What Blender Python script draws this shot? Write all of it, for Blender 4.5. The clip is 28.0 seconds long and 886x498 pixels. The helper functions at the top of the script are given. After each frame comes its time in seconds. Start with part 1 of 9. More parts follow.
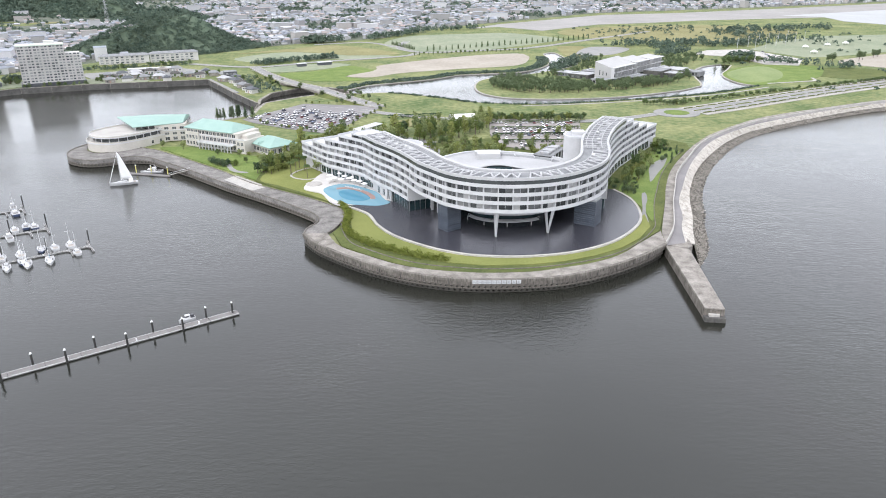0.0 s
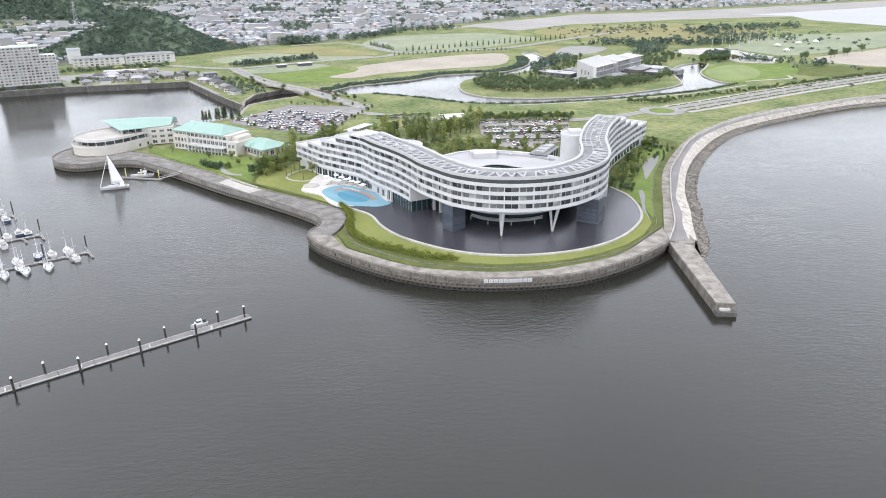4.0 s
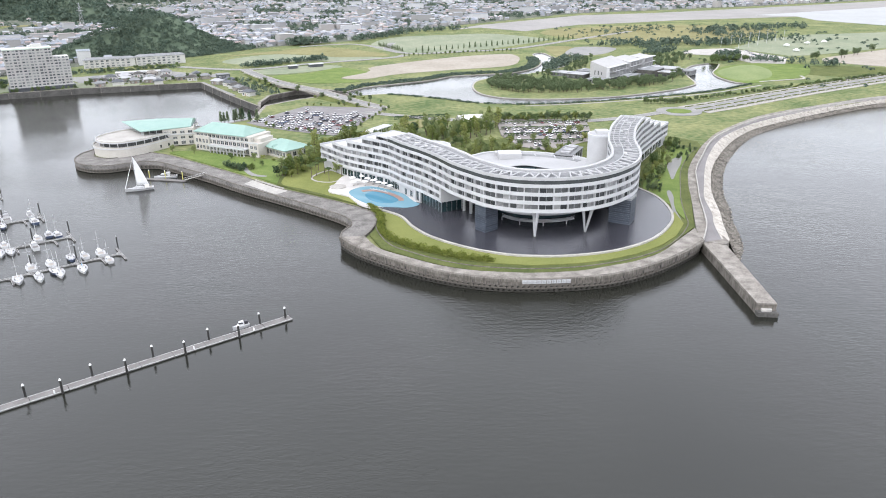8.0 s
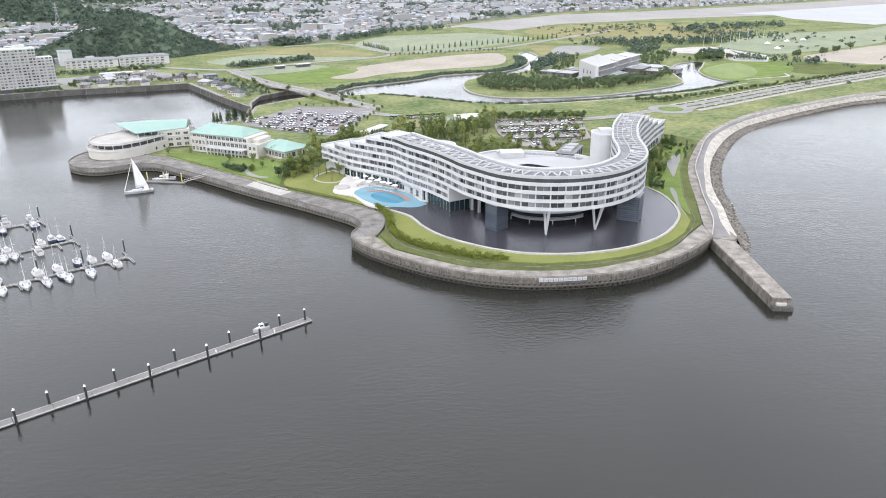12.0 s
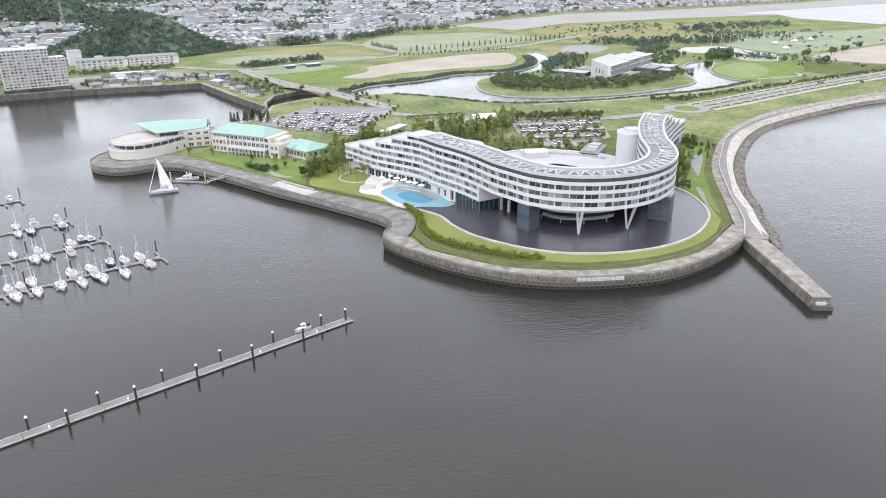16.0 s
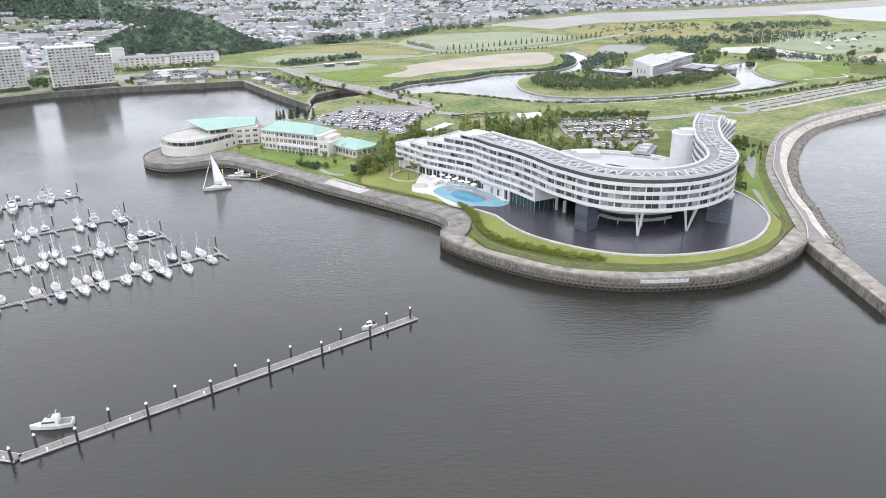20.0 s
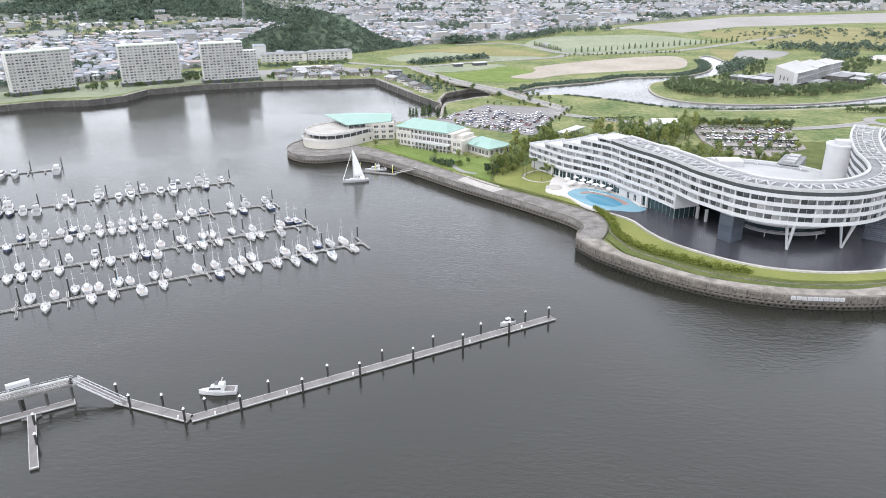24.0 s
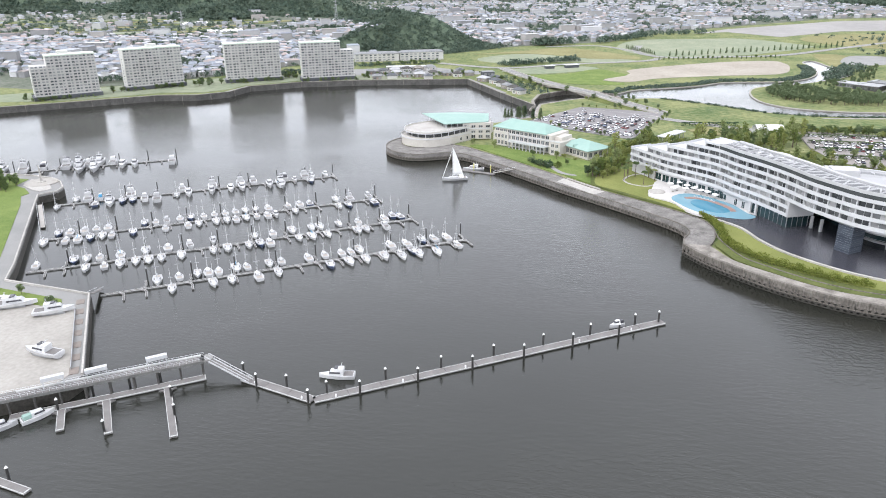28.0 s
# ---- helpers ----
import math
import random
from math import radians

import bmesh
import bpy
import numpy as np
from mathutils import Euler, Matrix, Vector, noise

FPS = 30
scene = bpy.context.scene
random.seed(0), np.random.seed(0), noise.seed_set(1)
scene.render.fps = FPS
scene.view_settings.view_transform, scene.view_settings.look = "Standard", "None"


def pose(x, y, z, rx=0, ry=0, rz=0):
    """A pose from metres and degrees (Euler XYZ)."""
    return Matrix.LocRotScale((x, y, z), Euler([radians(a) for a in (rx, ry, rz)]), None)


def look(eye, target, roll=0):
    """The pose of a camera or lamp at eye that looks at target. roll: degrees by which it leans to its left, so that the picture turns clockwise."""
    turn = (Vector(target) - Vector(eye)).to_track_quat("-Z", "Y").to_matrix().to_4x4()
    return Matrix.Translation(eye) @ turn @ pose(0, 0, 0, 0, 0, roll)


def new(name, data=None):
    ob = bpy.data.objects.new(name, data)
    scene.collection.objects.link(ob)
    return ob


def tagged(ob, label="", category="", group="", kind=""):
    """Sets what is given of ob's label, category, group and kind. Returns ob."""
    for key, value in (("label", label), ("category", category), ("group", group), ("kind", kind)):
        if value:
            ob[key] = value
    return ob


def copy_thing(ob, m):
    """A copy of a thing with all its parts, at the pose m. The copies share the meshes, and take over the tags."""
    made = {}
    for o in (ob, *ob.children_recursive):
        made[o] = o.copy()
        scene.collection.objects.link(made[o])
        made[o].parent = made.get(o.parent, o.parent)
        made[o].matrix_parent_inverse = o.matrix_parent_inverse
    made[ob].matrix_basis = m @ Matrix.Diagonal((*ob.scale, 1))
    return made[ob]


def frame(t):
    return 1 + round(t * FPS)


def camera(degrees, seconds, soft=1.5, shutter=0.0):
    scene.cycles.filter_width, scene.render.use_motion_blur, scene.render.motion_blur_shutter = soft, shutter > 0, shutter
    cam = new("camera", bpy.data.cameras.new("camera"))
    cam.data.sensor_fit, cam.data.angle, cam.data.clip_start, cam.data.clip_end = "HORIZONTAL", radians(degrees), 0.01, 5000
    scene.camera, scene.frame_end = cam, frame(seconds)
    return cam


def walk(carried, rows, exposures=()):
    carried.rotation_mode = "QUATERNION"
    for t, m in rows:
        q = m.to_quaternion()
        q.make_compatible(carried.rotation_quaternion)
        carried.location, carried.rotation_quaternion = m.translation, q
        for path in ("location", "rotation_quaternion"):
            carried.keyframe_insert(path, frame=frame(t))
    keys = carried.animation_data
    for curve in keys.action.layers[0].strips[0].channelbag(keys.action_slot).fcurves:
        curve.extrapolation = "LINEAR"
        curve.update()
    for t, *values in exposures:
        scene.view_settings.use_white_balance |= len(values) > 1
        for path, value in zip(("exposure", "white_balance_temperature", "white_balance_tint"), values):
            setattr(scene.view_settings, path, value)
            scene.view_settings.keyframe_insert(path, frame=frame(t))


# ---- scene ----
cam = camera(63.9, 28.0, 1.0)
PATH = [
    (0, (-0.694, -0.231, 112.164), (-0.708, 1.624, 111.416), -0.5),
    (0.5, (-2.481, -0.274, 112.16), (-2.479, 1.581, 111.412), -0.5),
    (1, (-4.261, -0.288, 112.148), (-4.236, 1.566, 111.399), -0.5),
    (1.5, (-6.034, -0.266, 112.145), (-5.982, 1.588, 111.397), -0.5),
    (2, (-7.767, -0.212, 112.147), (-7.704, 1.641, 111.399), -0.5),
    (2.5, (-9.521, -0.189, 112.151), (-9.457, 1.665, 111.402), -0.5),
    (3, (-11.322, -0.162, 112.149), (-11.258, 1.692, 111.401), -0.5),
    (3.5, (-13.141, -0.132, 112.146), (-13.076, 1.722, 111.398), -0.5),
    (5.5, (-20.394, 0.224, 112.227), (-20.326, 2.078, 111.479), -0.6),
    (6, (-22.159, 0.325, 112.235), (-22.09, 2.179, 111.488), -0.6),
    (6.5, (-23.967, 0.453, 112.244), (-23.898, 2.307, 111.496), -0.6),
    (7, (-25.763, 0.569, 112.262), (-25.694, 2.423, 111.515), -0.6),
    (7.5, (-27.56, 0.699, 112.279), (-27.491, 2.553, 111.532), -0.6),
    (8, (-29.324, 0.835, 112.287), (-29.255, 2.689, 111.541), -0.6),
    (8.5, (-31.102, 0.953, 112.291), (-31.032, 2.807, 111.545), -0.6),
    (9, (-32.879, 1.008, 112.296), (-32.807, 2.862, 111.549), -0.6),
    (9.5, (-34.642, 1.0, 112.302), (-34.555, 2.854, 111.555), -0.6),
    (10, (-36.441, 1.066, 112.308), (-36.331, 2.918, 111.561), -0.6),
    (10.5, (-38.247, 1.169, 112.329), (-38.118, 3.019, 111.581), -0.6),
    (11, (-40.003, 1.266, 112.364), (-39.872, 3.116, 111.616), -0.6),
    (11.5, (-41.78, 1.378, 112.396), (-41.648, 3.228, 111.648), -0.6),
    (12, (-43.582, 1.504, 112.424), (-43.45, 3.354, 111.676), -0.6),
    (12.5, (-45.421, 1.65, 112.452), (-45.287, 3.5, 111.703), -0.6),
    (14.5, (-52.649, 2.29, 112.516), (-52.513, 4.14, 111.767), -0.6),
    (15, (-54.481, 2.472, 112.52), (-54.344, 4.322, 111.771), -0.6),
    (15.5, (-56.291, 2.648, 112.522), (-56.154, 4.498, 111.773), -0.7),
    (16, (-58.076, 2.785, 112.535), (-57.938, 4.634, 111.786), -0.6),
    (16.5, (-59.866, 2.879, 112.567), (-59.727, 4.729, 111.818), -0.6),
    (17, (-61.66, 2.961, 112.612), (-61.521, 4.81, 111.864), -0.6),
    (17.5, (-63.435, 3.044, 112.658), (-63.296, 4.893, 111.909), -0.7),
    (18, (-65.242, 3.141, 112.709), (-65.103, 4.99, 111.959), -0.6),
    (18.5, (-67.071, 3.295, 112.753), (-66.937, 5.144, 112.004), -0.6),
    (19, (-68.885, 3.512, 112.777), (-68.766, 5.362, 112.027), -0.6),
    (19.5, (-70.674, 3.734, 112.778), (-70.577, 5.585, 112.027), -0.6),
    (20, (-72.387, 3.843, 112.765), (-72.314, 5.695, 112.014), -0.6),
    (20.5, (-74.045, 3.838, 112.769), (-74.012, 5.691, 112.019), -0.6),
    (21, (-75.658, 3.678, 112.774), (-75.667, 5.532, 112.024), -0.6),
    (21.5, (-77.231, 3.298, 112.783), (-77.282, 5.152, 112.033), -0.6),
    (23.5, (-83.207, 0.838, 112.968), (-83.391, 2.684, 112.222), -0.6),
    (24, (-84.724, 0.193, 112.978), (-84.947, 2.035, 112.233), -0.6),
    (24.5, (-86.275, -0.597, 112.984), (-86.534, 1.242, 112.24), -0.6),
    (25, (-87.836, -1.468, 112.99), (-88.128, 0.366, 112.247), -0.6),
    (25.5, (-89.321, -2.361, 112.985), (-89.639, -0.531, 112.242), -0.6),
    (26, (-90.812, -3.229, 112.982), (-91.134, -1.4, 112.241), -0.6),
    (26.5, (-92.347, -4.03, 112.975), (-92.688, -2.203, 112.234), -0.7),
    (27, (-93.906, -4.722, 112.962), (-94.27, -2.9, 112.222), -0.7),
    (27.5, (-95.529, -5.291, 112.96), (-95.92, -3.475, 112.22), -0.7),
    (28, (-97.171, -5.78, 112.961), (-97.594, -3.971, 112.222), -0.6),
]
walk(cam, [(t, look(eye, target, roll)) for t, eye, target, roll in PATH])

# ---- world and light: a bright overcast day ----
world = bpy.data.worlds.new("overcast_sky")
scene.world = world
world.use_nodes = True
wn, wl = world.node_tree.nodes, world.node_tree.links
sky = wn.new("ShaderNodeTexSky")
sky.sky_type, sky.sun_disc = "NISHITA", False
sky.sun_elevation, sky.sun_rotation = radians(52), radians(215)
sky.air_density, sky.dust_density, sky.ozone_density = 1.0, 1.0, 2.0
cloud = wn.new("ShaderNodeHueSaturation")
cloud.inputs["Saturation"].default_value = 0.5
wl.new(sky.outputs[0], cloud.inputs["Color"])
veil = wn.new("ShaderNodeMix")
veil.data_type = "RGBA"
veil.inputs["Factor"].default_value = 0.65
veil.inputs["B"].default_value = (6.85, 6.95, 7.5, 1)
wl.new(cloud.outputs[0], veil.inputs["A"])
wl.new(veil.outputs["Result"], wn["Background"].inputs["Color"])
wn["Background"].inputs["Strength"].default_value = 0.14
sun = new("sun", bpy.data.lights.new("sun", "SUN"))
sun.data.energy, sun.data.angle, sun.data.color = 0.6, radians(30), (1.0, 0.985, 0.96)
sun.matrix_world = look((-120, -170, 260), (0, 0, 0))
scene.view_settings.exposure = 1.28

# ---- materials ----
MATS = {}


def mat(name, dark, light, scale=0.5, fine=6.0, rough=0.8, bump=0.0, metal=0.0, vary=0.0, spec=0.5, mixfine=0.45, ramp=(0.3, 0.7), bscale=None, isles=False, stretch=None):
    """Noise at two scales drives the colour between two tones; fine noise gives relief. vary: spread from piece to piece."""
    m = bpy.data.materials.new(name)
    m.use_nodes = True
    n, l = m.node_tree.nodes, m.node_tree.links
    b = n["Principled BSDF"]
    tc = n.new("ShaderNodeTexCoord")
    big, small = n.new("ShaderNodeTexNoise"), n.new("ShaderNodeTexNoise")
    big.inputs["Scale"].default_value, small.inputs["Scale"].default_value = scale, fine
    big.inputs["Detail"].default_value, small.inputs["Detail"].default_value = 4, 3
    l.new(tc.outputs["Object"], big.inputs["Vector"])
    if stretch:
        mp = n.new("ShaderNodeMapping")
        mp.inputs["Scale"].default_value = stretch
        l.new(tc.outputs["Object"], mp.inputs["Vector"])
        l.new(mp.outputs[0], small.inputs["Vector"])
    else:
        l.new(tc.outputs["Object"], small.inputs["Vector"])
    mx = n.new("ShaderNodeMix")
    mx.inputs["Factor"].default_value = mixfine
    l.new(big.outputs["Fac"], mx.inputs["A"])
    l.new(small.outputs["Fac"], mx.inputs["B"])
    fac = mx.outputs["Result"]
    if vary:
        info = n.new("ShaderNodeNewGeometry" if isles else "ShaderNodeObjectInfo")
        rnd = info.outputs["Random Per Island" if isles else "Random"]
        sc = n.new("ShaderNodeMath")
        sc.operation = "MULTIPLY_ADD"
        sc.inputs[1].default_value, sc.inputs[2].default_value = vary, -vary / 2
        l.new(rnd, sc.inputs[0])
        ad = n.new("ShaderNodeMath")
        l.new(fac, ad.inputs[0])
        l.new(sc.outputs[0], ad.inputs[1])
        fac = ad.outputs[0]
    cr = n.new("ShaderNodeValToRGB")
    cr.color_ramp.elements[0].position, cr.color_ramp.elements[1].position = ramp
    cr.color_ramp.elements[0].color, cr.color_ramp.elements[1].color = (*dark, 1), (*light, 1)
    l.new(fac, cr.inputs[0])
    l.new(cr.outputs[0], b.inputs["Base Color"])
    b.inputs["Roughness"].default_value, b.inputs["Metallic"].default_value = rough, metal
    b.inputs["Specular IOR Level"].default_value = spec
    if bump:
        bp = n.new("ShaderNodeBump")
        bp.inputs["Strength"].default_value, bp.inputs["Distance"].default_value = bump, 1.0 / (bscale or fine)
        l.new(small.outputs["Fac"], bp.inputs["Height"])
        l.new(bp.outputs[0], b.inputs["Normal"])
    MATS[name] = m
    return m


def palette(name, colours, rough=0.6, spec=0.5, isles=False, grime=0.15):
    """One of several colours per object (or per island of a joined mesh), dulled by noise."""
    m = mat(name, (0.5, 0.5, 0.5), (1, 1, 1), 0.8, 5.0, rough, spec=spec)
    n, l = m.node_tree.nodes, m.node_tree.links
    info = n.new("ShaderNodeNewGeometry" if isles else "ShaderNodeObjectInfo")
    cr = n.new("ShaderNodeValToRGB")
    cr.color_ramp.interpolation = "CONSTANT"
    el = cr.color_ramp.elements
    while len(el) < len(colours):
        el.new(0.5)
    for i, c in enumerate(colours):
        el[i].position = i / len(colours)
        el[i].color = (*c, 1)
    l.new(info.outputs["Random Per Island" if isles else "Random"], cr.inputs[0])
    old = n["Principled BSDF"].inputs["Base Color"].links[0].from_socket
    mx = n.new("ShaderNodeMix")
    mx.data_type, mx.blend_type = "RGBA", "MULTIPLY"
    mx.inputs["Factor"].default_value = grime * 2
    l.new(cr.outputs[0], mx.inputs["A"])
    l.new(old, mx.inputs["B"])
    l.new(mx.outputs["Result"], n["Principled BSDF"].inputs["Base Color"])
    return m


def water_mat(name, colour, light, rough, waves, strength, ior=1.33):
    """waves: (scale, stretch, weight) of each train of ripples."""
    m = bpy.data.materials.new(name)
    m.use_nodes = True
    n, l = m.node_tree.nodes, m.node_tree.links
    b = n["Principled BSDF"]
    b.inputs["Roughness"].default_value, b.inputs["IOR"].default_value = rough, ior
    tc = n.new("ShaderNodeTexCoord")
    patch = n.new("ShaderNodeTexNoise")
    patch.inputs["Scale"].default_value, patch.inputs["Detail"].default_value = 0.012, 3
    l.new(tc.outputs["Object"], patch.inputs["Vector"])
    cr = n.new("ShaderNodeValToRGB")
    cr.color_ramp.elements[0].color, cr.color_ramp.elements[1].color = (*colour, 1), (*light, 1)
    cr.color_ramp.elements[0].position, cr.color_ramp.elements[1].position = 0.3, 0.75
    l.new(patch.outputs["Fac"], cr.inputs[0])
    l.new(cr.outputs[0], b.inputs["Base Color"])
    total = None
    for sc, st, w in waves:
        mp = n.new("ShaderNodeMapping")
        mp.inputs["Scale"].default_value = (sc, sc * st, sc)
        mp.inputs["Rotation"].default_value = (0, 0, radians(-12 + 30 * w))
        l.new(tc.outputs["Object"], mp.inputs["Vector"])
        nz = n.new("ShaderNodeTexNoise")
        nz.inputs["Scale"].default_value, nz.inputs["Detail"].default_value = 1.0, 2.5
        l.new(mp.outputs[0], nz.inputs["Vector"])
        ml = n.new("ShaderNodeMath")
        ml.operation = "MULTIPLY"
        ml.inputs[1].default_value = w
        l.new(nz.outputs["Fac"], ml.inputs[0])
        if total:
            ad = n.new("ShaderNodeMath")
            l.new(total, ad.inputs[0])
            l.new(ml.outputs[0], ad.inputs[1])
            total = ad.outputs[0]
        else:
            total = ml.outputs[0]
    calm = n.new("ShaderNodeMapRange")
    calm.inputs["To Min"].default_value, calm.inputs["To Max"].default_value = 0.35 * strength, strength
    calm.inputs["From Min"].default_value, calm.inputs["From Max"].default_value = 0.35, 0.65
    l.new(patch.outputs["Fac"], calm.inputs["Value"])
    bp = n.new("ShaderNodeBump")
    bp.inputs["Distance"].default_value = 1.0
    l.new(calm.outputs[0], bp.inputs["Strength"])
    l.new(total, bp.inputs["Height"])
    l.new(bp.outputs[0], b.inputs["Normal"])
    MATS[name] = m
    return m


water_mat("sea_water", (0.0145, 0.0153, 0.012), (0.0205, 0.0213, 0.017), 0.04, ((0.35, 2.2, 0.5), (1.2, 1.8, 0.26), (2.6, 1.5, 0.08), (0.06, 1.5, 0.55)), 0.28, 1.48)
water_mat("dark_pool_water", (0.034, 0.034, 0.042), (0.05, 0.05, 0.06), 0.24, ((1.3, 1.3, 0.3), (3.0, 1.2, 0.14)), 0.4, 1.5)
water_mat("swim_water", (0.155, 0.31, 0.385), (0.19, 0.35, 0.425), 0.08, ((1.2, 1.0, 0.05), (3.0, 1.2, 0.02)), 0.1)
water_mat("deep_swim_water", (0.06, 0.215, 0.31), (0.075, 0.245, 0.345), 0.08, ((1.2, 1.0, 0.05), (3.0, 1.2, 0.02)), 0.1)
mat("meadow", (0.085, 0.125, 0.05), (0.245, 0.25, 0.12), 0.03, 0.24, 0.95, 0.5, spec=0.1, ramp=(0.36, 0.65), mixfine=0.45)
mat("lawn", (0.135, 0.158, 0.05), (0.235, 0.245, 0.085), 0.06, 1.4, 0.95, 0.3, spec=0.1)
mat("bright_lawn", (0.09, 0.14, 0.038), (0.19, 0.235, 0.075), 0.12, 1.1, 0.95, 0.3, spec=0.1)
mat("rough_grass", (0.058, 0.08, 0.028), (0.15, 0.162, 0.06), 0.12, 1.1, 0.95, 0.6, spec=0.1)
# far fields: the haze of distance is mixed into this pale, greyed green
mat("hazed_field_grass", (0.175, 0.21, 0.14), (0.285, 0.297, 0.215), 0.02, 0.16, 0.95, 0.3, spec=0.1)
mat("mound_grass", (0.15, 0.20, 0.085), (0.235, 0.27, 0.13), 0.05, 0.5, 0.95, 0.2, spec=0.1)
mat("dry_grass", (0.16, 0.155, 0.07), (0.27, 0.25, 0.13), 0.02, 0.3, 0.95, 0.3, spec=0.1)
mat("bare_earth", (0.27, 0.24, 0.20), (0.40, 0.365, 0.315), 0.02, 0.3, 0.95, 0.2, spec=0.1)
mat("tidal_mud", (0.20, 0.19, 0.18), (0.30, 0.285, 0.27), 0.01, 0.1, 0.8, 0.1)
mat("town_ground", (0.06, 0.08, 0.05), (0.20, 0.205, 0.175), 0.025, 0.3, 0.95, 0.2, spec=0.1)
mat("asphalt", (0.165, 0.157, 0.16), (0.265, 0.253, 0.252), 0.08, 2.0, 0.92, 0.2, spec=0.2)
mat("worn_asphalt", (0.21, 0.195, 0.185), (0.34, 0.315, 0.295), 0.1, 2.0, 0.92, 0.2, spec=0.2)
mat("road_grey", (0.20, 0.20, 0.195), (0.29, 0.285, 0.275), 0.08, 2.0, 0.92, 0.1, spec=0.2)
mat("concrete", (0.105, 0.094, 0.082), (0.365, 0.338, 0.305), 0.22, 1.7, 0.9, 0.3, spec=0.25, ramp=(0.3, 0.68), mixfine=0.35)
mat("worn_deck", (0.085, 0.08, 0.075), (0.30, 0.285, 0.268), 0.18, 1.3, 0.9, 0.3, spec=0.25, ramp=(0.3, 0.7), mixfine=0.4)
# wall concrete: drip stains, and the wall's shade worked into the dark tone
mat("concrete_wall", (0.058, 0.051, 0.043), (0.24, 0.22, 0.195), 0.3, 1.4, 0.9, 0.3, spec=0.25, ramp=(0.32, 0.66), mixfine=0.55, stretch=(1.2, 1.2, 0.14))
mat("wet_concrete", (0.022, 0.021, 0.018), (0.085, 0.079, 0.068), 0.3, 1.3, 0.6, 0.4, spec=0.35)
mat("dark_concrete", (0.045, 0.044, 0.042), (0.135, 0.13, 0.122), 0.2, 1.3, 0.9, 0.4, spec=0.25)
mat("pale_concrete", (0.30, 0.285, 0.265), (0.50, 0.48, 0.45), 0.12, 1.0, 0.88, 0.3, spec=0.25)
mat("quay_paving", (0.27, 0.255, 0.23), (0.40, 0.38, 0.35), 0.05, 0.7, 0.9, 0.2, spec=0.25)
mat("rubble", (0.06, 0.054, 0.046), (0.27, 0.25, 0.22), 0.3, 1.4, 0.95, 0.5, vary=0.5, isles=True, spec=0.2)
mat("white_paint", (0.45, 0.455, 0.465), (0.55, 0.555, 0.565), 0.15, 1.5, 0.6, 0.05)
mat("roof_white", (0.36, 0.36, 0.365), (0.47, 0.47, 0.475), 0.3, 2.0, 0.7, 0.05)
mat("step_stone", (0.19, 0.172, 0.15), (0.52, 0.49, 0.445), 0.35, 1.3, 0.9, 0.3, spec=0.2, ramp=(0.32, 0.56))
mat("white_wall", (0.43, 0.43, 0.435), (0.51, 0.51, 0.515), 0.2, 1.5, 0.7, 0.05)
mat("court_roof", (0.32, 0.32, 0.325), (0.42, 0.42, 0.425), 0.1, 1.2, 0.75, 0.1)
mat("roof_grey", (0.30, 0.30, 0.31), (0.44, 0.44, 0.45), 0.2, 1.8, 0.8, 0.2)
mat("recess_grey", (0.15, 0.155, 0.16), (0.27, 0.275, 0.28), 0.2, 1.8, 0.8, 0.2)
mat("dark_panel", (0.05, 0.056, 0.065), (0.095, 0.10, 0.11), 0.3, 3.0, 0.5, 0.1)
mat("slate_tile", (0.028, 0.036, 0.052), (0.068, 0.082, 0.105), 0.3, 2.0, 0.4, 0.1, vary=0.35)
mat("soffit", (0.42, 0.42, 0.42), (0.52, 0.52, 0.52), 0.3, 2.0, 0.8)
mat("teal_roof", (0.205, 0.325, 0.285), (0.28, 0.40, 0.355), 0.15, 1.4, 0.6, 0.1)
mat("cream_wall", (0.42, 0.395, 0.355), (0.55, 0.525, 0.48), 0.15, 1.4, 0.8, 0.1)
mat("metal_grey", (0.30, 0.31, 0.32), (0.45, 0.46, 0.47), 0.5, 4.0, 0.45, 0.05, metal=0.6)
mat("black_pile", (0.018, 0.018, 0.018), (0.05, 0.048, 0.045), 0.8, 4.0, 0.5, 0.1)
mat("pile_cap", (0.68, 0.68, 0.67), (0.8, 0.8, 0.79), 1.0, 4.0, 0.5)
mat("pontoon_deck", (0.125, 0.117, 0.113), (0.21, 0.2, 0.193), 0.3, 2.0, 0.85, 0.1)
mat("marina_deck", (0.085, 0.08, 0.078), (0.15, 0.143, 0.138), 0.4, 2.2, 0.85, 0.1)
mat("float_side", (0.10, 0.10, 0.095), (0.2, 0.2, 0.19), 0.4, 2.0, 0.8, 0.1)
mat("gelcoat", (0.38, 0.38, 0.39), (0.60, 0.60, 0.60), 0.4, 3.0, 0.3, vary=0.4)
mat("boat_dark", (0.03, 0.03, 0.035), (0.07, 0.07, 0.08), 0.6, 3.0, 0.25)
mat("navy_hull", (0.03, 0.045, 0.09), (0.05, 0.07, 0.13), 0.4, 3.0, 0.3)
mat("blue_canvas", (0.05, 0.22, 0.40), (0.09, 0.32, 0.50), 1.0, 4.0, 0.9)
mat("teak", (0.28, 0.25, 0.22), (0.40, 0.36, 0.32), 1.5, 9.0, 0.7)
mat("sail_cloth", (0.74, 0.74, 0.74), (0.84, 0.84, 0.83), 0.4, 3.0, 0.85)
mat("alloy", (0.55, 0.56, 0.57), (0.68, 0.69, 0.70), 1.0, 5.0, 0.35, metal=0.5)
mat("yellow_paint", (0.50, 0.46, 0.12), (0.62, 0.58, 0.2), 1.0, 4.0, 0.6)
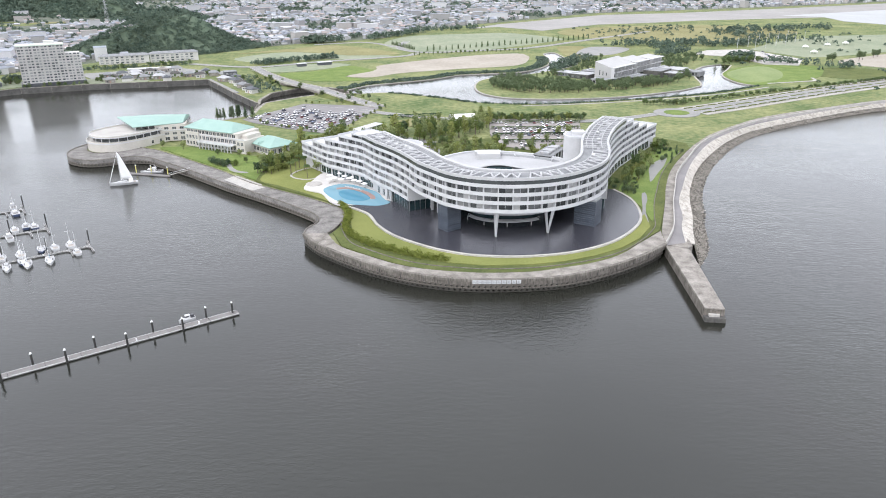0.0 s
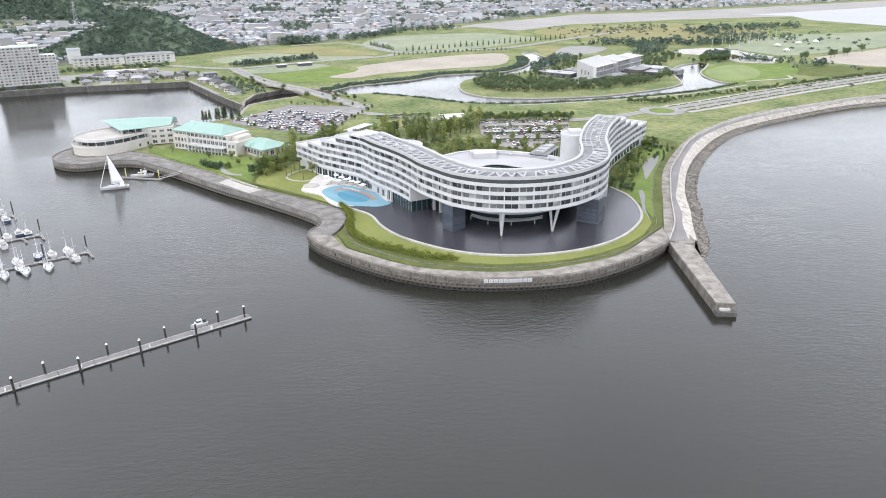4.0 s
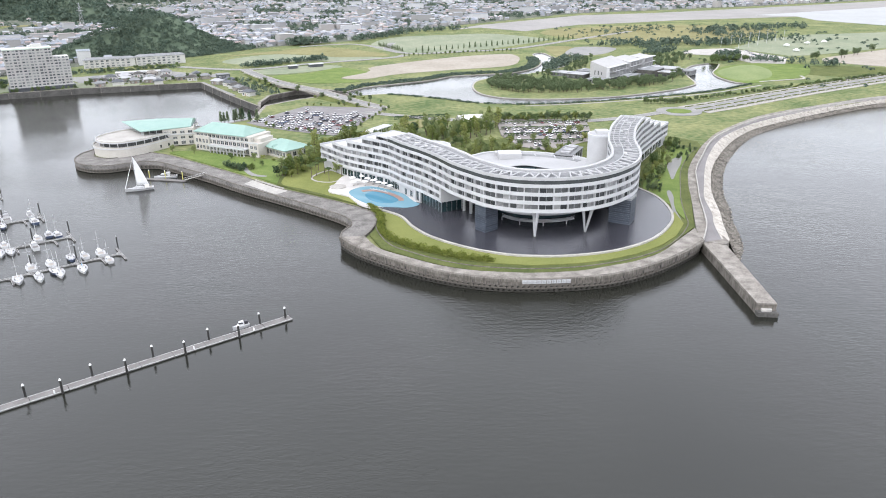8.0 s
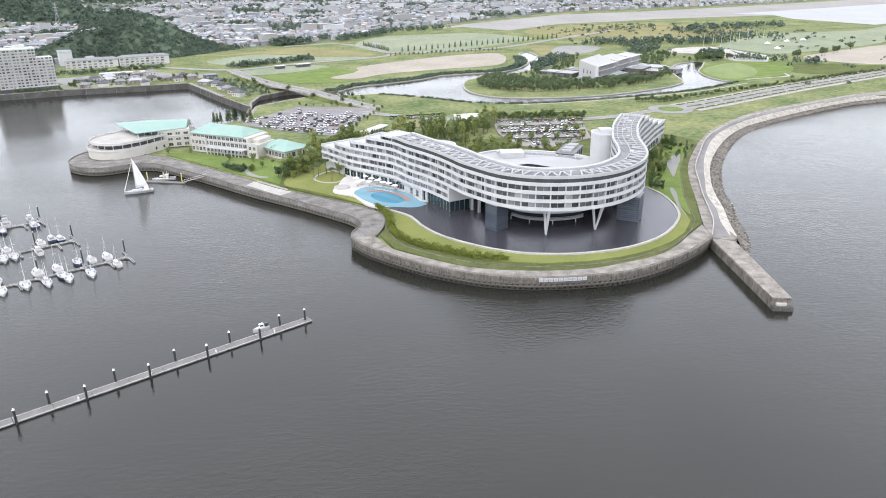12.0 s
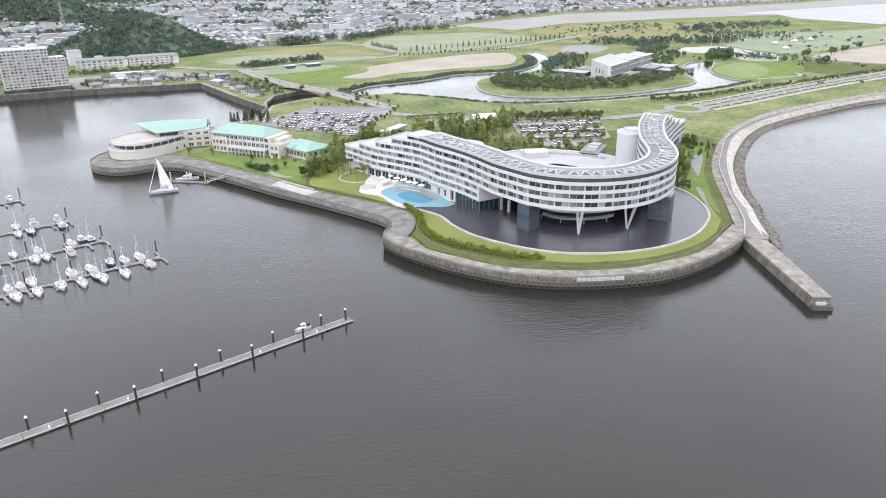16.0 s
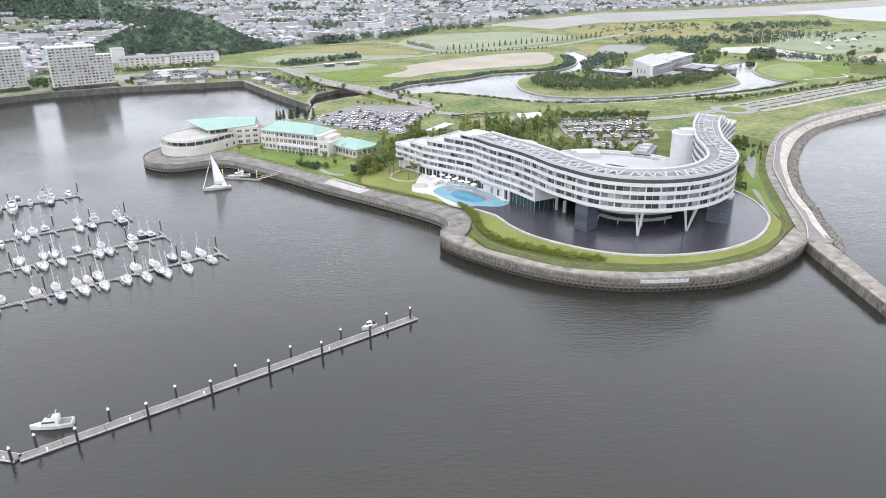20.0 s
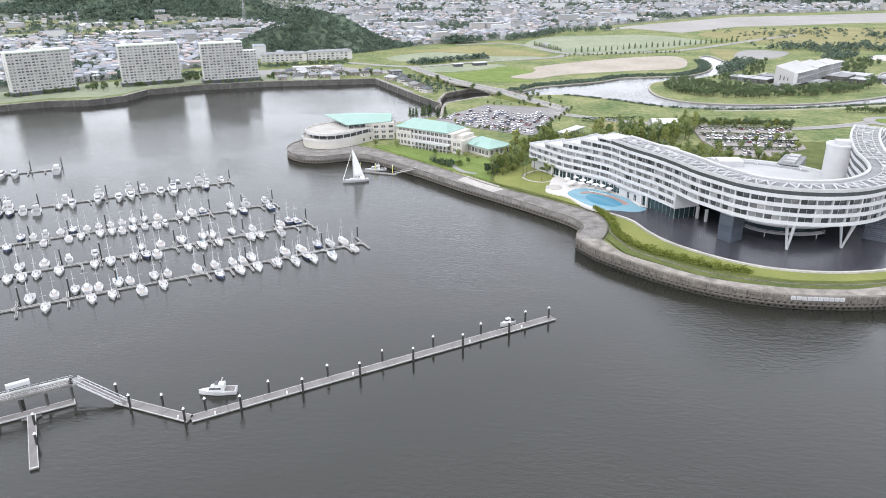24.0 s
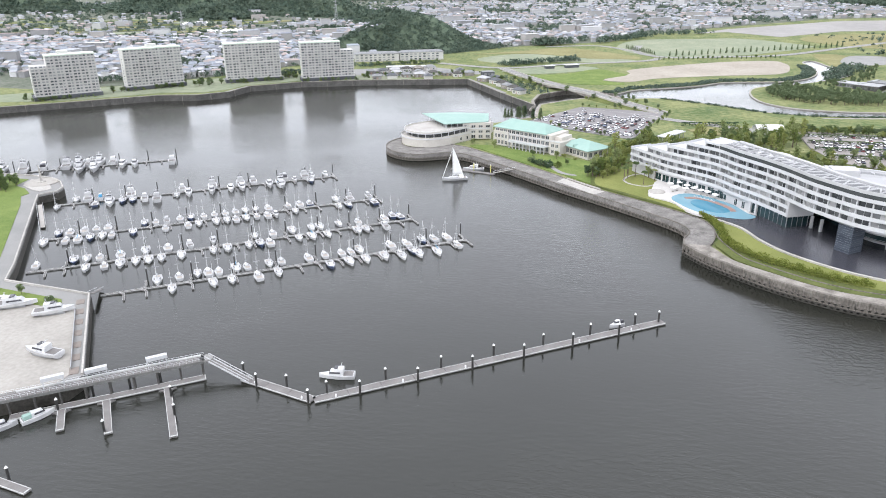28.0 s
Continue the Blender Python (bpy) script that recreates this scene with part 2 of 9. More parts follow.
mat("attic_glass", (0.038, 0.044, 0.045), (0.07, 0.077, 0.078), 0.3, 2.0, 0.25)
mat("brown_paving", (0.16, 0.135, 0.12), (0.26, 0.225, 0.20), 0.5, 3.0, 0.9, 0.1)
mat("rail_white", (0.42, 0.42, 0.41), (0.56, 0.56, 0.55), 0.5, 3.0, 0.7)
mat("terrace_paving", (0.46, 0.44, 0.42), (0.60, 0.58, 0.56), 0.2, 1.6, 0.85, 0.1, spec=0.3)
mat("deck_red", (0.25, 0.165, 0.14), (0.36, 0.24, 0.21), 0.6, 4.0, 0.8)
mat("bark", (0.08, 0.06, 0.045), (0.16, 0.125, 0.10), 1.5, 8.0, 0.95, 0.4)
mat("leaf_mid", (0.105, 0.155, 0.062), (0.285, 0.325, 0.145), 0.6, 2.0, 0.8, vary=0.5, spec=0.2)
mat("leaf_dark", (0.052, 0.09, 0.05), (0.15, 0.195, 0.105), 0.6, 2.0, 0.8, vary=0.5, spec=0.2)
mat("leaf_light", (0.12, 0.16, 0.045), (0.28, 0.305, 0.105), 0.6, 2.0, 0.8, vary=0.5, spec=0.2)
# far woods: haze is put into the leaf colour as a pale blue cast
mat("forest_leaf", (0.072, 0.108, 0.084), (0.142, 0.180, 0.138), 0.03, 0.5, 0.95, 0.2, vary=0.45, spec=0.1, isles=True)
# floor lifted to the leaf tone, so haze seems to fill the canopy gaps
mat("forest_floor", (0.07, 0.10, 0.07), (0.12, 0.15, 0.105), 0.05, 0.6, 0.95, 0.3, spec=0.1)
mat("hedge_leaf", (0.11, 0.145, 0.028), (0.26, 0.285, 0.07), 0.4, 2.0, 0.85, vary=0.3, spec=0.2, isles=True)
mat("tyre", (0.015, 0.015, 0.015), (0.03, 0.03, 0.03), 1.0, 4.0, 0.9)
mat("pale_panel", (0.33, 0.325, 0.32), (0.43, 0.425, 0.42), 0.1, 1.0, 0.8, 0.05)
# matt pale grey painted in place of the sky mirrored by far water
mat("pale_river_water", (0.24, 0.245, 0.245), (0.33, 0.335, 0.335), 0.01, 0.1, 0.5, 0.05)
mat("flat_cream", (0.45, 0.44, 0.42), (0.58, 0.57, 0.55), 0.08, 1.0, 0.8, 0.05)
mat("pale_green_roof", (0.52, 0.60, 0.52), (0.64, 0.70, 0.62), 0.1, 1.0, 0.7)
palette("car_paint", [(0.75, 0.75, 0.76), (0.75, 0.75, 0.76), (0.74, 0.74, 0.74), (0.76, 0.76, 0.76), (0.73, 0.73, 0.73), (0.7, 0.7, 0.7), (0.62, 0.62, 0.64), (0.38, 0.39, 0.41), (0.05, 0.05, 0.055), (0.03, 0.035, 0.06), (0.72, 0.72, 0.72), (0.77, 0.77, 0.77), (0.72, 0.72, 0.73), (0.74, 0.74, 0.75), (0.20, 0.06, 0.06), (0.14, 0.17, 0.25)], 0.3, grime=0.05)
palette("house_wall", [(0.42, 0.42, 0.42), (0.54, 0.54, 0.545), (0.34, 0.335, 0.325), (0.38, 0.365, 0.345), (0.28, 0.28, 0.285), (0.46, 0.46, 0.465)], 0.85, isles=True)
# blue-grey tile tones, lightened in colour for the haze over the town
palette("hazed_house_roof", [(0.21, 0.225, 0.255), (0.29, 0.305, 0.335), (0.30, 0.265, 0.25), (0.45, 0.45, 0.46), (0.19, 0.205, 0.235), (0.36, 0.29, 0.27), (0.25, 0.28, 0.315), (0.23, 0.245, 0.275), (0.36, 0.37, 0.39)], 0.7, isles=True)


def glass_mat(name, dark, light, rough=0.08, vary=1.0, ramp=(0.35, 0.65)):
    m = mat(name, dark, light, 0.5, 1.6, rough, vary=vary, ramp=ramp)
    m.node_tree.nodes["Principled BSDF"].inputs["IOR"].default_value = 1.5
    return m


def leaf_light_through(name, share=0.38):
    """Leaves pass part of the daylight to their shaded side."""
    n, l = MATS[name].node_tree.nodes, MATS[name].node_tree.links
    b = n["Principled BSDF"]
    thin = n.new("ShaderNodeBsdfTranslucent")
    l.new(b.inputs["Base Color"].links[0].from_socket, thin.inputs["Color"])
    mx = n.new("ShaderNodeMixShader")
    mx.inputs[0].default_value = share
    l.new(b.outputs[0], mx.inputs[1])
    l.new(thin.outputs[0], mx.inputs[2])
    l.new(mx.outputs[0], n["Material Output"].inputs["Surface"])


for nm in ("leaf_mid", "leaf_dark", "leaf_light", "forest_leaf", "hedge_leaf"):
    leaf_light_through(nm)
glass_mat("window_glass", (0.05, 0.055, 0.057), (0.145, 0.15, 0.15), vary=0.5)
glass_mat("curtained_glass", (0.19, 0.195, 0.195), (0.42, 0.42, 0.415), vary=0.7)
glass_mat("lobby_glass", (0.010, 0.026, 0.030), (0.028, 0.055, 0.06), 0.05, 0.2)
glass_mat("flat_window", (0.09, 0.10, 0.11), (0.34, 0.35, 0.35), 0.2)


# ---- small tools ----
def part(name, bm, material, parent=None, label="", smooth=False):
    """Links a bmesh as one mesh object under a thing or a part."""
    me = bpy.data.meshes.new(name)
    if smooth:
        for f in bm.faces:
            f.smooth = True
    bm.to_mesh(me)
    bm.free()
    me.materials.append(MATS[material])
    ob = new(name, me)
    if parent:
        ob.parent = parent
    if label:
        ob["label"] = label
    return ob


def piece(name, mesh, parent, m):
    """Another object on a shared mesh."""
    ob = new(name, mesh)
    ob.parent = parent
    ob.matrix_basis = m
    return ob


def thing(name, m, label, category, group="", kind=""):
    ob = new(name)
    ob.matrix_basis = m
    ob.empty_display_size = 0.5
    return tagged(ob, label, category, group, kind)


def box(bm, x0, y0, z0, x1, y1, z1, m=None):
    vs = [bm.verts.new((x, y, z)) for z in (z0, z1) for y in (y0, y1) for x in (x0, x1)]
    for q in ((0, 2, 3, 1), (4, 5, 7, 6), (0, 1, 5, 4), (2, 6, 7, 3), (0, 4, 6, 2), (1, 3, 7, 5)):
        bm.faces.new([vs[i] for i in q])
    if m:
        bmesh.ops.transform(bm, matrix=m, verts=vs)
    return vs


def boxed(x0, y0, z0, x1, y1, z1, bevel=0.0):
    bm = bmesh.new()
    box(bm, x0, y0, z0, x1, y1, z1)
    if bevel:
        bmesh.ops.bevel(bm, geom=bm.edges[:], offset=bevel, segments=1, affect="EDGES")
    return bm


def tube(bm, a, b, r0, r1=None, n=8):
    """A tapered bar from a to b."""
    a, b = Vector(a), Vector(b)
    r1 = r0 if r1 is None else r1
    q = (b - a).to_track_quat("Z", "Y")
    rings = [[bm.verts.new(p + q @ Vector((r * math.cos(i * math.tau / n), r * math.sin(i * math.tau / n), 0))) for i in range(n)] for p, r in ((a, r0), (b, r1))]
    for i in range(n):
        bm.faces.new((rings[0][i], rings[0][(i + 1) % n], rings[1][(i + 1) % n], rings[1][i]))
    bm.faces.new(rings[0][::-1])
    bm.faces.new(rings[1])


def spl(pts, step=3.0, closed=False):
    """A smooth curve through the points, resampled at even steps."""
    p = [Vector(q) for q in pts]
    n = len(p)
    out = []
    for i in range(n if closed else n - 1):
        a, b, c, d = [p[j % n] if closed else p[min(max(j, 0), n - 1)] for j in (i - 1, i, i + 1, i + 2)]
        for k in range(12):
            u = k / 12
            out.append(0.5 * (2 * b + (c - a) * u + (2 * a - 5 * b + 4 * c - d) * u * u + (3 * b - a - 3 * c + d) * u ** 3))
    out.append(p[0].copy() if closed else p[-1].copy())
    lens = [0.0]
    for a, b in zip(out, out[1:]):
        lens.append(lens[-1] + (b - a).length)
    m = max(2, round(lens[-1] / step))
    res, j = [], 0
    for k in range(m if closed else m + 1):
        s = lens[-1] * k / m
        while j < len(out) - 2 and lens[j + 1] < s:
            j += 1
        u = (s - lens[j]) / max(lens[j + 1] - lens[j], 1e-9)
        res.append(out[j].lerp(out[j + 1], min(u, 1)))
    return res


def normals(line):
    res = []
    for i in range(len(line)):
        a, b = line[max(i - 1, 0)], line[min(i + 1, len(line) - 1)]
        d = Vector((b[0] - a[0], b[1] - a[1])).normalized()
        res.append(Vector((-d.y, d.x)))
    return res


def shifted(line, d, z=None):
    """The line moved to its left by d, at height z."""
    return [Vector((p[0] + n.x * d, p[1] + n.y * d, p[2] if z is None and len(p) > 2 else (z or 0))) for p, n in zip(line, normals(line))]


def strip(bm, *lines):
    """Faces between lines with equal numbers of points."""
    vs = [[bm.verts.new((p[0], p[1], p[2])) for p in ln] for ln in lines]
    for a, b in zip(vs, vs[1:]):
        for i in range(len(a) - 1):
            bm.faces.new((a[i], a[i + 1], b[i + 1], b[i]))
    return vs


def sweep(bm, line, profile, caps=True):
    """Carries a closed profile of (offset to the left, height) along a line."""
    ns = normals(line)
    rings = [[bm.verts.new((p[0] + n.x * o, p[1] + n.y * o, (p[2] if len(p) > 2 else 0) + h)) for o, h in profile] for p, n in zip(line, ns)]
    k = len(profile)
    for a, b in zip(rings, rings[1:]):
        for i in range(k):
            bm.faces.new((a[i], b[i], b[(i + 1) % k], a[(i + 1) % k]))
    if caps:
        bm.faces.new(rings[0])
        bm.faces.new(rings[-1][::-1])


def plate(bm, pts, z0, z1):
    """A flat plate of any outline."""
    top = [bm.verts.new((p[0], p[1], z1)) for p in pts]
    low = [bm.verts.new((p[0], p[1], z0)) for p in pts]
    f = bm.faces.new(top)
    f.normal_update()
    if f.normal.z < 0:
        f.normal_flip()
    n = len(pts)
    for i in range(n):
        bm.faces.new((top[i], top[(i + 1) % n], low[(i + 1) % n], low[i]))
    bmesh.ops.triangulate(bm, faces=[f], ngon_method="EAR_CLIP")


def patch(name, pts, z, material, label, category, step=0, parent=None, thick=0.25, kind="structure"):
    bm = bmesh.new()
    plate(bm, spl(pts, step, True) if step else pts, z - thick, z)
    bmesh.ops.recalc_face_normals(bm, faces=bm.faces[:])
    ob = part(name, bm, material, parent)
    return tagged(ob, label, category, kind=kind) if not parent else ob


def bar(name, a, b, w, h, material, parent):
    """A square bar between two points, as a part."""
    a, b = Vector(a), Vector(b)
    bm = bmesh.new()
    ln = (b - a).length
    box(bm, -w / 2, -h / 2, 0, w / 2, h / 2, ln, Matrix.Translation(a) @ (b - a).to_track_quat("Z", "Y").to_matrix().to_4x4())
    return part(name, bm, material, parent)


def along(line):
    """Distance along a line as a function: point, direction and normal."""
    lens = [0.0]
    for a, b in zip(line, line[1:]):
        lens.append(lens[-1] + (b - a).length)

    def at(s):
        s = min(max(s, 0), lens[-1] - 1e-6)
        j = int(np.searchsorted(lens, s, side="right")) - 1
        u = (s - lens[j]) / (lens[j + 1] - lens[j])
        d = (line[j + 1] - line[j]).normalized()
        return line[j].lerp(line[j + 1], u), d, Vector((-d.y, d.x, 0))
    return at, lens[-1]

# ---- sea and ground ----
bm = bmesh.new()
bmesh.ops.create_grid(bm, x_segments=8, y_segments=8, size=4200)
sea = part("water", bm, "sea_water")
sea.location = (0, 1500, 0)
tagged(sea, "calm grey harbour water with fine ripples", "water", kind="structure")


def spl_n(pts, n):
    fine = spl(pts, 1.0)
    return [fine[round(i * (len(fine) - 1) / (n - 1))] for i in range(n)]


HARBOUR = [(-3600, -300), (-1000, 150), (-760, 380), (-603, 498), (-558, 532), (-500, 578), (-467, 585), (-446, 606), (-442, 642), (-402, 675), (-345, 697), (-240, 722), (-193, 644), (-158, 590),
           (-162, 612), (-160, 646), (-140, 672), (-112, 676)]
LAGOON_N = [(-92, 660), (-74, 686), (-48, 701), (-14, 722), (10, 746), (40, 755), (73, 764), (99, 791), (116, 832), (121, 884), (121, 922), (136, 936), (142, 888), (150, 850), (142, 812), (111, 774), (70, 738), (49, 728), (33, 710), (26, 677), (28, 645), (39, 623),
            (60, 610), (99, 606), (150, 615), (204, 642), (228, 662), (238, 678), (247, 725), (259, 764), (280, 798), (304, 813)]
LAGOON_S = [(314, 806), (298, 773), (281, 741), (274, 710), (276, 680), (283, 664), (237, 633), (188, 611), (119, 591), (71, 583), (25, 592), (2, 610), (-26, 629), (-51, 643), (-81, 638), (-110, 638), (-130, 622), (-152, 596)]
CAPE = [(-152, 575), (-150, 545), (-168, 525), (-190, 505), (-215, 480), (-233, 455), (-233, 437), (-229, 424), (-219, 415), (-198, 421), (-181, 420), (-165, 409), (-145, 392), (-116, 364), (-96, 348), (-78, 331), (-62, 316), (-55, 305),
        (-54, 290), (-54, 282), (-40, 263), (-20, 248), (1, 240), (21, 239), (42, 241), (64, 253), (82, 268), (96, 285)]
EAST = [(103, 314), (112, 340), (122, 369), (137, 400), (156, 436), (179, 466), (220, 503.5), (281, 540), (347, 574), (420, 590), (540, 590), (800, 545), (3600, 300), (3600, 4300), (-3600, 4300)]
LAKE = 3.7
loop = HARBOUR + spl(LAGOON_N, 6) + spl(LAGOON_S, 6) + CAPE + EAST
bm = bmesh.new()
top = [bm.verts.new((x, y, 4.4)) for x, y, *_ in loop]
f = bm.faces.new(top)
f.normal_update()
if f.normal.z < 0:
    f.normal_flip()
ns = normals([Vector((p[0], p[1], 0)) for p in loop + loop[:1]])
low = [bm.verts.new((v.co.x + n.x * 3, v.co.y + n.y * 3, -1.5)) for v, n in zip(top, ns)]
for i in range(len(top)):
    j = (i + 1) % len(top)
    bm.faces.new((top[i], top[j], low[j], low[i]))
bmesh.ops.triangulate(bm, faces=[f], ngon_method="EAR_CLIP")
bmesh.ops.recalc_face_normals(bm, faces=bm.faces[:])
ground = part("ground", bm, "meadow")
tagged(ground, "wide flat green coastal land reaching to the horizon", "ground", kind="structure")

# stone edging of the lagoon
for nm, pts in (("lagoon_bank", LAGOON_N), ("lagoon_bank", LAGOON_S)):
    bm = bmesh.new()
    sweep(bm, [Vector((p[0], p[1], 0)) for p in spl(pts, 6)], [(1.2, 3.2), (0.5, 4.42), (-0.3, 4.5), (-1.1, 4.46), (-1.1, 3.4), (0.3, 3.0)])
    bmesh.ops.recalc_face_normals(bm, faces=bm.faces[:])
    tagged(part(nm, bm, "quay_paving"), "stone-edged bank of the lagoon", "bank", kind="structure")

lag = spl(LAGOON_N, 6) + spl(LAGOON_S[:15], 6)
bm = bmesh.new()
plate(bm, lag, LAKE - 0.3, LAKE)
bmesh.ops.recalc_face_normals(bm, faces=bm.faces[:])
tagged(part("lagoon", bm, "sea_water"), "calm pale grey lagoon water", "water", kind="structure")
wa, wb = Vector((*LAGOON_N[0], 0)), Vector((*LAGOON_S[14], 0))
weir = bmesh.new()
sweep(weir, [wa + Vector((-3, 3, 0)), wb + Vector((-3, -3, 0))], [(-1, -1.5), (-1, 4.1), (1, 4.1), (1, -1.5)])
bmesh.ops.recalc_face_normals(weir, faces=weir.faces[:])
tagged(part("weir", weir, "concrete"), "low concrete weir closing the lagoon", "weir", kind="structure")

# stone banks of the inlet below the bridge
for pts in (HARBOUR[13:] + LAGOON_N[:1], LAGOON_S[14:] + CAPE[:3]):
    bm = bmesh.new()
    sweep(bm, [Vector((p[0], p[1], 0)) for p in pts], [(4.0, -1.5), (0.4, 4.46), (-0.6, 4.6), (-2.2, 4.56), (-2.2, 3.9), (1.0, -1.5)])
    bmesh.ops.recalc_face_normals(bm, faces=bm.faces[:])
    tagged(part("inlet_bank", bm, "concrete"), "sloping grey stone bank of the inlet", "bank", kind="structure")

# ---- promenade on the harbour side, with its seawall ----
PROM_OUT = [(-226, 462), (-235, 450), (-237.5, 437), (-235, 426), (-229, 417.5), (-219, 411.5), (-209, 411), (-198, 416.5), (-192, 418.5), (-181, 416.5), (-168, 406), (-147, 388), (-118, 360.5), (-98, 343.5), (-80, 327.5), (-66, 314), (-60.5, 306), (-59, 300), (-59.5, 296), (-62, 290), (-62.5, 283.5)]
PROM_IN = [(-219, 462), (-228, 450), (-228.5, 439), (-222, 431), (-213, 429), (-205, 437), (-198, 442), (-188, 438), (-179, 432), (-152, 408), (-126, 384), (-105, 362), (-89, 349.5), (-69, 334.5), (-57, 324), (-51, 317), (-48, 306), (-48.5, 296), (-50, 289), (-52, 283.5)]
N = 150
po, pi_ = spl_n(PROM_OUT, N), spl_n(PROM_IN, N)


def rise(i):
    """The deck climbs from the low promenade to the high front wall."""
    return 4.6 + 0.75 * min(max((i / N - 0.86) / 0.12, 0), 1)


def lift(line, z=None, d=0.0):
    return [Vector((p[0], p[1], rise(i) + d if z is None else z)) for i, p in enumerate(line)]


bm = bmesh.new()
strip(bm, lift(po, 2.6), lift(po), lift(pi_), lift(pi_, 2.0))
inner_wall = shifted([Vector((p[0], p[1], 0)) for p in po], 2.6)
strip(bm, lift(inner_wall, -2.0), lift(inner_wall, 2.6), lift(po, 2.6))
bmesh.ops.recalc_face_normals(bm, faces=bm.faces[:])
prom = part("promenade", bm, "worn_deck")
tagged(prom, "grey weathered concrete waterside promenade with joints", "promenade", kind="structure")
# dark sheet before the inner wall: the chamber's shade as colour
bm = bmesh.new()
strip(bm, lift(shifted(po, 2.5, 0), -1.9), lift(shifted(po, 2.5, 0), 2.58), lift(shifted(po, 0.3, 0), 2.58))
part("recess", bm, "dark_concrete", prom, "dark sheet standing in for shade in the wave chamber behind the blocks")
bm = bmesh.new()
sweep(bm, lift(po), [(0.0, -0.02), (0.0, 0.42), (0.5, 0.42), (0.5, -0.02)])
bmesh.ops.recalc_face_normals(bm, faces=bm.faces[:])
part("kerb", bm, "concrete_wall", prom, "low concrete edge kerb")
bm = bmesh.new()
sweep(bm, lift(pi_), [(-0.4, -0.3), (-0.4, 0.28), (0.1, 0.28), (0.1, -0.3)])
bmesh.ops.recalc_face_normals(bm, faces=bm.faces[:])
part("kerb", bm, "concrete_wall", prom)
# expansion joints across the deck
for k in range(18, N - 4, 5):
    a, b = Vector((po[k].x, po[k].y, rise(k) + 0.012)), Vector((pi_[k].x, pi_[k].y, rise(k) + 0.012))
    d = (b - a).normalized()
    bar("deck_joint", a + d * 0.6, b - d * 0.5, 0.16, 0.03, "dark_concrete", prom)
# paler paved landing
bm = bmesh.new()
plate(bm, [(-121, 368), (-101, 348), (-95, 354), (-104, 361), (-117, 376)], 4.3, 4.66)
part("landing", bm, "pale_concrete", prom, "paler paved landing stage")
bm = bmesh.new()
sweep(bm, [Vector((-116, 373, 4.6)), Vector((-104, 361.5, 4.6)), Vector((-98, 356, 4.6))], [(0.3, 0), (0.3, 0.9), (-0.1, 0.9), (-0.1, 0)])
bmesh.ops.recalc_face_normals(bm, faces=bm.faces[:])
part("low_wall", bm, "pale_concrete", prom)


def hour_block(w, waist, h, depth):
    """A precast wave block: broad head and foot, narrow waist."""
    bm = bmesh.new()
    prof = [(-w / 2, 0), (w / 2, 0), (w / 2, h * 0.16), (waist / 2, h * 0.5), (w / 2, h * 0.84), (w / 2, h), (-w / 2, h), (-w / 2, h * 0.84), (-waist / 2, h * 0.5), (-w / 2, h * 0.16)]
    front = [bm.verts.new((x, 0, z)) for x, z in prof]
    back = [bm.verts.new((x, depth, z)) for x, z in prof]
    for i in range(10):
        bm.faces.new((front[i], front[(i + 1) % 10], back[(i + 1) % 10], back[i]))
    for q in ((0, 1, 2, 9), (9, 2, 3, 8), (8, 3, 4, 7), (7, 4, 5, 6)):
        bm.faces.new([front[i] for i in q])
    bmesh.ops.recalc_face_normals(bm, faces=bm.faces[:])
    me = bpy.data.meshes.new("wave_block")
    bm.to_mesh(me)
    bm.free()
    return me


low_block = hour_block(2.05, 0.6, 2.1, 0.6)
low_block.materials.append(MATS["concrete_wall"])
tall_block = hour_block(1.98, 0.5, 1.42, 0.6)
tall_block.materials.append(MATS["concrete_wall"])
wet_block = tall_block.copy()
wet_block.materials.clear()
wet_block.materials.append(MATS["wet_concrete"])

# ---- curved front seawall before the hotel ----
FRONT_OUT = [(-62.5, 283.5), (-55, 272), (-44, 261), (-32, 251), (-20, 243.5), (-10, 239), (1, 236), (11, 234.8), (21, 234.8), (31, 235.5), (42, 237.5), (53, 242), (65, 249), (78, 259), (88, 269)]
FRONT_IN = [(-52, 283.5), (-45, 269), (-32, 258), (-21, 250), (-10, 245), (1, 242.5), (11, 241), (21, 241), (32, 242), (43, 245.5), (55, 250), (67, 258), (79, 271.5), (90, 284)]
DECK = 5.35
fo, fi = spl_n(FRONT_OUT, 90), spl_n(FRONT_IN, 90)
bm = bmesh.new()
strip(bm, lift(fo, 3.1), lift(fo, DECK), lift(fi, DECK), lift(fi, 2.0))
fback = shifted(fo, 2.7, 0)
strip(bm, lift(fback, -2.0), lift(fback, 3.1), lift(fo, 3.1))
bmesh.ops.recalc_face_normals(bm, faces=bm.faces[:])
front = part("seawall", bm, "concrete")
tagged(front, "curved weathered concrete seawall with a broad deck", "seawall", kind="structure")
# same dark sheet here, painting shade behind the front wall's block openings
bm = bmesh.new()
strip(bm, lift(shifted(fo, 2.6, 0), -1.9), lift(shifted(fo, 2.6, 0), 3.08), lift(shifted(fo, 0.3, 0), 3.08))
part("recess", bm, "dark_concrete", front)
bm = bmesh.new()
sweep(bm, lift(fo, DECK), [(-0.1, -2.25), (-0.1, -1.0), (-0.5, -0.9), (-0.5, 0.14), (0.9, 0.14), (0.9, 0.005), (0.02, 0.005), (0.02, -2.25)])
bmesh.ops.recalc_face_normals(bm, faces=bm.faces[:])
part("coping", bm, "concrete_wall", front, "stained concrete coping and face panel with shade in its colour")
at_f, ln_f = along([Vector((p.x, p.y, 0)) for p in fo])
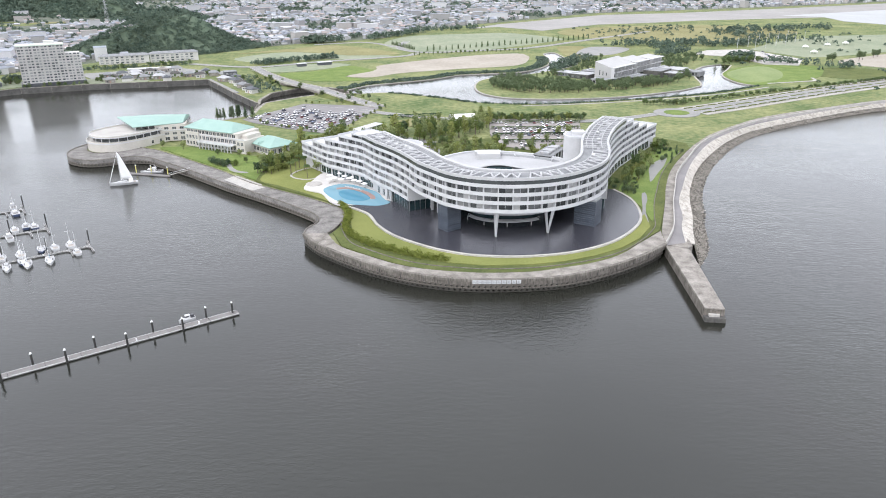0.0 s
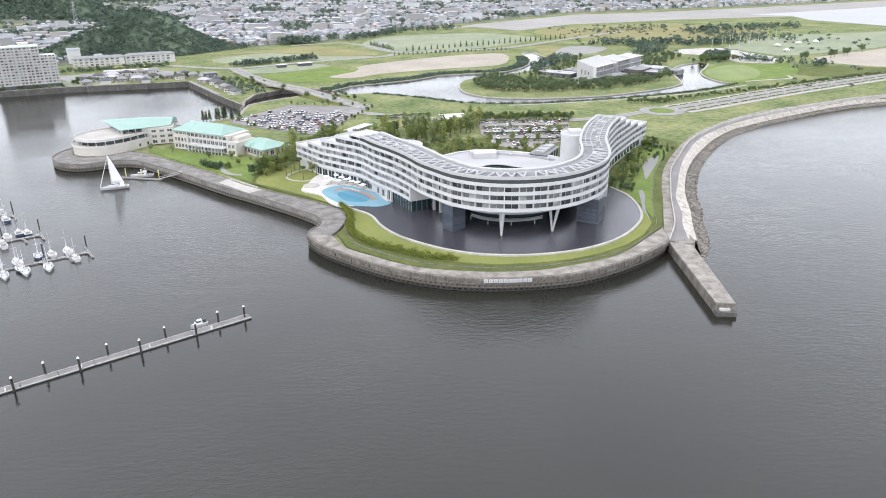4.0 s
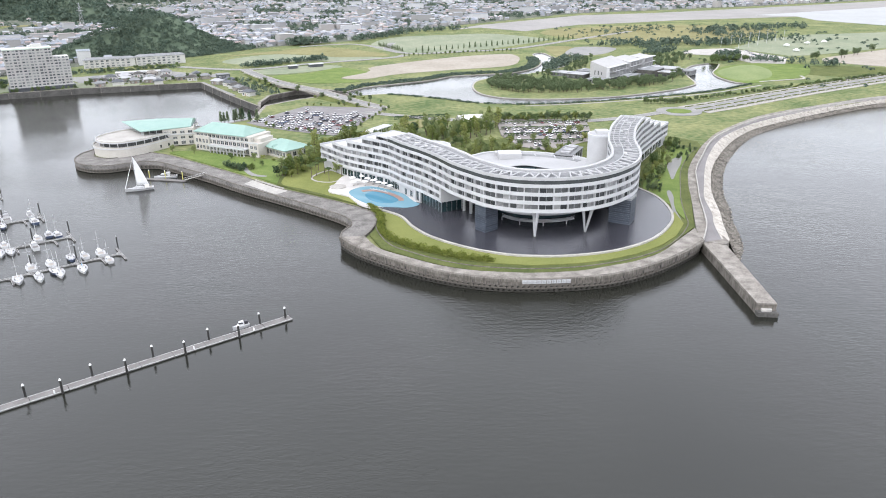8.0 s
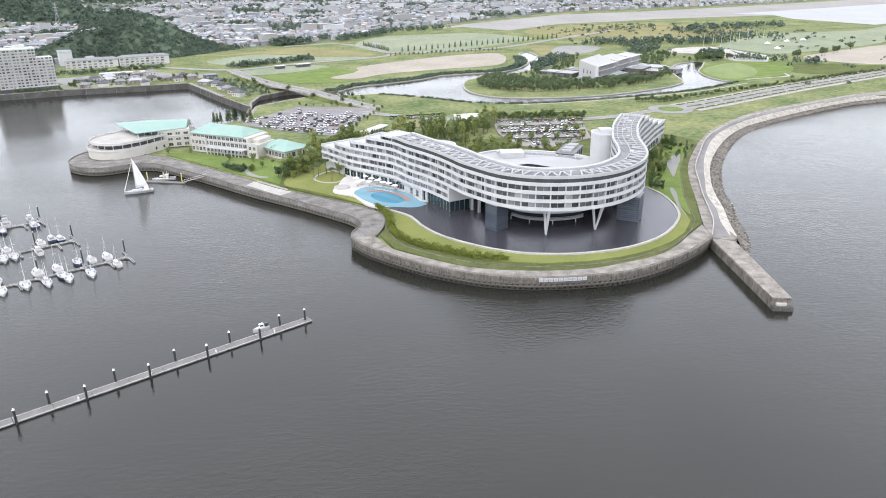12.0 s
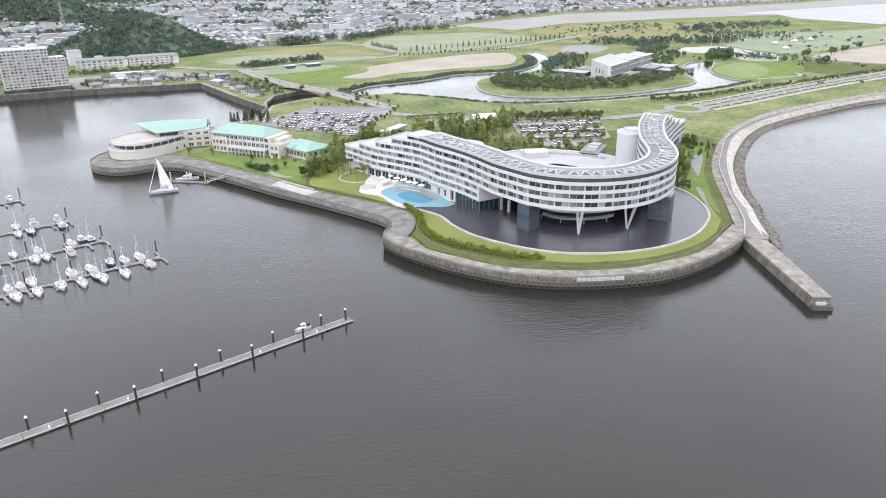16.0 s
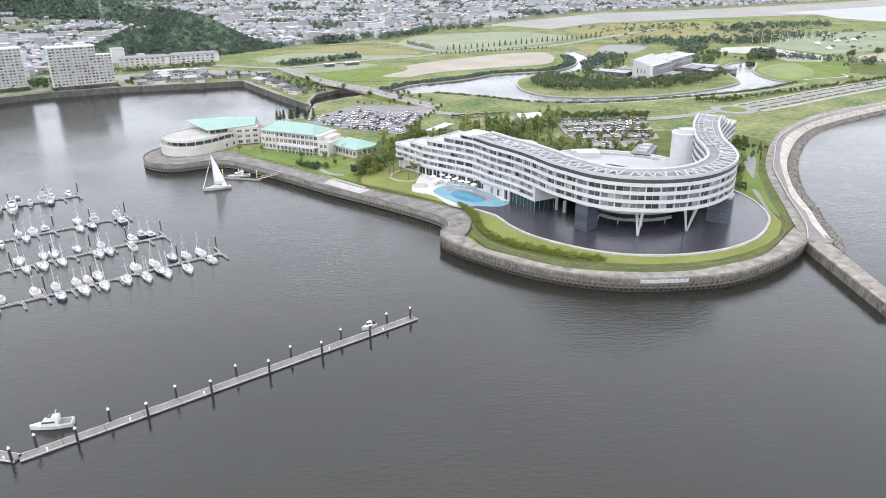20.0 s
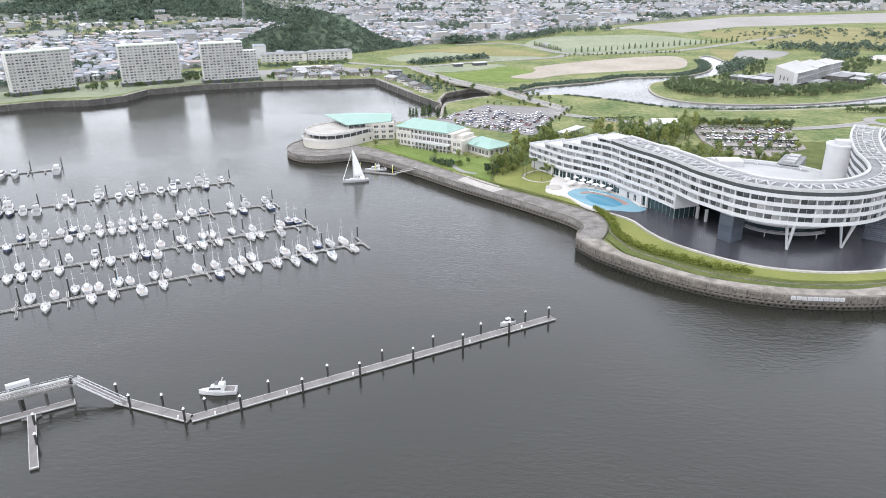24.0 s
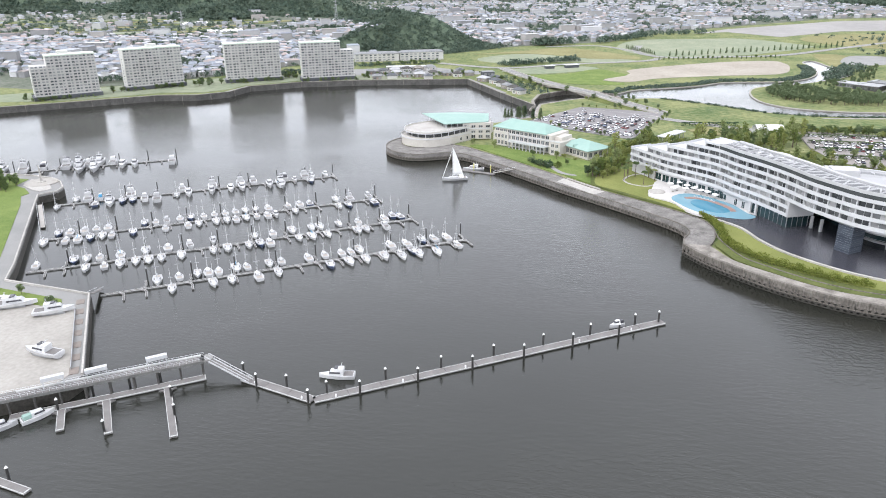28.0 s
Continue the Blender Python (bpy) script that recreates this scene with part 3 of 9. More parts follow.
for k in range(int(ln_f / 9.5)):
    p, d, n = at_f(4 + k * 9.5)
    bm = bmesh.new()
    box(bm, -0.07, -0.53, 3.15, 0.07, -0.09, 5.42)
    o = part("wall_joint", bm, "dark_concrete", front)
    o.matrix_basis = Matrix.LocRotScale(p, Euler((0, 0, math.atan2(d.y, d.x))), None)
# white name panels on the wall, their writing as plain bars
p0, d0, n0 = at_f(89)
for k in range(10):
    p, d, n = at_f(89.5 + k * 1.78)
    panel = thing("sign_panel", Matrix.LocRotScale(p + Vector((0, 0, 3.85)) - n * 0.51, Euler((0, 0, math.atan2(d.y, d.x))), None), "white square sign panel on the seawall face", "sign", "letters on the seawall")
    part("board", boxed(-0.78, -0.1, 0, 0.78, 0.0, 1.45, 0.02), "white_paint", panel)
    part("mark", boxed(-0.4, -0.13, 0.25, -0.1, -0.1, 1.2), "metal_grey", panel)
    part("mark", boxed(0.02 * (k % 3), -0.13, 0.3 + 0.1 * (k % 4), 0.45, -0.1, 0.62 + 0.1 * (k % 4)), "metal_grey", panel)

# ---- hotel plot: rough grass, lawns, paths ----
PLOT = [(-50, 285), (-44, 269), (-31, 258), (-20, 250), (-9, 245), (2, 242.5), (12, 241), (32, 242), (43, 245), (55, 250), (67, 258), (79, 272), (90, 285), (96, 302), (104, 326), (110, 346), (121, 376), (135, 405), (148, 428), (150, 440), (128, 470), (60, 470), (0, 450),
        (-60, 430), (-96, 418), (-104, 385), (-103, 364), (-88, 351), (-68, 336), (-56, 326), (-49, 318), (-46, 306), (-47, 294)]
plot = patch("terrace", PLOT, 5.3, "rough_grass", "rough grass bank around the hotel", "grass", thick=1.6)
LAWN = [(-47.5, 313), (-43.5, 296), (-41, 281), (-33, 270.5), (-22, 261), (-11, 254.5), (1, 250), (14, 247.5), (30, 248), (44, 251), (57, 256.5), (69, 264.5), (79, 275), (87, 289), (88.5, 305), (85, 300), (77, 283), (68, 272), (58, 264), (45, 258), (28, 255), (12, 256), (1, 260), (-10, 267), (-23, 279), (-31, 292), (-37, 307), (-44, 318)]
patch("lawn", LAWN, 5.62, "lawn", "mown crescent lawn along the dark pool", "lawn", thick=0.5)
WESTLAWN = [(-101, 366), (-88, 354), (-70, 339), (-60, 329), (-55, 326), (-60, 335), (-66, 342), (-74, 347), (-72, 358), (-69, 371), (-72, 392), (-84, 404), (-96, 398)]
patch("lawn", WESTLAWN, 5.45, "lawn", "mown lawn beside the pool terrace", "lawn", 4)
CLUBLAWN = [(-183, 441), (-170, 428), (-150, 409), (-127, 388), (-118, 381), (-101, 366), (-96, 385), (-100, 408), (-118, 418), (-135, 424), (-165, 441)]
patch("lawn", CLUBLAWN, 4.95, "bright_lawn", "bright green lawn before the clubhouse", "lawn", 3, thick=0.6)
patch("path", [(-131, 404.5), (-128.6, 405.5), (-123, 392), (-117.5, 384.5), (-111.5, 381.5), (-112.5, 379.6), (-120, 382.5), (-125.5, 391)], 5.02, "road_grey", "winding grey path across the club lawn", "path", 1.5)
# narrow kerbed path that splits the banks
bm = bmesh.new()
sweep(bm, lift(spl([(-48, 300), (-47, 290), (-41, 273), (-31, 263), (-20, 254.5), (-8, 248.5), (3, 245.8), (14, 244.3), (30, 245), (44, 248.3), (57, 253.5), (69, 261.5), (80, 274), (87, 285), (90, 292), (92.5, 303), (97.6, 322), (105, 344), (114.4, 370), (125, 393), (140, 419)], 3), 5.3), [(-0.16, -0.2), (-0.16, 0.3), (0.16, 0.3), (0.16, -0.2)])
bmesh.ops.recalc_face_normals(bm, faces=bm.faces[:])
tagged(part("path_edging", bm, "concrete_wall"), "narrow concrete edging through the grass bank", "path", kind="structure")
ring = lift(spl([(-86, 374), (-83, 383), (-77, 388), (-70, 384), (-68.5, 373), (-74, 365), (-82, 367)], 1.5, True), 5.45)
bm = bmesh.new()
sweep(bm, ring + ring[:1], [(-0.6, -0.2), (-0.6, 0.1), (0.6, 0.1), (0.6, -0.2)], False)
bmesh.ops.recalc_face_normals(bm, faces=bm.faces[:])
tagged(part("ring_path", bm, "pale_concrete"), "pale ring-shaped garden path", "path", kind="structure")
EASTGARDEN = [(86, 331), (90, 316), (89.6, 296), (92.3, 303), (97.3, 322), (104.7, 344), (114, 370), (124.7, 393), (139, 419), (128, 425), (112, 400), (98, 372), (86, 345)]
patch("lawn", EASTGARDEN, 5.5, "bright_lawn", "garden lawn beside the hotel's wing", "lawn", 3, thick=0.5)
patch("pond", [(95, 335), (97.3, 337), (95.6, 327), (92.3, 317), (89.6, 306), (87.4, 293), (85.2, 293), (87, 303), (90, 314)], 5.56, "road_grey", "small winding stream bed of pale stones", "stream", 2)
patch("path", [(117, 394), (127, 405), (121, 388), (114, 374), (105, 356), (108, 370), (111, 382)], 5.58, "road_grey", "dry grey stream bed in the garden", "stream", 2)

# ---- east shore: promenade, parapet, lower road, stepped revetment, rubble ----
R_IN = [(90, 282), (96, 301), (104, 326), (110, 346), (121, 376), (136, 406), (156, 440), (180, 472), (229, 518), (291, 553), (355, 584), (420, 600), (540, 600)]
R_PAR = [(88, 269), (96, 286), (101, 302), (107, 323), (114, 344), (124, 373), (139, 403), (158, 438), (181, 467), (222, 505), (284, 542), (350, 576), (420, 592), (540, 592)]
R_STEP = [(97, 272), (101, 290), (106, 305), (111, 327), (119, 348), (131, 378), (145, 408), (165, 443), (187, 470), (221, 501), (279, 538), (344, 572), (420, 589), (540, 589)]
R_RUB = [(102.5, 276), (108, 296), (113, 312), (119, 335), (126, 356), (139, 387), (156, 418), (179, 453), (203, 481), (223, 497), (279, 534), (344, 568.5), (420, 585.5), (540, 585.5)]
R_SEA = [(98, 255), (107, 270), (112, 285), (116, 301), (122, 317), (128, 340), (136, 362), (150, 393), (168, 424), (193, 460), (225, 492), (279, 529), (345, 564), (420, 580), (540, 580)]
M = 170
ri, rp, rs, rr, rw = [spl_n(p, M) for p in (R_IN, R_PAR, R_STEP, R_RUB, R_SEA)]
bm = bmesh.new()
strip(bm, lift(ri, 4.0), lift(ri, DECK), lift(rp, DECK), lift(rp, 3.0))
bmesh.ops.recalc_face_normals(bm, faces=bm.faces[:])
rprom = tagged(part("promenade", bm, "concrete"), "long curving concrete promenade along the shore", "promenade", kind="structure")
bm = bmesh.new()
sweep(bm, lift(rp, DECK), [(-0.25, -1.4), (-0.25, 0.95), (0.25, 0.95), (0.25, -1.4)])
bmesh.ops.recalc_face_normals(bm, faces=bm.faces[:])
part("parapet", bm, "pale_concrete", rprom, "pale concrete parapet")
bm = bmesh.new()
strip(bm, lift(rp, 4.6), lift(rs, 4.52), lift(rs, -1))
bmesh.ops.recalc_face_normals(bm, faces=bm.faces[:])
tagged(part("service_road", bm, "asphalt"), "lower grey service road behind the revetment", "road", kind="structure")
steps = tagged(new("revetment"), "pale stepped concrete revetment along the shore", "revetment", kind="structure")
for k in range(6):
    a = [p.lerp(q, k / 6) for p, q in zip(rs, rr)]
    b = [p.lerp(q, (k + 1) / 6) for p, q in zip(rs, rr)]
    bm = bmesh.new()
    strip(bm, lift(a, 4.62 - k * 0.46), lift(b, 4.57 - k * 0.46), lift(b, 4.62 - k * 0.46 - 0.75))
    strip(bm, lift(a, 4.62 - k * 0.46 - 0.7), lift(a, 4.62 - k * 0.46))
    bmesh.ops.recalc_face_normals(bm, faces=bm.faces[:])
    part("step", bm, "step_stone", steps)
bm = bmesh.new()
strip(bm, lift(rr, 1.9), lift([p.lerp(q, 0.6) for p, q in zip(rr, rw)], 0.7), lift(rw, -0.9))
part("bedding", bm, "rubble", steps, "dark rubble slope")
rng = random.Random(5)
bm = bmesh.new()
ico = bmesh.new()
bmesh.ops.create_icosphere(ico, subdivisions=1, radius=1)
ICO_V = [v.co.copy() for v in ico.verts]
ICO_F = [[v.index for v in f.verts] for f in ico.faces]
ico.free()


def blobs(items, jitter, seed, flat=False):
    """Many rough lumps in one mesh: (place, radii) each."""
    r = random.Random(seed)
    vs, fs = [], []
    for c, rad in items:
        base = len(vs)
        yaw = r.uniform(0, 6.28)
        cs, sn = math.cos(yaw), math.sin(yaw)
        for v in ICO_V:
            k = 1 + r.uniform(-jitter, jitter)
            x, y = v.x * rad[0] * k, v.y * rad[1] * k
            vs.append((c[0] + x * cs - y * sn, c[1] + x * sn + y * cs, c[2] + v.z * rad[2] * k))
        fs += [[base + i for i in f] for f in ICO_F]
    me = bpy.data.meshes.new("lumps")
    me.from_pydata(vs, [], fs)
    return me


def lumps(name, items, jitter, seed, material, label, category):
    me = blobs(items, jitter, seed)
    me.materials.append(MATS[material])
    ob = new(name, me)
    return tagged(ob, label, category, kind="stuff")


stones = []
for k in range(9000):
    i = min(int(rng.random() ** 1.6 * (M - 2)), M - 2)
    u, w = rng.random(), rng.random()
    a, b = rr[i].lerp(rr[i + 1], w), rw[i].lerp(rw[i + 1], w)
    p = a.lerp(b, u * 1.08 - 0.02)
    s = rng.uniform(0.2, 0.48)
    stones.append(((p.x, p.y, 1.9 - 2.6 * u + 0.15), (s * rng.uniform(0.8, 1.5), s, s * 0.7)))
lumps("rubble", stones, 0.28, 9, "rubble", "heap of dark grey armour stones", "rubble")

# ---- breakwater arm ----
arm = thing("breakwater", pose(0, 0, 0), "long flat concrete breakwater arm with stained sides", "breakwater")
A0, A1, B1, B0 = Vector((88.2, 270, 0)), Vector((85.2, 213.2, 0)), Vector((91.6, 212.2, 0)), Vector((96.5, 266, 0))
for k in range(5):
    q = [A0.lerp(A1, k / 5 + 0.001), A0.lerp(A1, (k + 1) / 5 - 0.001), B0.lerp(B1, (k + 1) / 5 - 0.001), B0.lerp(B1, k / 5 + 0.001)]
    bm = bmesh.new()
    plate(bm, q, -3, 3.9 + 0.03 * (k % 2))
    bmesh.ops.recalc_face_normals(bm, faces=bm.faces[:])
    part("caisson", bm, "concrete_wall", arm)
    c = sum(q, Vector()) / 4
    bm = bmesh.new()
    plate(bm, [c + (p - c) * (1.015 if k < 4 else 1.0) for p in q], 3.5, 4.3)
    bmesh.ops.recalc_face_normals(bm, faces=bm.faces[:])
    part("cap_slab", bm, "concrete", arm)
bm = bmesh.new()
plate(bm, [(85.0, 213.4), (84.9, 211.2), (91.6, 210.2), (91.8, 212.4)], -2, 1.6)
bmesh.ops.recalc_face_normals(bm, faces=bm.faces[:])
part("end_ledge", bm, "dark_concrete", arm)
bm = bmesh.new()
plate(bm, [(86.6, 213.2), (86.5, 211.9), (89.8, 211.5), (90, 212.6)], 1.6, 2.4)
part("end_block", bm, "pale_concrete", arm)
bm = bmesh.new()
plate(bm, [(88.4, 270.5), (96.3, 266.4), (99.0, 269), (99.5, 275), (97, 281), (93, 280)], -2, 4.46)
bmesh.ops.recalc_face_normals(bm, faces=bm.faces[:])
part("root_block", bm, "concrete", arm, "broad concrete root of the breakwater")

# ---- the hotel: a thin curved slab on stilts, stepped at both ends ----
FACE = [(-83, 394), (-75, 383), (-66, 371), (-56, 362), (-44, 350.5), (-36, 337), (-27, 324), (-20, 311.5), (-14.2, 299), (-8.3, 290), (-1, 280.5), (7.5, 274.6), (16.4, 271.6), (25.3, 270.6), (34.2, 271.4), (42.5, 273.8), (51, 278.5), (58, 284.5), (64, 291.5),
        (69, 300.5), (72, 310), (74, 320), (76, 332), (80, 346), (86, 363), (95, 382), (104, 397), (115, 415), (128, 434)]
face = [Vector((p[0], p[1], 0)) for p in spl(FACE, 1.5)]
f_at, F_LEN = along(face)
W = 13.0


def s_near(x, y):
    return min(range(int(F_LEN * 2)), key=lambda k: (f_at(k * 0.5)[0] - Vector((x, y, 0))).length) * 0.5


def run(s0, s1, step=1.5):
    """The stretch of the face line between two distances."""
    n = max(2, round((s1 - s0) / step))
    return [f_at(s0 + (s1 - s0) * i / n)[0] for i in range(n + 1)]


S_L, S_R = s_near(-19, 309.5), s_near(72.3, 311)
LEFT = [0, s_near(-75, 383), s_near(-66, 371), s_near(-58, 363), s_near(-50, 356)]
RIGHT = [F_LEN, s_near(118, 420), s_near(110, 407), s_near(104, 397), s_near(98, 388)]
DARK0, DARK1 = s_near(-43.5, 350), s_near(96.5, 385)
Z1, Z2, Z3, Z4, Z5, Z6, ZR = 11.7, 15.2, 18.7, 22.2, 25.7, 29.2, 31.9
hotel = thing("hotel", pose(0, 0, 0), "white curved resort hotel on stilts over a dark pool", "hotel")


def band(z, s0, s1, up=0.95, down=0.56):
    """A floor slab with its white parapet band."""
    ln = lift(run(s0, s1), z)
    bm = bmesh.new()
    sweep(bm, ln, [(0, -down), (0, up), (0.28, up), (0.28, 0.0), (W - 0.3, 0.0), (W - 0.3, up), (W, up), (W, -down)])
    bmesh.ops.recalc_face_normals(bm, faces=bm.faces[:])
    slab = part("floor_band", bm, "white_paint", hotel, "white parapet band")
    for s in (s0, s1):
        p, d, n = f_at(s)
        bm = bmesh.new()
        box(bm, -0.14, 0.0, z - down + 0.003, 0.14, W, z + up - 0.003, Matrix.LocRotScale(p, Euler((0, 0, math.atan2(d.y, d.x))), None))
        part("end_parapet", bm, "white_paint", slab)
    return slab


BAY = 6.0
pane_mesh = bpy.data.meshes.new("pane")
bm = boxed(0, 0, 0, 1, 0.12, 1)
bm.to_mesh(pane_mesh)
bm.free()
pane_mesh.materials.append(MATS["window_glass"])
soft_mesh = pane_mesh.copy()
soft_mesh.materials.clear()
soft_mesh.materials.append(MATS["curtained_glass"])
fin_mesh = bpy.data.meshes.new("partition")
bm = boxed(-0.22, 0, 0, 0.22, 1.5, 1)
bm.to_mesh(fin_mesh)
bm.free()
fin_mesh.materials.append(MATS["white_paint"])
mull_mesh = bpy.data.meshes.new("mullion")
bm = boxed(-0.05, 0, 0, 0.05, 0.16, 1)
bm.to_mesh(mull_mesh)
bm.free()
mull_mesh.materials.append(MATS["white_paint"])
hr = random.Random(21)


def storey(name, z0, z1, s0, s1, pale=0.15):
    """One floor of rooms: panes set back behind the band, with partitions between the balconies."""
    holder = part(name, boxed(0, 0, 0, 0.1, 0.1, 0.1), "white_paint", hotel)
    # dark sheet just behind the panes; a second one closes the court side
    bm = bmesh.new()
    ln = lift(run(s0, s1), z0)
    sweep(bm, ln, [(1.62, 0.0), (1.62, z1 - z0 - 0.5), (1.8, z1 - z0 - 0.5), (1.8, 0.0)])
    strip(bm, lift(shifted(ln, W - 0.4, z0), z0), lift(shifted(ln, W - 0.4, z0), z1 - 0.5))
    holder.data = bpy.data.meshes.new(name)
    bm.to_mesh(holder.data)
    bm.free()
    holder.data.materials.append(MATS["dark_panel"])
    n = max(1, round((s1 - s0) / BAY))
    for i in range(n + 1):
        p, d, nn = f_at(s0 + (s1 - s0) * i / n)
        m = Matrix.LocRotScale(p + nn * 0.3 + Vector((0, 0, z0)), Euler((0, 0, math.atan2(d.y, d.x))), Vector((1, 1, z1 - z0 - 0.5)))
        if i not in (0, n):
            piece("partition", fin_mesh, holder, m)
        else:
            bm = bmesh.new()
            box(bm, -0.15, 0.02, z0, 0.15, W - 0.02, z1 - 0.5, Matrix.LocRotScale(p, Euler((0, 0, math.atan2(d.y, d.x))), None))
            part("end_wall", bm, "white_wall", holder)
        if i == n:
            break
        curtain = hr.random() < pale
        for h in range(2):
            a, b = [f_at(s0 + (s1 - s0) * (i + (h + e) / 2) / n) for e in (0, 1)]
            pa, pb = a[0] + a[2] * 1.45, b[0] + b[2] * 1.45
            dd = pb - pa
            m = Matrix.LocRotScale(pa + Vector((0, 0, z0 + 0.05)), Euler((0, 0, math.atan2(dd.y, dd.x))), Vector((dd.length, 1, z1 - z0 - 0.6)))
            piece("window_pane", soft_mesh if curtain or hr.random() < pale * 0.25 else pane_mesh, holder, m)
            if h:
                piece("mullion", mull_mesh, holder, Matrix.LocRotScale(pa - a[2] * 0.12 + Vector((0, 0, z0 + 0.05)), Euler((0, 0, math.atan2(dd.y, dd.x))), Vector((1, 1, z1 - z0 - 0.6))))
    return holder


def split(name, z0, z1, s0, s1, cuts):
    """The wings read paler than the front: rooms with drawn curtains."""
    a, b, pl, pf, pr = cuts
    storey(name, z0, z1, s0, a, pl)
    storey(name, z0, z1, a, b, pf)
    storey(name, z0, z1, b, s1, pr)


S_F = s_near(-30, 328)
band(Z1, 0, S_L)
band(Z1, S_R, F_LEN)
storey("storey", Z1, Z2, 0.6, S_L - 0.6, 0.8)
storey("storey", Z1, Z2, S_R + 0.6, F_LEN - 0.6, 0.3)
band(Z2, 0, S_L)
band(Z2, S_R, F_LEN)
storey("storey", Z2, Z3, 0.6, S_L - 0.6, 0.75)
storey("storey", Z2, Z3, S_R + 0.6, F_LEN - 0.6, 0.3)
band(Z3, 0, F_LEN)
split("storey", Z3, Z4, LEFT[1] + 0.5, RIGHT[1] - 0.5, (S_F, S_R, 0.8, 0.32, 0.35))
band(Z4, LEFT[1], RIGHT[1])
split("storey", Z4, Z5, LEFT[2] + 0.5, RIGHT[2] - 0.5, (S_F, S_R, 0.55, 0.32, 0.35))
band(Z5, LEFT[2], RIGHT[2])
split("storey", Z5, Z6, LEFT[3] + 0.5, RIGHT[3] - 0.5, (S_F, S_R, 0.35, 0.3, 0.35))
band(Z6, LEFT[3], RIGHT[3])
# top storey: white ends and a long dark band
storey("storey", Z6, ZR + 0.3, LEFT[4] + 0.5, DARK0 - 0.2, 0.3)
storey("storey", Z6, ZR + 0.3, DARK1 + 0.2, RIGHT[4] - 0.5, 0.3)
band(ZR, LEFT[4], DARK0, 0.5, 0.4)
band(ZR, DARK1, RIGHT[4], 0.5, 0.4)
ln = lift(run(DARK0, DARK1), Z6)
bm = bmesh.new()
sweep(bm, ln, [(0.06, 0.4), (0.06, ZR - Z6), (W - 0.06, ZR - Z6), (W - 0.06, 0.4)])
bmesh.ops.recalc_face_normals(bm, faces=bm.faces[:])
attic = part("attic", bm, "attic_glass", hotel, "dark grey glazed top storey")
# roof: white copings, sunken plant deck and a zigzag of white bars
ln = lift(run(DARK0, DARK1), ZR)
for prof, nm in (([(-0.1, -0.15), (-0.1, 1.1), (0.4, 1.1), (1.0, 0.85), (1.0, 0.0), (0.6, -0.15)], "coping"), ([(W - 1.0, 0.0), (W - 1.0, 0.85), (W - 0.4, 1.1), (W + 0.1, 1.1), (W + 0.1, -0.15), (W - 0.6, -0.15)], "coping")):
    bm = bmesh.new()
    sweep(bm, ln, prof)
    bmesh.ops.recalc_face_normals(bm, faces=bm.faces[:])
    part(nm, bm, "roof_white", hotel, "broad white roof coping")
bm = bmesh.new()
sweep(bm, ln, [(1.0, 0.005), (1.0, 0.12), (W - 1.0, 0.12), (W - 1.0, 0.005)])
bmesh.ops.recalc_face_normals(bm, faces=bm.faces[:])
part("roof_deck", bm, "recess_grey", hotel, "grey sunken plant deck")
for off in (7.6,):
    bm = bmesh.new()
    sweep(bm, ln, [(off, 0.8), (off, 1.1), (off + 0.3, 1.1), (off + 0.3, 0.8)])
    bmesh.ops.recalc_face_normals(bm, faces=bm.faces[:])
    part("roof_rail", bm, "roof_white", hotel)
up = Vector((0, 0, ZR + 1.0))
S_Z0, S_Z1 = s_near(-34, 334), s_near(73, 315)
nb = int((S_Z1 - S_Z0) / 4.8)
for i in range(nb):
    (p, d, nn), (p2, d2, nn2), (p3, d3, nn3) = [f_at(S_Z0 + (S_Z1 - S_Z0) * (i + e) / nb) for e in (0, 0.5, 1)]
    bar("roof_bar", p + nn * 0.8 + up, p2 + nn2 * 7.6 + up, 0.6, 0.3, "roof_white", hotel)
    if i % 4 != 3:
        bar("roof_bar", p2 + nn2 * 7.6 + up, p3 + nn3 * 0.8 + up, 0.6, 0.3, "roof_white", hotel)
for s0, s1 in ((DARK0 + 2, S_Z0 - 2), (S_Z1 + 3, DARK1 - 1)):
    k = int((s1 - s0) / 4.2)
    for i in range(k + 1):
        p, d, nn = f_at(s0 + (s1 - s0) * i / k)
        bar("roof_bar", p + nn * 0.8 + up, p + nn * (W - 0.9) + up + d * (1.2 if i % 3 == 0 else 0), 0.26, 0.3, "roof_white", hotel)
    for off in (3.4, 10.2):
        bm = bmesh.new()
        sweep(bm, lift(run(s0, s1), ZR), [(off, 0.85), (off, 1.15), (off + 0.3, 1.15), (off + 0.3, 0.85)])
        bmesh.ops.recalc_face_normals(bm, faces=bm.faces[:])
        part("roof_rail", bm, "roof_white", hotel)
ur = random.Random(4)
for i in range(46):
    p, d, nn = f_at(ur.uniform(DARK0 + 4, DARK1 - 4) if i > 24 else (ur.uniform(DARK1 - 75, DARK1 - 3) if i % 2 else ur.uniform(DARK0 + 2, DARK0 + 40)))
    o = ur.uniform(4.2, W - 4)
    bm = boxed(-ur.uniform(0.6, 1.6), -0.8, 0.0, ur.uniform(0.6, 1.6), ur.uniform(0.4, 1.0), ur.uniform(0.5, 1.1), 0.06)
    o_ = part("roof_unit", bm, "roof_grey" if i % 3 else "white_wall", hotel, "air-conditioning unit")
    o_.matrix_basis = Matrix.LocRotScale(p + nn * o + Vector((0, 0, ZR + 0.1)), Euler((0, 0, math.atan2(d.y, d.x))), None)

# underside of the raised front
bm = bmesh.new()
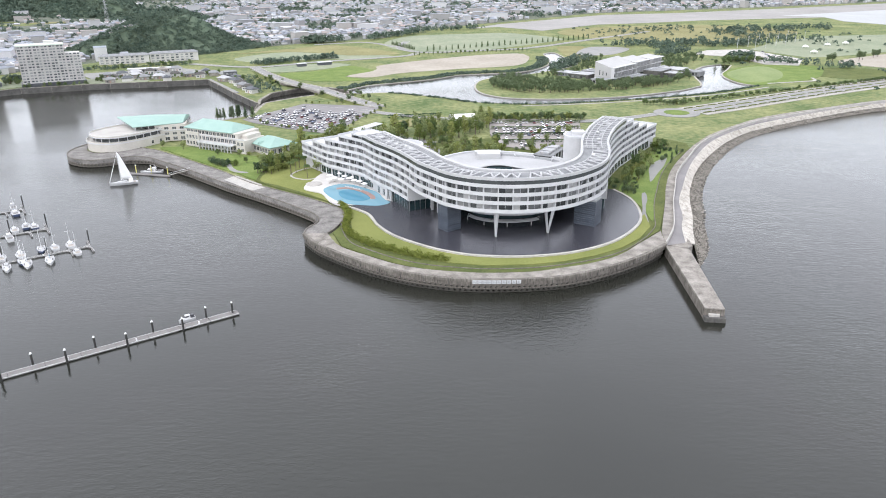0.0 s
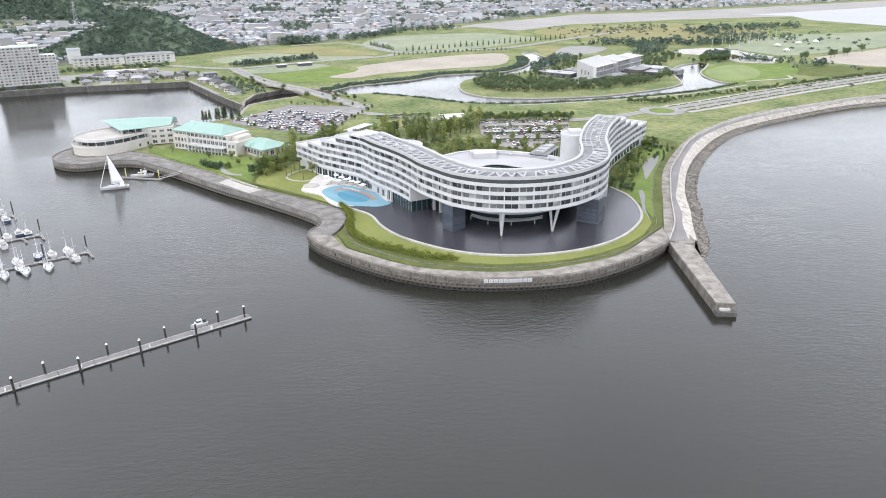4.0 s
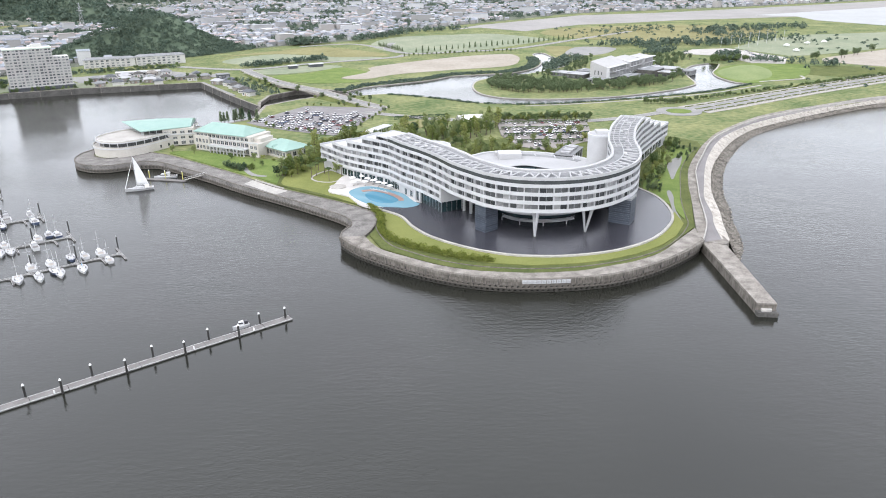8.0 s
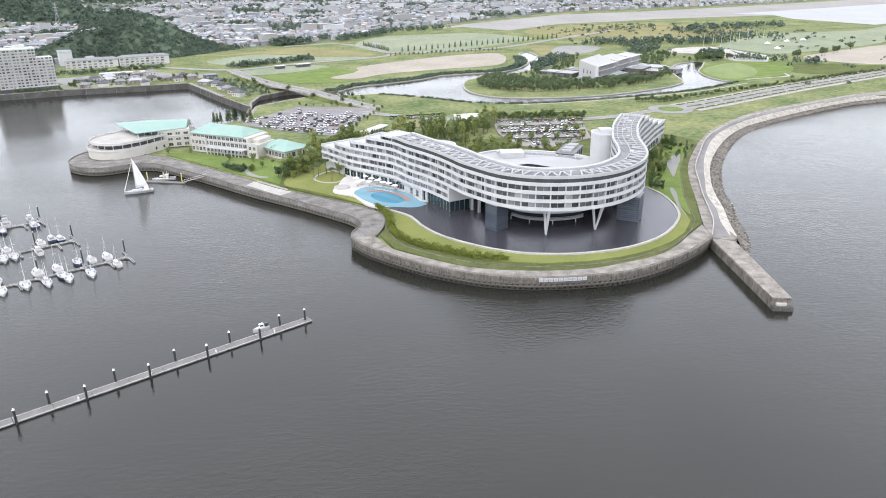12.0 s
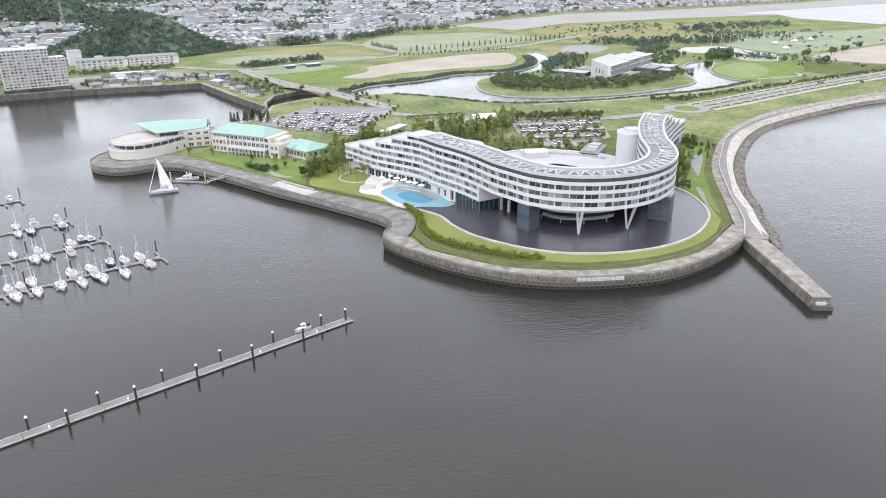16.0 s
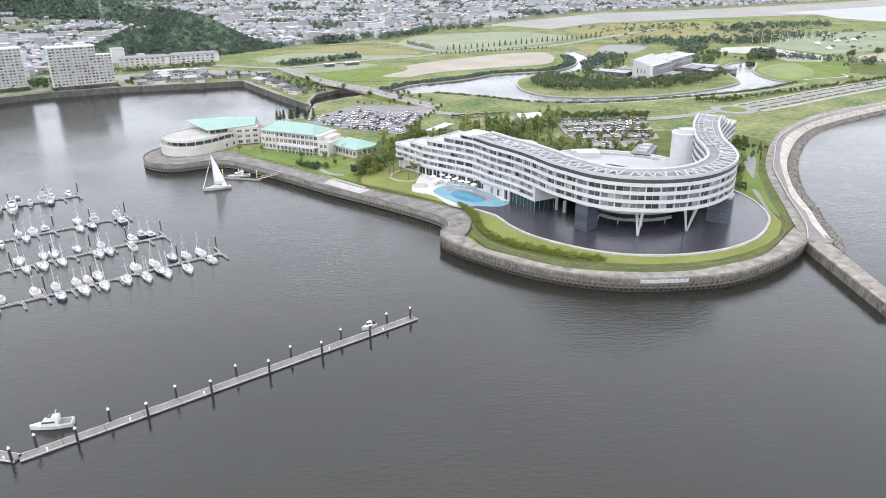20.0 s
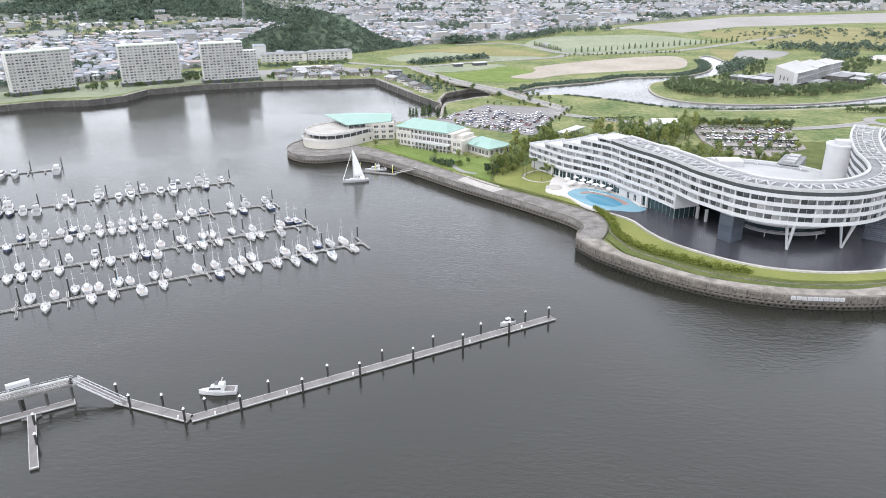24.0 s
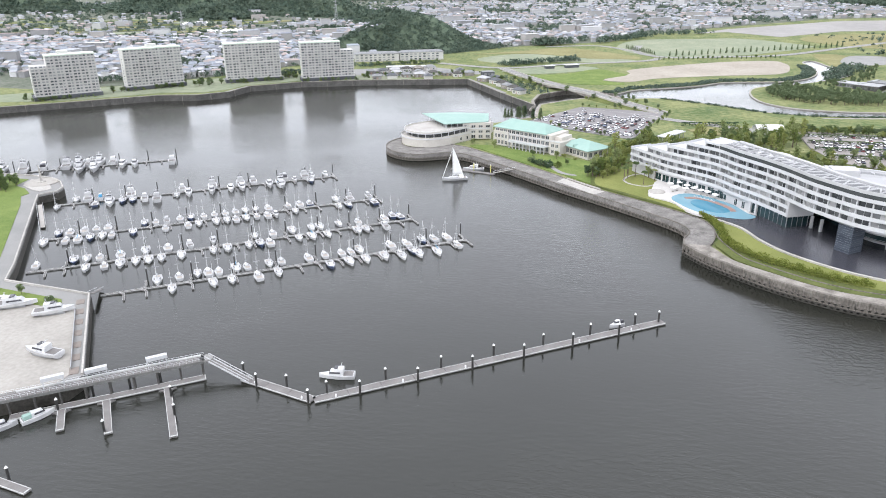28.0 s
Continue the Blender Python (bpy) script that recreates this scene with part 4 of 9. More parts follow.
strip(bm, lift(shifted(run(S_L, S_R), 0.5, 0), Z3 - 0.56), lift(shifted(run(S_L, S_R), W - 0.4, 0), Z3 - 0.56))
part("soffit", bm, "soffit", hotel)
# deep end walls where the wings stop under the raised front
for s, sg in ((S_L, 1), (S_R, -1)):
    p, d, nn = f_at(s)
    bm = bmesh.new()
    box(bm, -0.2 if sg > 0 else -0.6, 0, Z1 - 0.6, 0.6 if sg > 0 else 0.2, W, Z3 - 0.56, Matrix.LocRotScale(p, Euler((0, 0, math.atan2(d.y, d.x))), None))
    part("end_wall", bm, "white_wall", hotel, "plain white end wall")

# ground storey of the wings: white wall with an arcade
GZ = 6.0


def ground_wall(s0, s1, off, openings):
    ln_ = lift(run(s0, s1), GZ)
    bm = bmesh.new()
    sweep(bm, ln_, [(off, -0.6), (off, Z1 - GZ - 0.5), (off + 0.35, Z1 - GZ - 0.5), (off + 0.35, -0.6)])
    sweep(bm, ln_, [(W - 0.6, -0.6), (W - 0.6, Z1 - GZ - 0.5), (W - 0.3, Z1 - GZ - 0.5), (W - 0.3, -0.6)])
    bmesh.ops.recalc_face_normals(bm, faces=bm.faces[:])
    wall = part("ground_wall", bm, "white_wall", hotel, "white ground-floor wall")
    for s, w, z0, z1 in openings:
        p, d, nn = f_at(s)
        r = Euler((0, 0, math.atan2(d.y, d.x)))
        o = part("opening", boxed(-w / 2, -0.06, z0, w / 2, 0.2, z1), "lobby_glass", wall, "dark glazed opening")
        o.matrix_basis = Matrix.LocRotScale(p + nn * off + Vector((0, 0, GZ)), r, None)
        part("opening_frame", boxed(-w / 2 - 0.15, -0.14, z1, w / 2 + 0.15, 0.1, z1 + 0.18), "white_paint", o)
        part("opening_frame", boxed(-0.08, -0.14, z0, 0.08, 0.05, z1), "white_paint", o)
    return wall


S_G = S_L - 22
arc_open = [(s_near(-66, 371) + k * 5.6, 4.2, 0.3, 3.9) for k in range(-1, 7)] + [(S_G - 26, 3.2, 0.6, 3.2), (S_G - 20, 3.2, 0.6, 3.2), (S_G - 11, 1.6, 0.4, 3.4), (S_G - 6, 1.6, 0.4, 3.4)]
ground_wall(0.5, S_G, 1.6, arc_open)
ground_wall(S_R + 16, F_LEN - 0.5, 1.2, [(S_R + 20 + 6.2 * k, 4.4, 0.3, 4.2) for k in range(int((F_LEN - S_R - 24) / 6.2))])
# glazed lobby box under the west wing, and its white piers
for s0, s1, wname in ((S_G, S_L - 0.3, "lobby"), (S_R + 0.5, S_R + 16, "lobby")):
    ln_ = lift(run(s0, s1, 1.5), 5.6)
    bm = bmesh.new()
    sweep(bm, ln_, [(0.9, 0), (0.9, Z1 - 6.15), (W - 0.8, Z1 - 6.15), (W - 0.8, 0)])
    bmesh.ops.recalc_face_normals(bm, faces=bm.faces[:])
    lob = part("lobby_wall", bm, "lobby_glass", hotel, "dark green-black glass lobby wall")
    k = int((s1 - s0) / 2.6)
    for i in range(k + 1):
        p, d, nn = f_at(s0 + (s1 - s0) * i / k)
        o = part("mullion", boxed(-0.07, -0.1, 0, 0.07, 0.1, Z1 - 6.1), "metal_grey", lob)
        o.matrix_basis = Matrix.LocRotScale(p + nn * 0.85 + Vector((0, 0, 5.6)), Euler((0, 0, math.atan2(d.y, d.x))), None)
    p, d, nn = f_at(s1 if s0 < 100 else s0)
    for i in range(5):
        o = part("mullion", boxed(-0.1, -0.07, 0, 0.1, 0.07, Z1 - 6.1), "metal_grey", lob)
        o.matrix_basis = Matrix.LocRotScale(p + nn * (1 + i * 2.6) + Vector((0, 0, 5.6)), Euler((0, 0, math.atan2(d.y, d.x))), None)
for s, o_ in ((S_G - 0.5, 0.3), (S_G + 3.2, 0.2), (S_L + 2.5, 11.0), (S_L + 7.5, 12.0)):
    p, d, nn = f_at(s)
    pier = part("pier", boxed(-0.5, -0.5, 0, 0.5, 0.5, Z1 - 5.5), "white_wall", hotel, "square white pier")
    pier.matrix_basis = Matrix.LocRotScale(p + nn * o_ + Vector((0, 0, 5.4)), Euler((0, 0, math.atan2(d.y, d.x))), None)

# two slate-clad towers carry the front
for cx, cy, ang, w, dp in ((0.0, 286.5, 38, 7.2, 6.6), (60.2, 292.5, -32, 9.5, 7.5)):
    tw = thing("support_tower", pose(cx, cy, 0, 0, 0, ang), "dark blue-grey tiled support tower standing in the pool", "tower", "support towers")
    part("core", boxed(-w / 2 + 0.03, -dp / 2 + 0.03, 4.5, w / 2 - 0.03, dp / 2 - 0.03, Z3 - 0.62), "metal_grey", tw)
    for k in range(14):
        z = 5.6 + k * 0.9
        if z + 0.84 > Z3 - 0.6:
            break
        for (x0, y0, x1, y1) in ((-w / 2, -dp / 2, w / 2, -dp / 2 + 0.1), (-w / 2, dp / 2 - 0.1, w / 2, dp / 2), (-w / 2, -dp / 2 + 0.1, -w / 2 + 0.1, dp / 2 - 0.1), (w / 2 - 0.1, -dp / 2 + 0.1, w / 2, dp / 2 - 0.1)):
            part("panel", boxed(x0, y0, z, x1, y1, z + 0.84), "slate_tile", tw)
# leaning white column pairs
for bx, by, tips in ((19.2, 275.7, ((19.5, 272.6), (18.9, 279.4))), (41.3, 280.0, ((42.4, 275.0), (40.1, 281.8)))):
    vc = thing("leaning_columns", pose(bx, by, 6.1), "pair of white tapering columns spreading from one foot", "column", "columns under the hotel")
    for tx, ty in tips:
        bm = bmesh.new()
        tube(bm, (0, 0, -0.4), (tx - bx, ty - by, Z3 - 0.5 - 6.1), 0.36, 0.72, 10)
        part("column", bm, "white_paint", vc)
    bm = bmesh.new()
    tube(bm, (0, 0, -0.6), (0, 0, 0.35), 0.75, 0.6, 12)
    part("foot", bm, "dark_concrete", vc)

# white gallery deck on slim posts under the raised front
gal = thing("pool_gallery", pose(0, 0, 0), "white gallery deck with railing under the raised hotel", "gallery")
gl = lift(shifted(run(S_L + 26, S_R - 44, 3), W + 4.5, 0), 8.2)
bm = bmesh.new()
sweep(bm, gl, [(0, -0.3), (0, 0.0), (2.2, 0.0), (2.2, -0.3)])
bmesh.ops.recalc_face_normals(bm, faces=bm.faces[:])
part("deck", bm, "white_wall", gal)
for z in (0.5, 1.05):
    bm = bmesh.new()
    sweep(bm, gl, [(0.02, z - 0.06), (0.02, z + 0.06), (0.14, z + 0.06), (0.14, z - 0.06)])
    bmesh.ops.recalc_face_normals(bm, faces=bm.faces[:])
    part("railing", bm, "white_paint", gal)
for p in gl[::6]:
    q = part("post", boxed(-0.15, -0.15, 0, 0.15, 0.15, 2.0), "white_wall", gal)
    q.location = (p.x, p.y + 0.3, 6.0)

# low round building in the court, with its white roof
BACK = [(68, 362), (60, 375), (47, 384), (31, 390), (14, 391), (3, 385), (-6, 375), (-12, 360)]
inner = shifted(run(S_L - 6, S_R + 22, 3), W + 0.6, 0)
court = [Vector((p.x, p.y, 0)) for p in inner] + [Vector((p[0], p[1], 0)) for p in spl(BACK, 4)]
cc = Vector((28, 338, 0))
lobby = thing("court_building", pose(0, 0, 0), "low white round building in the hotel court", "building")
bm = bmesh.new()
plate(bm, court, 12.4, 13.0)
bmesh.ops.recalc_face_normals(bm, faces=bm.faces[:])
part("roof", bm, "court_roof", lobby, "flat pale grey roof")
bm = bmesh.new()
plate(bm, [cc + (p - cc) * (0.74 if p.y < 345 else 0.96) for p in court], 5.4, 12.4)
bmesh.ops.recalc_face_normals(bm, faces=bm.faces[:])
part("wall", bm, "lobby_glass", lobby, "dark glazed wall")
backline = lift(spl(BACK, 3), 13.0)
bm = bmesh.new()
sweep(bm, backline, [(-0.3, -0.9), (-0.3, 0.9), (0.9, 0.9), (0.9, 0.0), (0.0, -0.9)])
bmesh.ops.recalc_face_normals(bm, faces=bm.faces[:])
part("rim", bm, "white_paint", lobby)
# flat strip on the roof; the slot's depth is only a darker grey
bm = bmesh.new()
sweep(bm, lift(shifted(spl(BACK, 3)[4:22], 3.0, 0), 13.0), [(0, 0.004), (0, 0.05), (4.0, 0.05), (4.0, 0.004)])
bmesh.ops.recalc_face_normals(bm, faces=bm.faces[:])
part("roof_slot", bm, "recess_grey", lobby, "long flat grey strip marking a roof slot")
for k in range(4):
    b0 = spl(BACK, 3)
    q, nn_ = b0[6 + k * 4], normals(b0)[6 + k * 4]
    bar("slot_bar", (q.x + nn_.x * 2.6, q.y + nn_.y * 2.6, 13.3), (q.x + nn_.x * 7.4 + 2, q.y + nn_.y * 7.4, 13.3), 0.4, 0.4, "white_paint", lobby)
bm = bmesh.new()
box(bm, 15.5, 375, 13.0, 28, 384, 16.2)
bmesh.ops.bevel(bm, geom=bm.edges[:], offset=0.15, segments=1, affect="EDGES")
box(bm, 14.5, 383.5, 13.0, 29, 388, 15.0)
part("plant_house", bm, "white_wall", lobby, "white rooftop plant house")
# arched white canopy over a dark glazed eye
arch = []
for k in range(17):
    u = k / 16
    arch.append((10 + 30 * u, 13.02 + 2.6 * math.sin(math.pi * u) ** 1.5))
bm = bmesh.new()
rows = [[Vector((x, 353.5 + 0.012 * (x - 25) ** 2, z)) for x, z in arch], [Vector((x, 364 + 0.004 * (x - 25) ** 2, 13.02 + (z - 13.02) * 0.75)) for x, z in arch], [Vector((x, 376, 13.02)) for x, z in arch]]
strip(bm, *rows)
part("canopy", bm, "court_roof", lobby, "arched white canopy", smooth=True)
bm = bmesh.new()
strip(bm, [Vector((x, 354.0 + 0.012 * (x - 25) ** 2, 13.02)) for x, z in arch[5:13]], [Vector((x, 354.0 + 0.012 * (x - 25) ** 2, 13.02 + (z - 13.02) * 0.7)) for x, z in arch[5:13]])
part("eye", bm, "lobby_glass", lobby, "dark glazed eye under the canopy")
# white drum beside the east wing, and a half drum behind the west wing
drum = thing("drum", pose(64.5, 352, 0), "tall plain white cylindrical stair drum", "tower")
bm = bmesh.new()
tube(bm, (0, 0, 5), (0, 0, 31.2), 6.6, 6.6, 40)
part("wall", bm, "white_wall", drum, smooth=False)
bm = bmesh.new()
tube(bm, (0, 0, 31.0), (0, 0, 31.9), 6.9, 6.9, 40)
part("rim", bm, "white_paint", drum)
bm = bmesh.new()
tube(bm, (0, 0, 31.9), (0, 0, 31.96), 6.0, 6.0, 40)
part("roof", bm, "roof_grey", drum)
part("stair_house", boxed(-3, -2.5, 31.9, 3.5, 2.5, 33.6, 0.1), "white_wall", drum)
p, d, nn = f_at(s_near(-33, 333))
half = thing("half_drum", Matrix.Translation(p + nn * (W + 1)), "rounded white stair wing behind the hotel", "tower")
bm = bmesh.new()
tube(bm, (0, 0, 5), (0, 0, 29.4), 9, 9, 36)
part("wall", bm, "white_wall", half)
bm = bmesh.new()
tube(bm, (0, 0, 29.4), (0, 0, 30.3), 9.3, 9.3, 36)
part("rim", bm, "white_paint", half)
bm = bmesh.new()
tube(bm, (0, 0, 30.3), (0, 0, 30.36), 8.4, 8.4, 36)
part("roof", bm, "roof_grey", half)
# low wing behind the drum
low = thing("annex", pose(58, 392, 0, 0, 0, 62), "low grey annex with rooftop equipment", "building")
part("wall", boxed(-14, -5, 5, 8, 5, 13.5, 0.1), "attic_glass", low)
part("roof", boxed(-14.4, -5.4, 13.5, 8.4, 5.4, 14.0, 0.05), "recess_grey", low)
for k in range(5):
    part("roof_unit", boxed(-12 + 4 * k, -3, 14.0, -9.6 + 4 * k, 2.5, 15.2 + 0.3 * (k % 2), 0.08), "roof_grey", low)
    part("column", boxed(-13 + 4.6 * k, -5.6, 5, -12.6 + 4.6 * k, -5.1, 14.0), "white_wall", low)

# ---- dark reflecting pool, white rim, swimming pool and terrace ----
RIM = [(-49, 319), (-37, 307), (-31, 292), (-23, 279), (-10, 267), (1, 260.2), (12, 256.5), (28, 255.3), (45, 258.3), (58, 264.3), (68, 272), (77, 283), (84, 296), (87, 312), (86.5, 328), (82, 341)]
POOLW = spl(RIM, 3) + [Vector((p[0], p[1])) for p in ((76, 345), (70, 335), (64, 326), (45, 345), (10, 345), (-6, 326), (-24, 322), (-31, 327), (-38, 320))]
patch("reflecting_pool", POOLW, 6.12, "dark_pool_water", "large still dark reflecting pool", "pool", thick=0.9)
bm = bmesh.new()
sweep(bm, lift(spl(RIM, 2), 6.0), [(-1.0, -0.6), (-1.0, 0.3), (0.1, 0.3), (0.1, -0.6)])
bmesh.ops.recalc_face_normals(bm, faces=bm.faces[:])
tagged(part("pool_rim", bm, "pale_concrete"), "pale curved pool rim walk", "kerb", kind="structure")
DECKPTS = [(-74, 347), (-72, 360), (-70, 372), (-66, 377), (-60, 374), (-51, 362), (-42, 350), (-34, 336), (-27, 327), (-31, 322), (-38, 320), (-49, 319), (-56, 324), (-60, 331), (-64, 339)]
patch("pool_terrace", DECKPTS, 6.05, "terrace_paving", "pale paved pool terrace", "terrace", 2, thick=0.9)
patch("swimming_pool", [(-63.5, 344), (-60, 351), (-55, 353.5), (-49, 351.5), (-42, 345.5), (-36, 339), (-31, 327), (-28, 322.5), (-33, 318), (-40, 318.6), (-47, 320.5), (-54, 326), (-59.5, 334)], 6.2, "swim_water", "shallow pale-blue swimming pool", "pool", 2)
patch("swimming_pool", [(-55, 340), (-50, 343.5), (-43, 338), (-38, 330), (-42, 325), (-48, 326.5), (-53, 332)], 6.26, "deep_swim_water", "deeper blue oval swimming pool", "pool", 1.5)
bm = bmesh.new()
sweep(bm, lift(spl([(-57, 345), (-51, 346), (-43.5, 340.5), (-38, 332.5), (-37, 328)], 1.5), 6.2), [(-1.3, 0.0), (-1.3, 0.16), (1.3, 0.16), (1.3, 0.0)])
bmesh.ops.recalc_face_normals(bm, faces=bm.faces[:])
tagged(part("timber_deck", bm, "deck_red"), "reddish timber deck between the pools", "deck", kind="structure")
bm = bmesh.new()
tube(bm, (-70, 354, 5.9), (-70, 354, 6.35), 4.2, 4.2, 28)
tagged(part("round_platform", bm, "pale_concrete"), "round pale platform on the pool terrace", "platform", kind="structure")

# ---- boats ----
def hull_bm(L, B, H, sheer=0.25, fine=0.55, stern=0.8):
    """A boat's shell, bow towards +y, with a deck."""
    bm = bmesh.new()
    rings = []
    n = 9
    for i in range(n):
        u = i / (n - 1)
        y = -L / 2 + L * u
        w = B / 2 * (stern + (1 - stern) * min(u / 0.4, 1)) if u < 0.4 else B / 2 * max(1 - ((u - 0.4) / 0.6) ** (1 / fine), 0.012)
        zt = H * (1 + sheer * u * u)
        zb = -0.35 if u < 0.9 else -0.35 + (u - 0.9) * 6
        rings.append([bm.verts.new(c) for c in ((-w, y, zt), (-w * 0.82, y, 0.15), (-w * 0.25, y - 0.1 * u, zb), (w * 0.25, y - 0.1 * u, zb), (w * 0.82, y, 0.15), (w, y, zt))])
    for a, b in zip(rings, rings[1:]):
        for k in range(5):
            bm.faces.new((a[k], a[k + 1], b[k + 1], b[k]))
        bm.faces.new((a[5], a[0], b[0], b[5]))
    bm.faces.new(rings[0])
    bm.faces.new(rings[-1][::-1])
    bmesh.ops.recalc_face_normals(bm, faces=bm.faces[:])
    return bm


def taper(x, y0, y1, z0, z1, k=0.78, rake=0.5):
    """A cabin with sloping sides and a raked front."""
    bm = bmesh.new()
    lo = [bm.verts.new(c) for c in ((-x, y0, z0), (x, y0, z0), (x * 0.8, y1, z0), (-x * 0.8, y1, z0))]
    hi = [bm.verts.new(c) for c in ((-x * k, y0 + 0.15, z1), (x * k, y0 + 0.15, z1), (x * k * 0.8, y1 - rake, z1), (-x * k * 0.8, y1 - rake, z1))]
    bm.faces.new(lo[::-1])
    bm.faces.new(hi)
    for i in range(4):
        bm.faces.new((lo[i], lo[(i + 1) % 4], hi[(i + 1) % 4], hi[i]))
    bmesh.ops.bevel(bm, geom=bm.edges[:], offset=0.06, segments=1, affect="EDGES")
    return bm


def sailboat(m, L, label, hullmat="gelcoat", cover="gelcoat", group="boats in the marina", mast=None):
    b = thing("sailboat", m, label, "sailboat", group)
    B = L * 0.42
    part("hull", hull_bm(L, B, 1.0), hullmat, b)
    bm = bmesh.new()
    plate(bm, [(-B * 0.4, -L * 0.49), (B * 0.4, -L * 0.49), (B * 0.46, -L * 0.1), (B * 0.36, L * 0.2), (0, L * 0.47), (-B * 0.36, L * 0.2), (-B * 0.46, -L * 0.1)], 0.95, 1.16)
    part("deck", bm, "roof_white", b)
    part("cabin", taper(B * 0.3, -L * 0.12, L * 0.26, 1.14, 1.66), "gelcoat", b)
    part("cabin_window", boxed(-B * 0.305, -L * 0.05, 1.3, B * 0.305, L * 0.1, 1.48), "boat_dark", b)
    part("cockpit", boxed(-B * 0.26, -L * 0.42, 1.1, B * 0.26, -L * 0.14, 1.2), "teak" if hullmat == "gelcoat" else "pontoon_deck", b)
    bm = bmesh.new()
    tube(bm, (0, L * 0.08, 1.5), (0, L * 0.08, mast or L * 1.2), 0.085, 0.06, 6)
    tube(bm, (-B * 0.3, L * 0.08, L * 0.75), (B * 0.3, L * 0.08, L * 0.75), 0.04, 0.04, 5)
    part("mast", bm, "alloy", b)
    bm = bmesh.new()
    tube(bm, (0, L * 0.07, 2.3), (0, -L * 0.34, 2.25), 0.2, 0.12, 6)
    part("boom", bm, cover, b, "boom under a furled sail cover")
    bm = bmesh.new()
    tube(bm, (0, L * 0.48, 1.2), (0, L * 0.08, L * 1.15), 0.055, 0.03, 5)
    part("furled_jib", bm, "sail_cloth", b)
    return b


def motorboat(m, L, label, big=False, group="boats in the marina", canopy="", name="motorboat"):
    b = thing(name, m, label, "motorboat", group)
    B = L * 0.34
    part("hull", hull_bm(L, B, 1.25, 0.3, 0.6, 0.92), "gelcoat", b)
    bm = bmesh.new()
    plate(bm, [(-B * 0.45, -L * 0.49), (B * 0.45, -L * 0.49), (B * 0.47, 0), (B * 0.33, L * 0.24), (0, L * 0.47), (-B * 0.33, L * 0.24), (-B * 0.47, 0)], 1.2, 1.42)
    part("deck", bm, "gelcoat", b)
    part("cockpit", boxed(-B * 0.36, -L * 0.46, 1.38, B * 0.36, -L * 0.2, 1.47), "pontoon_deck", b)
    part("cabin", taper(B * 0.38, -L * 0.2, L * 0.24, 1.4, 2.7, 0.82, 0.9), "gelcoat", b)
    part("windscreen", taper(B * 0.385, -L * 0.12, L * 0.215, 1.95, 2.45, 0.9, 0.55), "boat_dark", b, "dark windscreen band")
    if big:
        part("flybridge", taper(B * 0.32, -L * 0.22, L * 0.08, 2.66, 3.5, 0.9, 0.5), "gelcoat", b)
        part("bridge_screen", taper(B * 0.28, -L * 0.05, L * 0.06, 3.4, 3.75, 0.9, 0.2), "boat_dark", b)
        bm = bmesh.new()
        tube(bm, (0, -L * 0.12, 3.4), (0, -L * 0.16, 5.2), 0.12, 0.06, 6)
        tube(bm, (-B * 0.25, -L * 0.15, 4.6), (B * 0.25, -L * 0.15, 4.6), 0.07, 0.07, 6)
        part("radar_mast", bm, "gelcoat", b)
    if canopy:
        part("canopy", taper(B * 0.36, -L * 0.44, -L * 0.16, 1.45, 2.5, 0.8, 0.2), canopy, b, "fabric cockpit cover")
    return b


# ---- marina: five rows of floating walkways with fingers, piles and boats ----
mr = random.Random(12)


def pile(m, tall=4.3, cap="pile_cap", body="black_pile", r=0.27):
    p = thing("mooring_pile", m, "black steel mooring pile with a pale cap" if body == "black_pile" else "yellow steel mooring pile with a pale cap", "pile", "mooring piles")
    bm = bmesh.new()
    tube(bm, (0, 0, -3), (0, 0, tall), r, r, 8)
    part("shaft", bm, body, p)
    bm = bmesh.new()
    tube(bm, (0, 0, tall), (0, 0, tall + 0.55), r * 1.25, r * 0.35, 8)
    part("cap", bm, cap, p)
    return p


PILE = pile(pose(-447, 345, 0), 5.6, "metal_grey", "black_pile", 0.28)
SAIL = [sailboat(pose(-170, 262, 0, 0, 0, 210), 8.8, "white sailboat with a furled sail moored at the pontoon"),
        sailboat(pose(-176, 258, 0, 0, 0, 210), 7.6, "small white sailboat with a pale sail cover", mast=9.6),
        sailboat(pose(-163, 266, 0, 0, 0, 210), 9.0, "white sailboat under a bright blue sail cover", cover="blue_canvas"),
        sailboat(pose(-196, 308, 0, 0, 0, 30), 8.8, "dark blue sailboat with a white deck", hullmat="navy_hull")]
MOTOR = [motorboat(pose(-255, 370, 0, 0, 0, 215), 8.2, "white cabin motorboat moored at the pontoon"),
         motorboat(pose(-262, 366, 0, 0, 0, 215), 10.5, "large white motor cruiser with a flybridge", True),
         motorboat(pose(-268, 356, 0, 0, 0, 215), 7.6, "white motorboat with a dark cockpit cover", canopy="boat_dark"),
         motorboat(pose(-272, 344, 0, 0, 0, 215), 7.2, "small motorboat under a blue cover", canopy="blue_canvas")]
